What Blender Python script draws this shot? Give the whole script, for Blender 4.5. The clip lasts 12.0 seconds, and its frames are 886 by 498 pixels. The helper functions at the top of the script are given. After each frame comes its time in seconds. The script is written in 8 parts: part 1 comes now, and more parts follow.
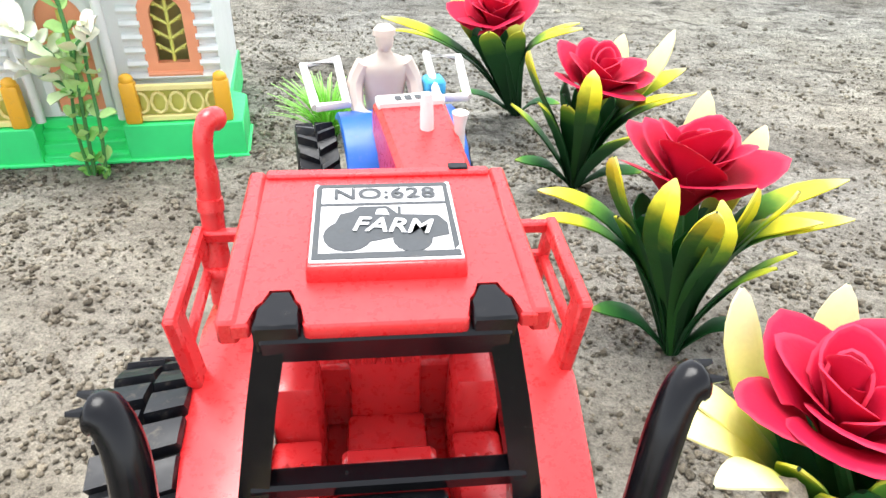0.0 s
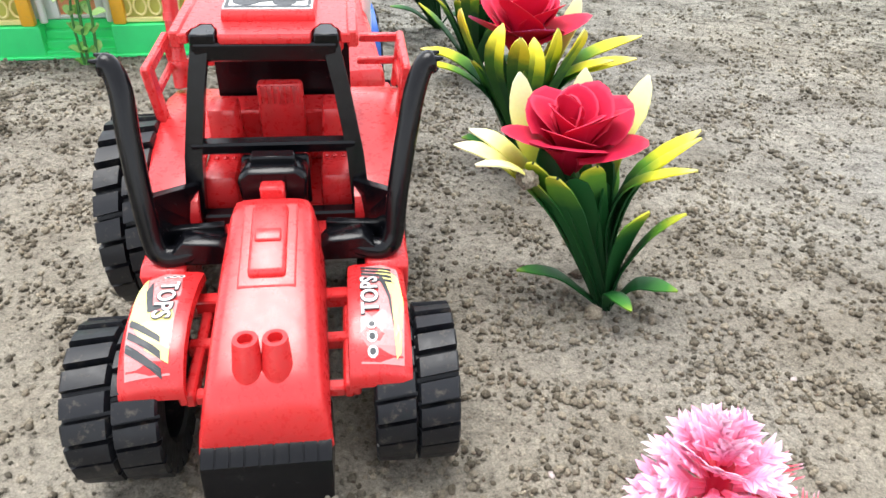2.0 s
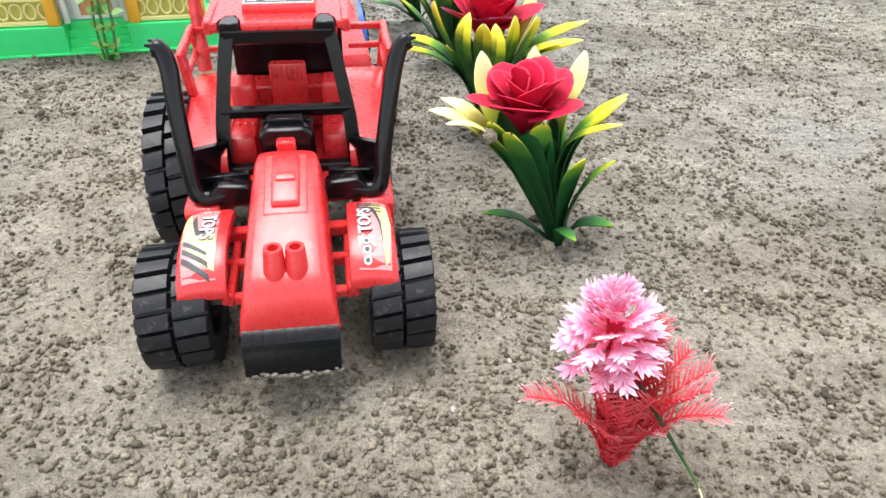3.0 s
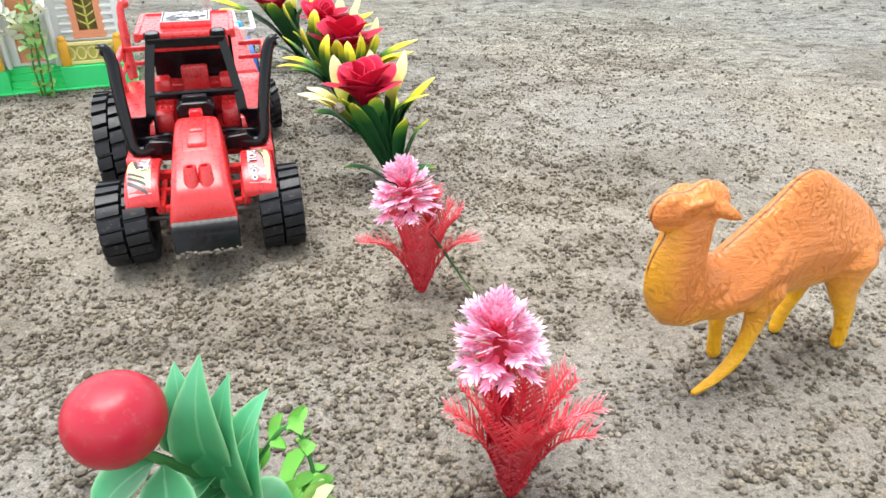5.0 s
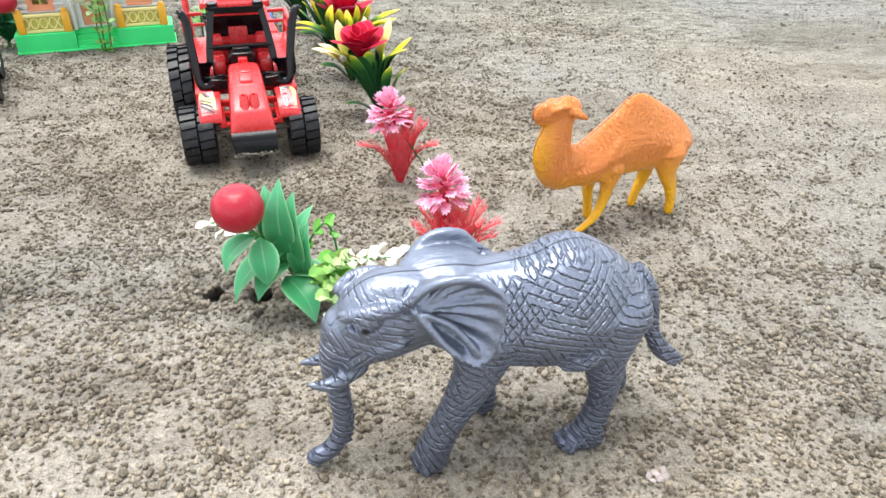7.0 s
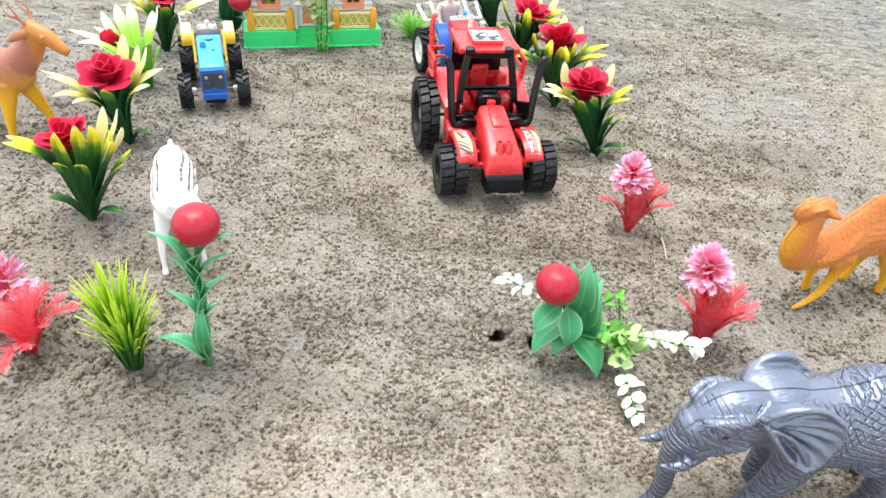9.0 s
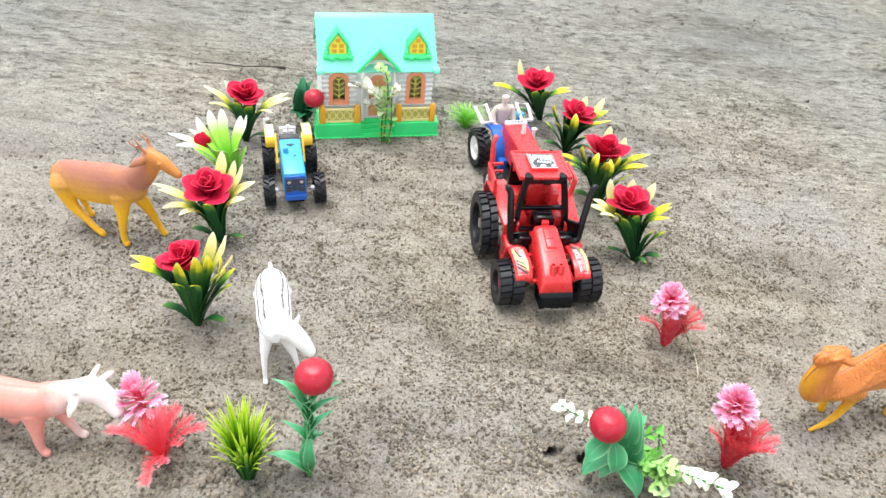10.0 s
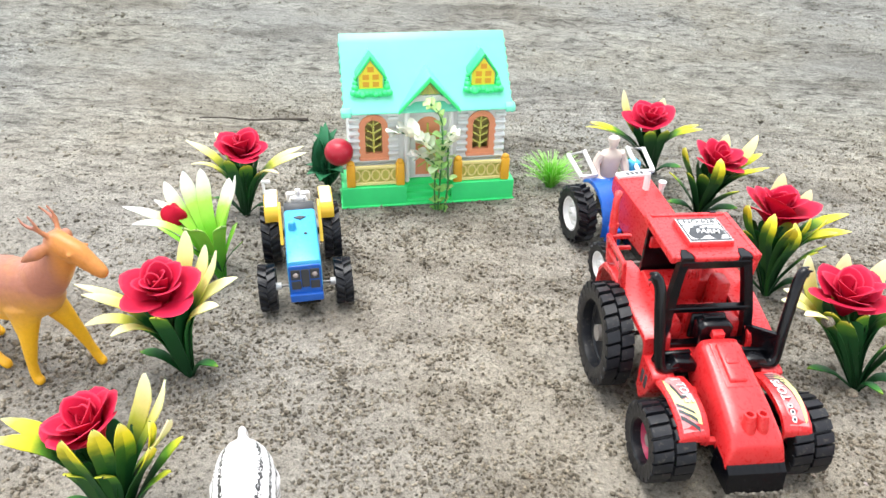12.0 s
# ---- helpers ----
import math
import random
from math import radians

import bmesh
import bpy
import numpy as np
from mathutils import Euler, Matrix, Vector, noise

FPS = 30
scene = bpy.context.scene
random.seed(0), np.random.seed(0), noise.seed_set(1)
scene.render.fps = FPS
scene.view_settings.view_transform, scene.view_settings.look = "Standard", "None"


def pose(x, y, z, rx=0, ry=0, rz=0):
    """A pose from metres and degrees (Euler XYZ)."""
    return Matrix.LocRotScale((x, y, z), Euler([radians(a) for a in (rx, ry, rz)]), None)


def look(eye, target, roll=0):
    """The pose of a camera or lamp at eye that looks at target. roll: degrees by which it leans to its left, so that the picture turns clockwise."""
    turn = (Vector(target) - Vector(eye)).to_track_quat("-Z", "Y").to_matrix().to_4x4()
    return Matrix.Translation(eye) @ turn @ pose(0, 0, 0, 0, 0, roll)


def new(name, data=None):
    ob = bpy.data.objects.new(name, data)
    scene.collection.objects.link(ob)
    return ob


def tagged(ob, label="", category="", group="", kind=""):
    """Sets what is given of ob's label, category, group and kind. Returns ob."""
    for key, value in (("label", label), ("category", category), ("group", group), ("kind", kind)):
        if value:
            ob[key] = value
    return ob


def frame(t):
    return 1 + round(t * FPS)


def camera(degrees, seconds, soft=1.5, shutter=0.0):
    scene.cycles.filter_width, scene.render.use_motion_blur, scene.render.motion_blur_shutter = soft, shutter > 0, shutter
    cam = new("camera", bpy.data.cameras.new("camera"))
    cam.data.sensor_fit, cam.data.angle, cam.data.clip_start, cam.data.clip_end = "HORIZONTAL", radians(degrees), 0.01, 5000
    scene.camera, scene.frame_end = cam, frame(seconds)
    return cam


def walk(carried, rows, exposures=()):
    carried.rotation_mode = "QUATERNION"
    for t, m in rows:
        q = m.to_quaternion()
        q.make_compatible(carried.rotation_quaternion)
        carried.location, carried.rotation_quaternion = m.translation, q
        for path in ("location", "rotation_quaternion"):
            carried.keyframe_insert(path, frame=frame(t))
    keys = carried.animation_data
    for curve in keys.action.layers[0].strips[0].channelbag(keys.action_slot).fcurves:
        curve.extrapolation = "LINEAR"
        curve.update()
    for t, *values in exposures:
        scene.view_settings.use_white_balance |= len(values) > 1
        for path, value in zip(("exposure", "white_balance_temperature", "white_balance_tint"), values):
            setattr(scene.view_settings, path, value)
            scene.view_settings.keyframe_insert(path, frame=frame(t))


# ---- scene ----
cam = camera(64.3, 12.0)
PATH = [
    (0, (0.0629, 0.0619, 0.1502), (0.0495, 0.2250, 0.0351), 2.20),
    (0.5, (0.0709, 0.0423, 0.1540), (0.0587, 0.2051, 0.0384), 1.60),
    (1, (0.0848, 0.0179, 0.1523), (0.0743, 0.1801, 0.0357), 2.50),
    (1.5, (0.0872, -0.0098, 0.1477), (0.0748, 0.1519, 0.0306), 2.80),
    (2, (0.1056, -0.0310, 0.1490), (0.0958, 0.1296, 0.0302), 2.60),
    (2.5, (0.1123, -0.0563, 0.1487), (0.1035, 0.1022, 0.0272), 2.00),
    (3, (0.1136, -0.0818, 0.1634), (0.1062, 0.0785, 0.0441), 1.60),
    (3.5, (0.1281, -0.1372, 0.1623), (0.1290, 0.0287, 0.0505), 0.10),
    (3.7, (0.1310, -0.1466, 0.1618), (0.1353, 0.0164, 0.0460), 1.20),
    (5.3, (0.1579, -0.2252, 0.1803), (0.1716, -0.0534, 0.0788), 0.60),
    (5.5, (0.1690, -0.2376, 0.1860), (0.1796, -0.0674, 0.0815), 0.20),
    (6, (0.1565, -0.2877, 0.1829), (0.1659, -0.1175, 0.0782), 0.80),
    (6.5, (0.1609, -0.3290, 0.1836), (0.1751, -0.1612, 0.0757), 1.80),
    (7, (0.1445, -0.3573, 0.2111), (0.1612, -0.1909, 0.1015), 1.70),
    (7.5, (0.1158, -0.3775, 0.2144), (0.1304, -0.2099, 0.1063), 1.40),
    (7.7, (0.1015, -0.3760, 0.2181), (0.1137, -0.2063, 0.1129), 1.60),
    (9.3, (-0.0029, -0.3607, 0.3217), (0.0025, -0.2078, 0.1930), 6.60),
    (9.5, (-0.0129, -0.3608, 0.3449), (-0.0073, -0.2091, 0.2146), 7.20),
    (10, (-0.0294, -0.3609, 0.3973), (-0.0289, -0.2051, 0.2720), 6.60),
    (10.5, (-0.0308, -0.3382, 0.4155), (-0.0298, -0.1797, 0.2936), 5.80),
    (11, (-0.0262, -0.3106, 0.4035), (-0.0254, -0.1525, 0.2811), 5.00),
    (11.5, (-0.0443, -0.2492, 0.3420), (-0.0529, -0.0880, 0.2239), 3.10),
    (12, (-0.0546, -0.1629, 0.2748), (-0.0707, 0.0034, 0.1648), 1.70),
]
walk(cam, [(t, look(eye, target, roll)) for t, eye, target, roll in PATH], [(0.0, 1.78), (1.0, 1.66), (2.5, 1.54), (5.5, 1.53), (7.5, 1.5), (9.5, 1.46), (10.5, 1.41), (12.0, 1.53)])

# ---- sky and light: a bright overcast day ----
world = bpy.data.worlds.new("overcast_sky")
scene.world = world
world.use_nodes = True
wn = world.node_tree
sky = wn.nodes.new("ShaderNodeTexSky")
sky.sky_type, sky.sun_disc = "NISHITA", False
sky.sun_elevation, sky.sun_rotation = radians(78), radians(-49)
soft_sky = wn.nodes.new("ShaderNodeHueSaturation")
soft_sky.inputs["Saturation"].default_value = 0.22
wn.links.new(sky.outputs[0], soft_sky.inputs["Color"])
wn.links.new(soft_sky.outputs[0], wn.nodes["Background"].inputs[0])
wn.nodes["Background"].inputs[1].default_value = 0.15
sun = bpy.data.lights.new("sun", "SUN")
sun.energy, sun.angle, sun.color = 1.5, radians(40), (1.0, 0.985, 0.95)
new("sun", sun).matrix_world = look((-0.16, 0.14, 1.0), (0, 0, 0))


# ---- materials ----
def nodes_of(name):
    m = bpy.data.materials.new(name)
    m.use_nodes = True
    n = m.node_tree
    return m, n, n.nodes["Principled BSDF"]


def noise_node(n, scale, detail=4.0, rough=0.6, space="Object", stretch=None):
    tc = n.nodes.new("ShaderNodeTexCoord")
    t = n.nodes.new("ShaderNodeTexNoise")
    t.inputs["Scale"].default_value, t.inputs["Detail"].default_value, t.inputs["Roughness"].default_value = scale, detail, rough
    src = tc.outputs[space]
    if stretch:
        mp = n.nodes.new("ShaderNodeMapping")
        mp.inputs["Scale"].default_value = stretch
        n.links.new(src, mp.inputs["Vector"])
        src = mp.outputs[0]
    n.links.new(src, t.inputs["Vector"])
    return t


def ramp(n, src, stops):
    r = n.nodes.new("ShaderNodeValToRGB")
    e = r.color_ramp.elements
    while len(e) < len(stops):
        e.new(0.5)
    for k, (pos, col) in enumerate(stops):
        e[k].position = pos
        e[k].color = (*col, 1) if len(col) == 3 else col
    n.links.new(src, r.inputs[0])
    return r


def mixed(n, fac, a, b, mode="MIX"):
    x = n.nodes.new("ShaderNodeMix")
    x.data_type, x.blend_type = "RGBA", mode
    for sock, v in ((x.inputs[0], fac), (x.inputs[6], a), (x.inputs[7], b)):
        if isinstance(v, (int, float)):
            sock.default_value = v
        elif isinstance(v, tuple):
            sock.default_value = (*v, 1)
        else:
            n.links.new(v, sock)
    return x.outputs[2]


def bumped(n, p, src, strength, dist, normal=None):
    b = n.nodes.new("ShaderNodeBump")
    b.inputs["Strength"].default_value, b.inputs["Distance"].default_value = strength, dist
    n.links.new(src, b.inputs["Height"])
    if normal:
        n.links.new(normal, b.inputs["Normal"])
    n.links.new(b.outputs[0], p.inputs["Normal"])
    return b.outputs[0]


SOIL = (0.25, 0.215, 0.165)


def plastic(name, col, rough=0.34, dust=0.25, dents=0.25, spec=0.5):
    """Moulded toy plastic: slightly uneven colour and gloss, fine dust in patches."""
    m, n, p = nodes_of(name)
    a, b = noise_node(n, 55, 3), noise_node(n, 420, 5, 0.7)
    dark = tuple(c * 0.86 for c in col)
    c = mixed(n, a.outputs[0], dark, tuple(min(1, c * 1.08) for c in col))
    d = ramp(n, b.outputs[0], [(0.56, (0, 0, 0)), (0.74, (1, 1, 1))])
    k = n.nodes.new("ShaderNodeMath")
    k.operation = "MULTIPLY"
    k.inputs[1].default_value = dust
    n.links.new(d.outputs[0], k.inputs[0])
    n.links.new(mixed(n, k.outputs[0], c, SOIL), p.inputs["Base Color"])
    r = ramp(n, b.outputs[0], [(0.3, (rough * 0.8,) * 3), (0.75, (min(1, rough * 1.5),) * 3)])
    n.links.new(r.outputs[0], p.inputs["Roughness"])
    p.inputs["Specular IOR Level"].default_value = spec
    bumped(n, p, a.outputs[0], dents, 0.0008)
    return m


def graded(name, stops, rough=0.5, wobble=0.12, axis=1, through_light=0.0, spec=0.22, edging=None, stripe=None):
    """Sheet plastic or foam sprayed from one colour to another along its length (UV)."""
    m, n, p = nodes_of(name)
    uv = n.nodes.new("ShaderNodeUVMap")
    sep = n.nodes.new("ShaderNodeSeparateXYZ")
    n.links.new(uv.outputs[0], sep.inputs[0])
    t = noise_node(n, 130, 3)
    ma = n.nodes.new("ShaderNodeMath")
    ma.operation = "MULTIPLY_ADD"
    ma.inputs[1].default_value = wobble
    n.links.new(t.outputs[0], ma.inputs[0])
    n.links.new(sep.outputs[axis], ma.inputs[2])
    off = n.nodes.new("ShaderNodeMath")
    off.operation = "SUBTRACT"
    off.inputs[1].default_value = wobble / 2
    n.links.new(ma.outputs[0], off.inputs[0])
    r = ramp(n, off.outputs[0], stops)
    f = noise_node(n, 900, 4)
    c = r.outputs[0]
    if edging:
        side = ramp(n, sep.outputs[0], [(0.0, (1, 1, 1)), (0.09, (0.15,) * 3), (0.2, (0, 0, 0)), (0.455, (0, 0, 0)), (0.5, (0.55,) * 3), (0.545, (0, 0, 0)), (0.8, (0, 0, 0)), (0.91, (0.15,) * 3), (1.0, (1, 1, 1))])
        c = mixed(n, side.outputs[0], c, edging)
    if stripe:
        # a darker band along the middle that thins out towards the tip
        band = ramp(n, sep.outputs[0], [(0.06, (0, 0, 0)), (0.14, (0.8,) * 3), (0.19, (0.8,) * 3), (0.27, (0, 0, 0))])
        tip = ramp(n, off.outputs[0], [(0.70, (1, 1, 1)), (0.92, (0, 0, 0))])
        c = mixed(n, mixed(n, 1.0, band.outputs[0], tip.outputs[0], "MULTIPLY"), c, stripe)
    n.links.new(mixed(n, 0.18, c, mixed(n, f.outputs[0], (0.25, 0.25, 0.25), (1, 1, 1)), "MULTIPLY"), p.inputs["Base Color"])
    p.inputs["Roughness"].default_value = rough
    p.inputs["Specular IOR Level"].default_value = spec
    if through_light:
        p.inputs["Subsurface Weight"].default_value = through_light
        p.inputs["Subsurface Radius"].default_value = (0.002, 0.001, 0.0008)
        p.inputs["Subsurface Scale"].default_value = 1.0
    bumped(n, p, f.outputs[0], 0.12, 0.0004)
    return m


def soil(name, light, dark, grey, damp_shade=0.0):
    m, n, p = nodes_of(name)
    big, mid, fine, grit = noise_node(n, 3.2, 4, 0.55), noise_node(n, 26, 5, 0.6), noise_node(n, 330, 6, 0.75), noise_node(n, 1500, 4, 0.8)
    c = mixed(n, ramp(n, mid.outputs[0], [(0.36, (0, 0, 0)), (0.66, (1, 1, 1))]).outputs[0], dark, light)
    c = mixed(n, ramp(n, big.outputs[0], [(0.40, (0, 0, 0)), (0.60, (0.85,) * 3)]).outputs[0], c, grey)
    damp = noise_node(n, 6.5, 5, 0.65, "Object", (0.6, 1.5, 1))
    c = mixed(n, 0.8, c, ramp(n, damp.outputs[0], [(0.36, (0.62, 0.60, 0.58)), (0.49, (1, 1, 1)), (0.60, (1.0, 1.0, 1.0)), (0.72, (1.16, 1.16, 1.17))]).outputs[0], "MULTIPLY")
    # a paler patch of ground in front of the toys
    where = n.nodes.new("ShaderNodeTexCoord")
    patch = n.nodes.new("ShaderNodeMapping")
    patch.inputs["Location"].default_value, patch.inputs["Scale"].default_value = (-0.10 / 0.25, 0.200 / 0.115, 0), (1 / 0.25, 1 / 0.115, 0)
    n.links.new(where.outputs["Object"], patch.inputs["Vector"])
    reach = n.nodes.new("ShaderNodeVectorMath")
    reach.operation = "LENGTH"
    n.links.new(patch.outputs[0], reach.inputs[0])
    ragged = n.nodes.new("ShaderNodeMath")
    ragged.operation = "MULTIPLY_ADD"
    ragged.inputs[1].default_value = 0.9
    n.links.new(noise_node(n, 14, 5, 0.6).outputs[0], ragged.inputs[0])
    near = n.nodes.new("ShaderNodeMath")
    near.operation = "MULTIPLY"
    near.inputs[1].default_value = 0.5
    n.links.new(reach.outputs["Value"], near.inputs[0])
    n.links.new(near.outputs[0], ragged.inputs[2])
    c = mixed(n, 1.0, c, ramp(n, ragged.outputs[0], [(0.5, (1.42, 1.38, 1.33)), (0.72, (1.34, 1.31, 1.27)), (1.0, (1.0, 1.0, 1.0))]).outputs[0], "MULTIPLY")
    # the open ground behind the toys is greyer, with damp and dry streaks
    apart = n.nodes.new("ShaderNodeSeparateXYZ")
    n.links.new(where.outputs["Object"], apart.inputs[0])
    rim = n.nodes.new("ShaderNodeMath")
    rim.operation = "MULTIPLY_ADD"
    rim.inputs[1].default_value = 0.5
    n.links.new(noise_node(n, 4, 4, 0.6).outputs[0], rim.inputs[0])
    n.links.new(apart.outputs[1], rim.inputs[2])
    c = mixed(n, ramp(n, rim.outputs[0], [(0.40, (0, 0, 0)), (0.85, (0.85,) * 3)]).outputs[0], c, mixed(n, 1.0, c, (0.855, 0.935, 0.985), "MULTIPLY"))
    streak = noise_node(n, 9, 6, 0.65, "Object", (0.5, 2.2, 1))
    c = mixed(n, 0.6, c, ramp(n, streak.outputs[0], [(0.34, (0.58, 0.57, 0.56)), (0.47, (1, 1, 1)), (0.56, (1, 1, 1)), (0.68, (1.16, 1.16, 1.15))]).outputs[0], "MULTIPLY")
    mottle = noise_node(n, 95, 6, 0.72, "Object", (0.5, 1.25, 1))
    clumps = ramp(n, noise_node(n, 5.5, 4, 0.6, "Object", (0.7, 1.6, 1)).outputs[0], [(0.40, (0.45,) * 3), (0.54, (1, 1, 1))])
    damp_marks = ramp(n, mottle.outputs[0], [(0.38, (0.38, 0.37, 0.36)), (0.46, (0.88, 0.88, 0.88)), (0.54, (1.06, 1.06, 1.06)), (0.64, (1.28, 1.27, 1.25))])
    c = mixed(n, mixed(n, 1.0, ramp(n, rim.outputs[0], [(0.36, (0, 0, 0)), (0.66, (1, 1, 1))]).outputs[0], clumps.outputs[0], "MULTIPLY"), c, mixed(n, 1.0, c, damp_marks.outputs[0], "MULTIPLY"))
    # low spots of the fine bump darkened: shade of the pores as colour
    c = mixed(n, 0.9, c, ramp(n, fine.outputs[0], [(0.33, (0.24, 0.23, 0.22)), (0.43, (0.86, 0.86, 0.86)), (0.55, (1.08, 1.08, 1.08)), (0.72, (1.42, 1.39, 1.35))]).outputs[0], "MULTIPLY")
    # darker clods at random: damp ones, and shaded pellet sides put into colour
    isl = n.nodes.new("ShaderNodeNewGeometry")
    c = mixed(n, 1.0, c, ramp(n, isl.outputs["Random Per Island"], [(0.0, (0.36, 0.350, 0.335)), (0.32 * damp_shade, (0.58, 0.570, 0.555)), (0.52 * damp_shade, (0.80, 0.795, 0.79)), (1.0, (1.10, 1.09, 1.07))]).outputs[0] if damp_shade else (1.0, 1.0, 1.0), "MULTIPLY")
    c = mixed(n, 0.8, c, ramp(n, grit.outputs[0], [(0.3, (0.62, 0.60, 0.58)), (0.5, (1.03, 1.03, 1.03)), (0.70, (1.6, 1.56, 1.5))]).outputs[0], "MULTIPLY")
    n.links.new(c, p.inputs["Base Color"])
    p.inputs["Roughness"].default_value = 0.9
    p.inputs["Specular IOR Level"].default_value = 0.2
    tc = n.nodes.new("ShaderNodeTexCoord")
    bend = n.nodes.new("ShaderNodeVectorMath")
    bend.operation = "MULTIPLY_ADD"
    bend.inputs[1].default_value = (0.0016,) * 3
    n.links.new(noise_node(n, 420, 3).outputs["Color"], bend.inputs[0])
    n.links.new(tc.outputs["Object"], bend.inputs[2])
    vo = n.nodes.new("ShaderNodeTexVoronoi")
    vo.feature = "SMOOTH_F1"
    vo.inputs["Scale"].default_value, vo.inputs["Smoothness"].default_value = 430, 0.25
    n.links.new(bend.outputs[0], vo.inputs["Vector"])
    lump = ramp(n, vo.outputs["Distance"], [(0.12, (1, 1, 1)), (0.62, (0, 0, 0))])
    ridge = noise_node(n, 60, 4, 0.6, "Object", (0.7, 1.6, 1))
    b = bumped(n, p, ridge.outputs[0], 0.0 if damp_shade else 0.7, 0.006)
    if not damp_shade:
        rut = noise_node(n, 34, 6, 0.68, "Object", (0.55, 1.7, 1))
        b = bumped(n, p, mixed(n, 1.0, ramp(n, rim.outputs[0], [(0.45, (0, 0, 0)), (0.9, (1, 1, 1))]).outputs[0], rut.outputs[0], "MULTIPLY"), 0.9, 0.022, b)
    b = bumped(n, p, lump.outputs[0], 0.0 if damp_shade else 0.75, 0.0013, b)
    b = bumped(n, p, fine.outputs[0], 1.0, 0.0018, b)
    bumped(n, p, grit.outputs[0], 0.9, 0.0008, b)
    return m


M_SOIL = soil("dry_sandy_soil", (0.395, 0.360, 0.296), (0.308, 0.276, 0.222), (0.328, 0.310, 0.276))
M_CLOD = soil("crumbled_soil", (0.440, 0.390, 0.306), (0.343, 0.299, 0.228), (0.368, 0.332, 0.270), 1.0)
M_GRAIN = soil("sandy_crumbs", (0.350, 0.316, 0.254), (0.245, 0.216, 0.168), (0.275, 0.260, 0.228), 0.55)
M_RED = plastic("red_plastic", (0.63, 0.025, 0.028), 0.27, 0.05, 0.2, 0.7)
M_BLACK = plastic("black_plastic", (0.0025, 0.0027, 0.004), 0.20, 0.02, 0.2, 0.3)
M_TYRE = plastic("black_tyre_plastic", (0.006, 0.007, 0.010), 0.40, 0.30, 0.5, 0.4)
M_MAGENTA = plastic("magenta_rim_plastic", (0.42, 0.03, 0.09), 0.4)
M_METAL = plastic("dull_axle_steel", (0.22, 0.20, 0.18), 0.4)
M_WHITE = plastic("white_plastic", (0.78, 0.77, 0.75), 0.4, 0.12)
M_STICKER = plastic("white_sticker_paper", (0.80, 0.80, 0.79), 0.45, 0.10, 0.1)
M_INK = plastic("dark_sticker_ink", (0.045, 0.05, 0.055), 0.45, 0.15, 0.1)
M_STICKRED = plastic("red_sticker_foil", (0.68, 0.26, 0.26), 0.24, 0.15, 0.1)
M_STICKYEL = plastic("pale_yellow_sticker_foil", (0.82, 0.74, 0.26), 0.3, 0.15, 0.1)
M_BLUE = plastic("blue_plastic", (0.012, 0.115, 0.50), 0.35)
M_CYAN = plastic("light_blue_plastic", (0.045, 0.36, 0.62), 0.3)
M_YELLOW = plastic("yellow_plastic", (0.80, 0.50, 0.035), 0.35)
M_MINT = plastic("mint_green_plastic", (0.165, 0.68, 0.48), 0.36, 0.05)
M_GREEN = plastic("bright_green_plastic", (0.05, 0.82, 0.24), 0.36, 0.1)
M_WALL = plastic("pale_grey_white_plastic", (0.80, 0.83, 0.81), 0.42, 0.08)
M_ORANGE = plastic("orange_plastic", (0.84, 0.44, 0.03), 0.38)
M_SALMON = plastic("salmon_plastic", (0.84, 0.34, 0.18), 0.4, 0.08)
M_FENCE = plastic("pale_yellow_plastic", (0.88, 0.78, 0.32), 0.4, 0.08)
M_LATTICE = plastic("yellow_green_lattice", (0.62, 0.62, 0.14), 0.4, 0.05)
M_INSIDE = plastic("inner_yellow_plastic", (0.66, 0.58, 0.20), 0.6)
M_GABLE = plastic("lemon_yellow_plastic", (0.86, 0.74, 0.06), 0.38)
M_PANE = plastic("orange_gable_pane", (0.74, 0.36, 0.03), 0.45)
M_BEIGE = plastic("beige_figure_plastic", (0.62, 0.52, 0.45), 0.5, 0.05)
M_ROSE = graded("crimson_foam", [(0.0, (0.42, 0.005, 0.026)), (0.5, (0.50, 0.008, 0.040)), (0.95, (0.53, 0.010, 0.046)), (1.0, (0.60, 0.035, 0.080))], 0.62, 0.05, 1, 0.1, 0.12)
M_FRUIT = plastic("red_fruit_skin", (0.38, 0.004, 0.022), 0.36, 0.3, 0.9)
M_STEM = plastic("green_stem_plastic", (0.05, 0.20, 0.05), 0.45)
M_STALK = plastic("dark_brown_stalk", (0.05, 0.035, 0.02), 0.8, 0.5)
M_TWIG = plastic("weathered_twig", (0.045, 0.036, 0.028), 0.85, 0.4, 0.8)
M_STRAW = plastic("pale_dry_straw", (0.60, 0.56, 0.40), 0.7)
M_CHIP = plastic("pale_pinkish_scrap", (0.40, 0.34, 0.32), 0.25, 0.3)
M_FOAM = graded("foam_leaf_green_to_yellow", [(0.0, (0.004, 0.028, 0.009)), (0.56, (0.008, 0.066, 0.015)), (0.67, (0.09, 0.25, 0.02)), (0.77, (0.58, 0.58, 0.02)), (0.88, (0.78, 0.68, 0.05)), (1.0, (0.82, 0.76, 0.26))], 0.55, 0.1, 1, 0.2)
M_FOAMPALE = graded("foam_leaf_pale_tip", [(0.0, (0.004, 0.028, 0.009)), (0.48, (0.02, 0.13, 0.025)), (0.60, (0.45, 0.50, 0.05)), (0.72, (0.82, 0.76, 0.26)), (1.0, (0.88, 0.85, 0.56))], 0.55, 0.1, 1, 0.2)
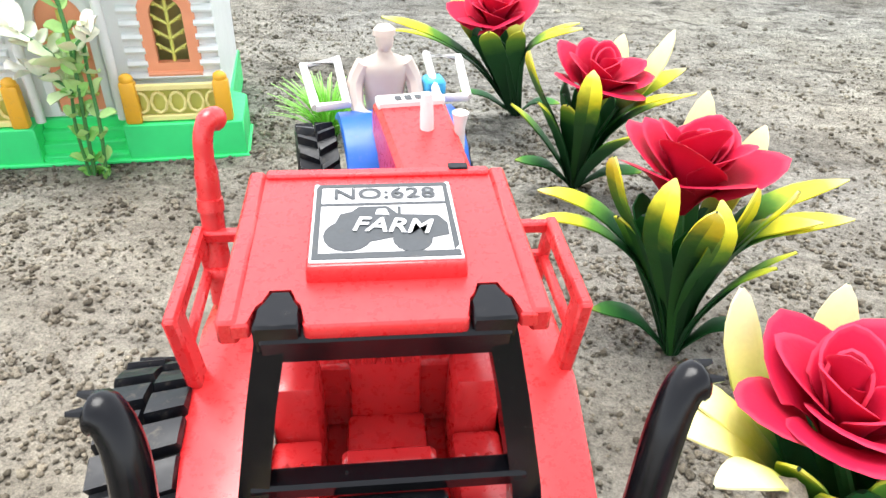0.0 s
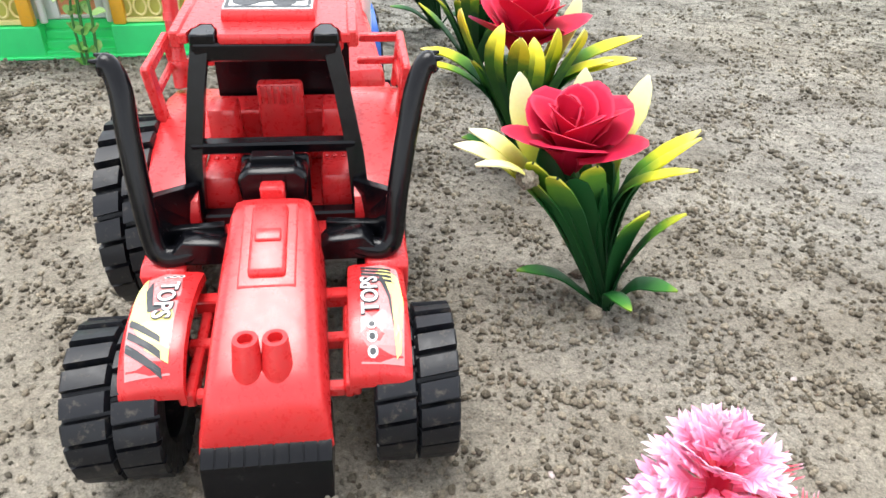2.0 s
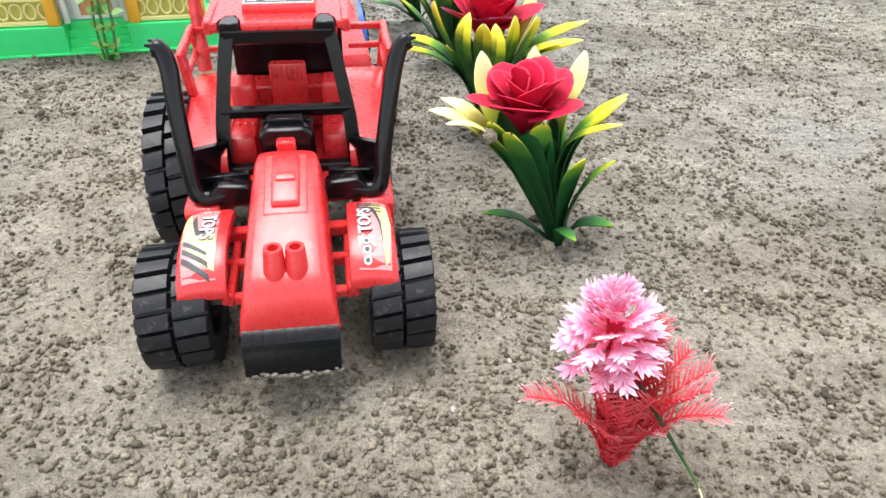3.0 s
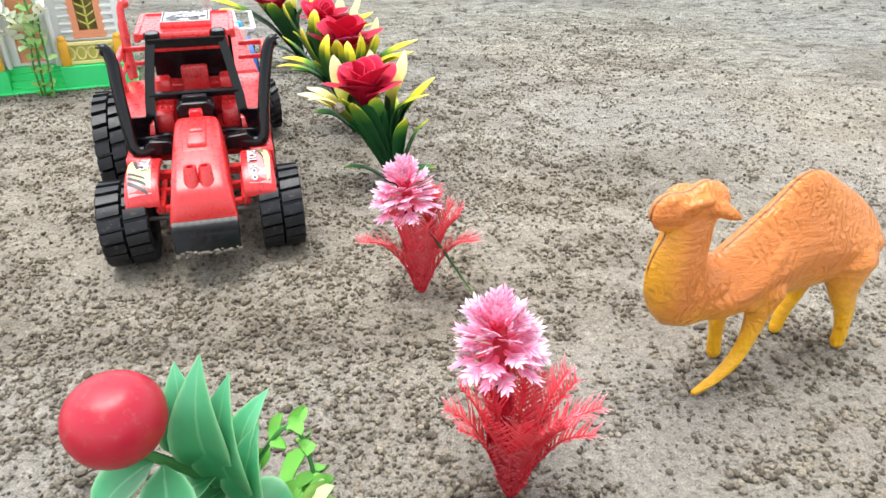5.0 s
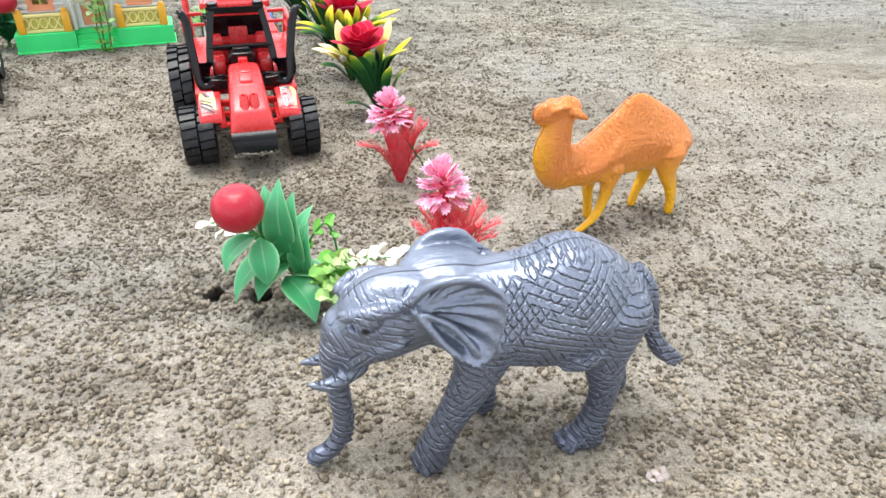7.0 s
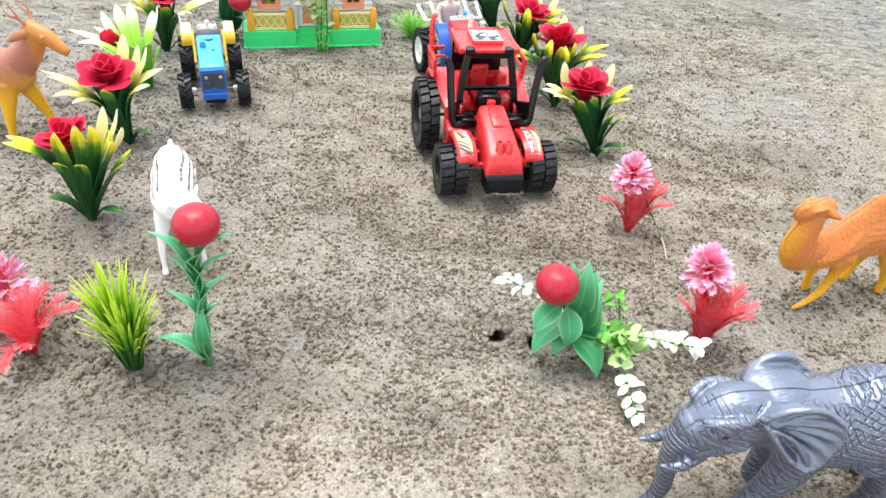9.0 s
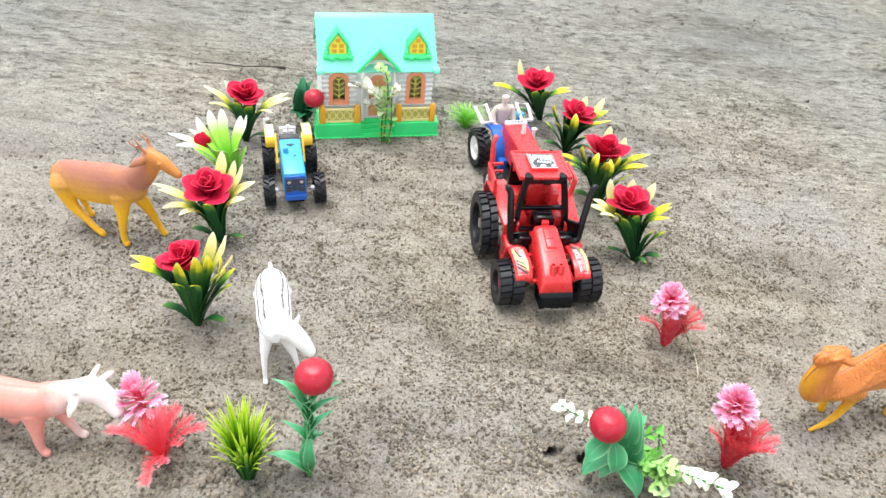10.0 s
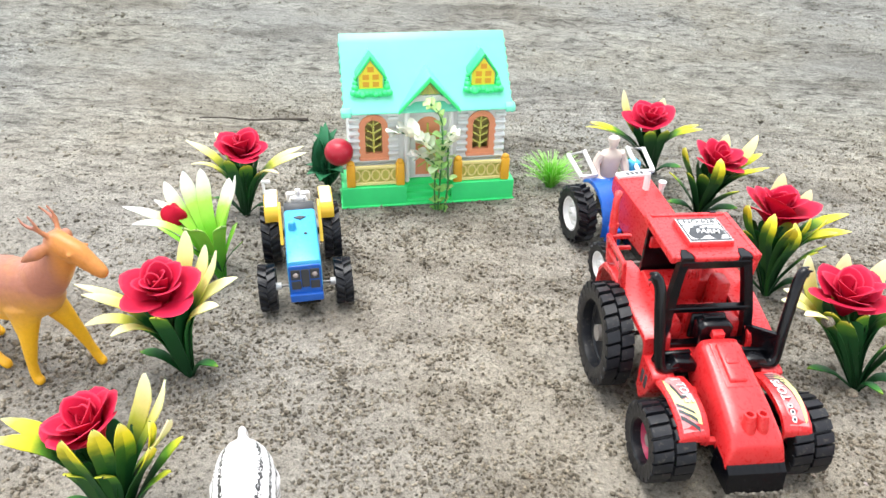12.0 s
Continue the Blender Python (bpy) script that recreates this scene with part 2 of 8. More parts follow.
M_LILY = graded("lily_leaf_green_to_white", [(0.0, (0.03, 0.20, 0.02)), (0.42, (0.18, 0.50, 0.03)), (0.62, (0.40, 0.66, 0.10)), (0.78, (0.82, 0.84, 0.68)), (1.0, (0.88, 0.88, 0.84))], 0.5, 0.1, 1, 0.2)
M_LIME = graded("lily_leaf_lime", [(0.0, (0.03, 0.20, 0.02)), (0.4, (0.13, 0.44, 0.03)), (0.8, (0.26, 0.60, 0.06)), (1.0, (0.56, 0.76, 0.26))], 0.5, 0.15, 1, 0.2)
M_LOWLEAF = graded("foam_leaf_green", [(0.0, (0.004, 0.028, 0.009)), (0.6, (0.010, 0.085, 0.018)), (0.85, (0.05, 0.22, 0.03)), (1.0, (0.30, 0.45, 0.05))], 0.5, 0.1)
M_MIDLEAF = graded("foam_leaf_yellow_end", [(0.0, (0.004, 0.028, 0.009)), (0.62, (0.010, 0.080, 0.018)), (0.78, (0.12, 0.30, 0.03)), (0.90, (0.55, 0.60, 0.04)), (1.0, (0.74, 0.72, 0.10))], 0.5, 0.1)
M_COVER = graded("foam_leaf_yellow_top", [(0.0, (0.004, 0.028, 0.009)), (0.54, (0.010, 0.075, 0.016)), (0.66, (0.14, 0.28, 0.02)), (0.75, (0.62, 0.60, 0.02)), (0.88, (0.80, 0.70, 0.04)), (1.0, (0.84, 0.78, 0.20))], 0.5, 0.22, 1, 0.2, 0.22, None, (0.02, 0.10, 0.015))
M_FROND = graded("red_frond_plastic", [(0.0, (0.82, 0.045, 0.07)), (0.6, (0.88, 0.11, 0.14)), (0.86, (0.90, 0.24, 0.29)), (1.0, (0.90, 0.72, 0.78))], 0.4, 0.1, 1, 0.3)
M_SPRIG = graded("pink_to_white_sprig", [(0.0, (0.90, 0.08, 0.16)), (0.22, (0.90, 0.17, 0.32)), (0.48, (0.90, 0.34, 0.52)), (0.74, (0.90, 0.54, 0.70)), (0.92, (0.90, 0.78, 0.86)), (1.0, (0.90, 0.86, 0.90))], 0.45, 0.3, 1, 0.35)
M_BROAD = graded("broad_green_leaf", [(0.0, (0.035, 0.24, 0.08)), (0.6, (0.05, 0.32, 0.13)), (1.0, (0.09, 0.40, 0.20))], 0.36, 0.35, 1, 0.1, 0.4, (0.22, 0.52, 0.26))
M_DARKLEAF = graded("dark_green_leaf", [(0.0, (0.01, 0.075, 0.03)), (0.6, (0.016, 0.12, 0.05)), (1.0, (0.03, 0.18, 0.08))], 0.45, 0.2)
M_CLOVER = graded("pale_vine_leaf", [(0.0, (0.13, 0.42, 0.06)), (0.38, (0.25, 0.60, 0.13)), (0.58, (0.52, 0.74, 0.30)), (0.76, (0.86, 0.87, 0.70)), (1.0, (0.90, 0.89, 0.80))], 0.5, 0.1, 1, 0.15)
M_GRASS = graded("grass_tuft_blade", [(0.0, (0.012, 0.05, 0.010)), (0.32, (0.02, 0.11, 0.012)), (0.52, (0.20, 0.44, 0.02)), (0.74, (0.54, 0.74, 0.05)), (1.0, (0.70, 0.82, 0.16))], 0.5, 0.2)
M_PUFF = graded("light_green_puff", [(0.0, (0.08, 0.34, 0.03)), (0.5, (0.22, 0.62, 0.06)), (1.0, (0.52, 0.82, 0.30))], 0.5, 0.2)


# ---- building helpers; shapes are given in millimetres ----
def part(name, bm, material, parent=None, label="", smooth=40, kind=""):
    """Links a bmesh, given in millimetres, as one mesh object under a thing or a part."""
    bmesh.ops.scale(bm, vec=(0.001,) * 3, verts=bm.verts)
    bmesh.ops.recalc_face_normals(bm, faces=bm.faces)
    me = bpy.data.meshes.new(name)
    bm.to_mesh(me)
    bm.free()
    me.materials.append(material)
    if smooth:
        me.shade_smooth()
        me.set_sharp_from_angle(angle=radians(smooth))
    ob = new(name, me)
    ob.parent = parent
    return tagged(ob, label, kind=kind)


def thing(name, m, label, category, group=""):
    ob = new(name)
    ob.empty_display_size = 0.01
    ob.matrix_world = m
    return tagged(ob, label, category, group)


def box(bm, x0, x1, y0, y1, z0, z1, bevel=0.6, taper=1.0, seg=1):
    r = bmesh.ops.create_cube(bm, size=1)
    vs = r["verts"]
    for v in vs:
        top = v.co.z > 0
        k = taper if top else 1.0
        v.co = Vector(((x0 + x1) / 2 + v.co.x * (x1 - x0) * k, (y0 + y1) / 2 + v.co.y * (y1 - y0) * k, z1 if top else z0))
    if bevel:
        es = list({e for v in vs for e in v.link_edges})
        bmesh.ops.bevel(bm, geom=es, offset=bevel, segments=seg, affect="EDGES", profile=0.5)


def loft(bm, rings, cap=True, closed=True):
    rows = [[bm.verts.new(p) for p in ring] for ring in rings]
    n = len(rows[0])
    for a, b in zip(rows, rows[1:]):
        for i in range(n if closed else n - 1):
            bm.faces.new((a[i], a[(i + 1) % n], b[(i + 1) % n], b[i]))
    if cap:
        bm.faces.new(rows[0][::-1])
        bm.faces.new(rows[-1])
    return rows


def prism(bm, pts, axis, a, b, bevel=0.0):
    """A flat outline drawn out along an axis from a to b. For x the outline is in (y, z), for y in (x, z), for z in (x, y)."""
    def at(u, v, w):
        return {"x": (w, u, v), "y": (u, w, v), "z": (u, v, w)}[axis]
    rows = loft(bm, [[at(u, v, a) for u, v in pts], [at(u, v, b) for u, v in pts]])
    if bevel:
        es = list({e for r in rows for v in r for e in v.link_edges})
        bmesh.ops.bevel(bm, geom=es, offset=bevel, segments=1, affect="EDGES", profile=0.5)


def tube(bm, pts, radii, seg=10, flat=1.0, cap=True, up=(0, 0, 1)):
    pts = [Vector(p) for p in pts]
    if isinstance(radii, (int, float)):
        radii = [radii] * len(pts)
    rings = []
    side = None
    for i, p in enumerate(pts):
        d = (pts[min(i + 1, len(pts) - 1)] - pts[max(i - 1, 0)]).normalized()
        if side is None:
            side = d.cross(Vector(up))
            if side.length < 0.05:
                side = d.cross(Vector((1, 0, 0)))
        side = (side - d * side.dot(d)).normalized()
        oth = d.cross(side)
        rings.append([p + (side * math.cos(t) * radii[i] + oth * math.sin(t) * radii[i] * flat) for t in (2 * math.pi * k / seg for k in range(seg))])
    loft(bm, rings, cap)


def curve(pts, n):
    """Points evenly along a smooth line through pts."""
    pts = [Vector(p) for p in pts]
    out = []
    m = len(pts) - 1
    for k in range(n):
        f = k / (n - 1) * m
        i = min(int(f), m - 1)
        t = f - i
        p0, p1, p2, p3 = pts[max(i - 1, 0)], pts[i], pts[i + 1], pts[min(i + 2, m)]
        out.append(0.5 * ((2 * p1) + (p2 - p0) * t + (2 * p0 - 5 * p1 + 4 * p2 - p3) * t * t + (3 * p1 - p0 - 3 * p2 + p3) * t ** 3))
    return out


def lathe(bm, profile, seg=32, x0=0.0, cy=0.0, cz=0.0, hollow=False):
    """A body of revolution about the x axis; profile: (along x, radius). hollow: a closed ring with an open middle."""
    if hollow:
        profile = list(profile) + [profile[0]]
    rings = [[(x0 + x, cy + r * math.cos(t), cz + r * math.sin(t)) for t in (2 * math.pi * k / seg for k in range(seg))] for x, r in profile]
    loft(bm, rings, cap=not hollow)
    if hollow:
        bmesh.ops.remove_doubles(bm, verts=bm.verts, dist=0.0005)


def ball(bm, c, r, squash=(1, 1, 1), sub=3):
    vs = bmesh.ops.create_icosphere(bm, subdivisions=sub, radius=1)["verts"]
    for v in vs:
        v.co = Vector(c) + Vector((v.co.x * r * squash[0], v.co.y * r * squash[1], v.co.z * r * squash[2]))
    return vs


def lettering(text, size, depth=0.1, shear=0.0, bold=0.012):
    """The outline of a word in the built-in font as a bmesh, centred, in millimetres."""
    cu = bpy.data.curves.new("lettering", "FONT")
    cu.body, cu.size, cu.align_x, cu.align_y, cu.extrude, cu.shear, cu.offset = text, size, "CENTER", "CENTER", depth, shear, size * bold if bold < 0.1 else bold
    cu.resolution_u = 3
    ob = bpy.data.objects.new("lettering", cu)
    scene.collection.objects.link(ob)
    me = bpy.data.meshes.new_from_object(ob.evaluated_get(bpy.context.evaluated_depsgraph_get()))
    bpy.data.objects.remove(ob)
    bm = bmesh.new()
    bm.from_mesh(me)
    bpy.data.meshes.remove(me)
    return bm


def fbm(x, y, octaves=4, seed=0):
    """Smooth value noise, about -1 to 1, for arrays."""
    total, amp, norm = np.zeros_like(x), 1.0, 0.0
    for o in range(octaves):
        fx, fy = x * 2 ** o, y * 2 ** o
        ix, iy = np.floor(fx).astype(np.int64), np.floor(fy).astype(np.int64)
        tx, ty = fx - ix, fy - iy
        tx, ty = tx * tx * (3 - 2 * tx), ty * ty * (3 - 2 * ty)

        def h(a, b):
            k = (a * 374761393 + b * 668265263 + (seed + o) * 1274126177) & 0x7FFFFFFF
            k = ((k ^ (k >> 13)) * 1274126177) & 0x7FFFFFFF
            k = ((k ^ (k >> 16)) * 668265263) & 0x7FFFFFFF
            return (k & 0xFFFF) / 32767.5 - 1
        total += amp * ((h(ix, iy) * (1 - tx) + h(ix + 1, iy) * tx) * (1 - ty) + (h(ix, iy + 1) * (1 - tx) + h(ix + 1, iy + 1) * tx) * ty)
        norm += amp
        amp *= 0.5
    return total / norm


def raw_mesh(name, verts, faces, material, smooth=True):
    """A mesh object from arrays of vertices and equal-sided faces."""
    me = bpy.data.meshes.new(name)
    k = faces.shape[1]
    me.vertices.add(len(verts))
    me.vertices.foreach_set("co", verts.astype(np.float32).ravel())
    me.loops.add(faces.size)
    me.loops.foreach_set("vertex_index", faces.astype(np.int32).ravel())
    me.polygons.add(len(faces))
    me.polygons.foreach_set("loop_start", (np.arange(len(faces)) * k).astype(np.int32))
    me.update(calc_edges=True)
    me.materials.append(material)
    if smooth:
        me.shade_smooth()
    return new(name, me)


# ---- the ground ----
HOLES = ((0.0602, -0.0721, 0.0042, 0.020), (0.0834, -0.0747, 0.0048, 0.020), (0.0545, -0.0608, 0.0055, 0.005), (-0.166, -0.098, 0.012, 0.004))


def ground_height(x, y):
    z = 0.0018 * fbm(x * 9 + 3, y * 9, 2, 5) + 0.0011 * fbm(x * 60, y * 60, 2, 11) + 0.0020 * np.maximum(fbm(x * 150, y * 150, 2, 17), -0.3) * (0.55 + 0.45 * fbm(x * 12, y * 12, 2, 19))
    far = np.clip((y - 0.45) / 0.4, 0, 1) + np.clip((np.abs(x - 0.05) - 0.5) / 0.5, 0, 1)
    z = z + np.clip(far, 0, 1) * (0.012 * fbm(x * 2.3, y * 4.5, 4, 23) + 0.009 * fbm(x * 12, y * 34, 3, 29) + 0.004 * fbm(x * 55, y * 70, 2, 31))
    for hx, hy, r, d in HOLES:
        q = np.hypot(x - hx, y - hy) / r
        z = z - d * np.exp(-q ** 4) + min(0.15 * d, 0.0009) * np.exp(-((q - 1.7) / 0.5) ** 2)
    q = np.hypot((x + 0.118) / 1.5, y + 0.120) / 0.017
    z = z + 0.0035 * np.exp(-(q - 1.0) ** 2 / 0.2) * (0.6 + 0.6 * fbm(x * 120, y * 120, 2, 41))
    return z - 0.0008


def spread(lo, hi, step, reach):
    near = list(np.arange(lo, hi, step))
    out, d = [], step
    while not out or out[-1] < reach:
        d *= 1.08
        out.append((out[-1] if out else 0) + d)
    return np.array([lo - v for v in out[::-1]] + near + [near[-1] + v for v in out])


gx, gy = spread(-0.44, 0.54, 0.0027, 80), spread(-0.34, 0.62, 0.0028, 80)
GX, GY = np.meshgrid(gx, gy)
flatten = 1 / (1 + (np.hypot(GX, GY) / 6) ** 2)
GZ = ground_height(GX, GY) * flatten
# the burrows run in at a slant, under the soil behind them
for hx, hy, r, d in HOLES[:2]:
    GY = GY + 1.1 * d * np.exp(-(np.hypot(GX - hx, GY - hy) / r) ** 4)
nx, ny = len(gx), len(gy)
idx = np.arange(nx * ny).reshape(ny, nx)
quads = np.stack([idx[:-1, :-1], idx[:-1, 1:], idx[1:, 1:], idx[1:, :-1]], -1).reshape(-1, 4)
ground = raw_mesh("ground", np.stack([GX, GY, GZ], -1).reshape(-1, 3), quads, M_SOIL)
tagged(ground, "bare sandy grey-brown soil, damp and crumbly in patches", "ground", kind="structure")

# ---- toy wheels ----
def wheel(parent, x, y, z, R, W, side, lugs, rim_mat, rim_r, label="", chevron=False, rim_label="", dish=0.0):
    """A toy tractor wheel with its outer face on the given side (-1 or 1): hub, tyre with lugs, rim."""
    bm = bmesh.new()
    lathe(bm, [(-W * 0.3, R * 0.16), (W * 0.3, R * 0.16)], 12)
    hub = part("wheel", bm, M_METAL, parent, label)
    hub.location = (x / 1000, y / 1000, z / 1000)
    h, c = W / 2, R * (0.86 if chevron else 0.87)
    # across the tread: sidewalls, two staggered rows of lugs and a groove between them, all in one skin
    across = [(-h * 0.5, 0, 0), (-h * 0.92, 0, 0), (-h, 0, 0), (-h, 1, -1), (-h * 1.03, 2, -1), (-h * 0.98, 3, -1), (-h * 0.5, 3, -1), (-h * 0.07, 3, -1), (-h * 0.05, 2, -1), (0, 2, 0), (h * 0.05, 2, 1), (h * 0.07, 3, 1), (h * 0.5, 3, 1), (h * 0.98, 3, 1), (h * 1.03, 2, 1), (h, 1, 1), (h, 0, 0), (h * 0.92, 0, 0), (h * 0.5, 0, 0)]
    steps = (0.0, 0.085, 0.125, 0.25, 0.375, 0.415, 0.5, 0.585, 0.625, 0.75, 0.875, 0.915)
    rows = []
    for j, (x0, level, row) in enumerate(across):
        ring = []
        for k in range(lugs):
            for f in steps:
                g = (f + (0.5 if row > 0 else 0.0)) % 1.0
                wide = 0.25 if chevron else 0.10
                proud = row != 0 and wide < g < 1 - wide
                # each lug leans a little, higher at its leading edge
                r = {0: rim_r - 0.4 if j in (0, 18) else rim_r + (0.0 if j in (1, 17) else 1.0), 1: c * 0.93, 2: c, 3: c}[level]
                if level >= 2 and proud:
                    r = R * (0.965 + 0.035 * g) if level == 3 else R * 0.955
                slant = (0.5 * abs(x0) / h if chevron else 0.22 * abs(x0) / h) * (1 if chevron else row)
                t = 2 * math.pi * (k + f - slant) / lugs
                ring.append((x0, r * math.cos(t), r * math.sin(t)))
        rows.append(ring)
    bm = bmesh.new()
    loft(bm, rows + rows[:1], cap=False)
    bmesh.ops.remove_doubles(bm, verts=bm.verts, dist=0.0005)
    part("tyre", bm, M_TYRE, hub, "black plastic tyre with chunky lugs", 30)
    bm = bmesh.new()
    s = side
    lathe(bm, [(s * h * 0.1, rim_r), (s * h * (0.86 - dish), rim_r), (s * h * (0.9 - dish), rim_r * 0.9), (s * h * (0.45 - dish), rim_r * 0.72), (s * h * (0.4 - dish), rim_r * 0.4), (s * h * (0.75 - dish), rim_r * 0.32), (s * h * (0.8 - dish), rim_r * 0.1), (s * h * (0.1 - dish), rim_r * 0.1)], 32)
    for k in range(6):
        t = 2 * math.pi * k / 6
        ball(bm, (s * h * (0.45 - dish), rim_r * 0.55 * math.cos(t), rim_r * 0.55 * math.sin(t)), rim_r * 0.07, sub=1)
    part("rim", bm, rim_mat, hub, rim_label)
    return hub


# ---- the large red tractor ----
red = thing("toy_tractor", pose(0.0662, 0.055, 0.0, 0, 0, 11.8), "large red plastic toy tractor with black cab frame and exhausts", "toy tractor")

bm = bmesh.new()
prism(bm, [(-1.4, 15.6), (1.2, 25.6), (4.8, 28.0), (16, 28.0), (16, 15.6)], "x", -13.4, 13.4, 0.4)
bumper = part("front_bumper", bm, M_BLACK, red, "ribbed black plastic front weight, sandy along its lower edge", 25)
for k in range(9):
    bm = bmesh.new()
    x = -12 + 3 * k
    prism(bm, [(-0.2, 19.0), (1.1, 25.8), (4.6, 28.25), (5.0, 28.25), (5.0, 19.0)], "x", x - 1.38, x + 1.38, 0.1)
    part("rib", bm, M_BLACK, bumper, "", 25)
bm = bmesh.new()
random.seed(5)
for k in range(46):
    ball(bm, (random.uniform(-13, 13.4), random.uniform(-2.0, -1.0), 15.4 + random.uniform(-0.6, 0.9) + 0.6 * math.sin(k)), random.uniform(0.4, 0.95), (1.3, 0.7, 0.8), 1)
part("sand_crust", bm, M_SOIL, red, "dry sand caked under the front weight")


def hood_ring(y, zt, ht, zb, hb, rnd=1.8):
    zs = zb + (zt - zb) * 0.45
    hs = hb * 0.55 + ht * 0.45 + 0.6
    half = [(hb, zb), (hs + 0.6, zs), (ht + 1.2, zt - rnd * 1.3), (ht + 0.2, zt - rnd * 0.35), (ht - 1.6, zt), (ht * 0.45, zt + 0.25)]
    return [(x, y, z) for x, z in half] + [(-x, y, z) for x, z in half[::-1]]


bm = bmesh.new()
loft(bm, [hood_ring(*r) for r in ((4.5, 28.4, 12.2, 25, 13.1, 0.6), (5.2, 31.5, 11.8, 25, 13.2, 1.2), (6.5, 36.0, 11.3, 25, 13.3), (8.6, 39.3, 10.9, 25, 13.3), (12, 41.6, 10.6, 25, 13.2), (22, 45.4, 10.2, 26, 12.8), (40, 50.4, 9.5, 28, 12.2), (54, 53.6, 8.9, 32, 11.8), (58, 54.2, 8.4, 34, 11.4), (60, 52.5, 7.8, 38, 10.6))])
hood = part("hood", bm, M_RED, red, "", 55)
bm = bmesh.new()
tilt = (53.6 - 45.4) / 32


def on_hood(bm2, x0, x1, y0, y1, lift, thick, bevel):
    box(bm2, x0, x1, y0, y1, 0, thick, bevel, 0.94, 2)
    bmesh.ops.recalc_face_normals(bm2, faces=bm2.faces)
    for v in bm2.verts:
        v.co.z += 45.6 + (v.co.y - 22) * tilt + lift


on_hood(bm, -6.6, 6.6, 31, 56, 0.0, 0.55, 0.25)
part("hood_panel", bm, M_RED, hood, "raised rim panel")
bm = bmesh.new()
on_hood(bm, -4.3, 4.3, 33.5, 54, 0.4, 1.9, 0.7)
part("air_scoop", bm, M_RED, hood)
bm = bmesh.new()
on_hood(bm, -3.1, 3.1, 42, 45.5, 2.1, 0.9, 0.35)
part("scoop_slot", bm, M_RED, hood)
for s in (-1, 1):
    bm = bmesh.new()
    rows = [(3.4, 12.6, 38.0), (3.2, 13.4, 42.0), (2.9, 14.6, 45.6), (2.7, 15.2, 47.6), (2.6, 15.3, 48.1), (1.6, 15.3, 48.1), (1.5, 15.2, 46.0)]
    loft(bm, [[(s * 3.0 + r * math.cos(a), y + r * math.sin(a), z) for a in (2 * math.pi * k / 16 for k in range(16))] for r, y, z in rows])
    part("hood_outlet", bm, M_RED, hood)

# front mudguards with stickers
FENDER = [(15.6, 32.4), (16.2, 34.6), (18.6, 37.4), (23, 40.2), (29, 41.7), (36, 42.0), (43, 41.0), (50, 38.8)]


def fender_z(y):
    for (a, za), (b, zb) in zip(FENDER, FENDER[1:]):
        if a <= y <= b:
            return za + (zb - za) * (y - a) / (b - a)
    return FENDER[-1][1]


def sheet(bm, pts, lift, s):
    """A flat outline (across, along) laid on a mudguard's curve, cut finely so that it follows it."""
    vs = [bm.verts.new((x, y, 0)) for x, y in pts]
    bm.faces.new(vs)
    bmesh.ops.triangulate(bm, faces=bm.faces[:])
    bmesh.ops.subdivide_edges(bm, edges=bm.edges[:], cuts=3, use_grid_fill=True)
    for v in bm.verts:
        u = v.co.x
        y = v.co.y
        v.co = Vector((s * u, y, fender_z(y) + lift - 0.03 * max(0, u - 24) ** 2 * 0.6 + 0.35))


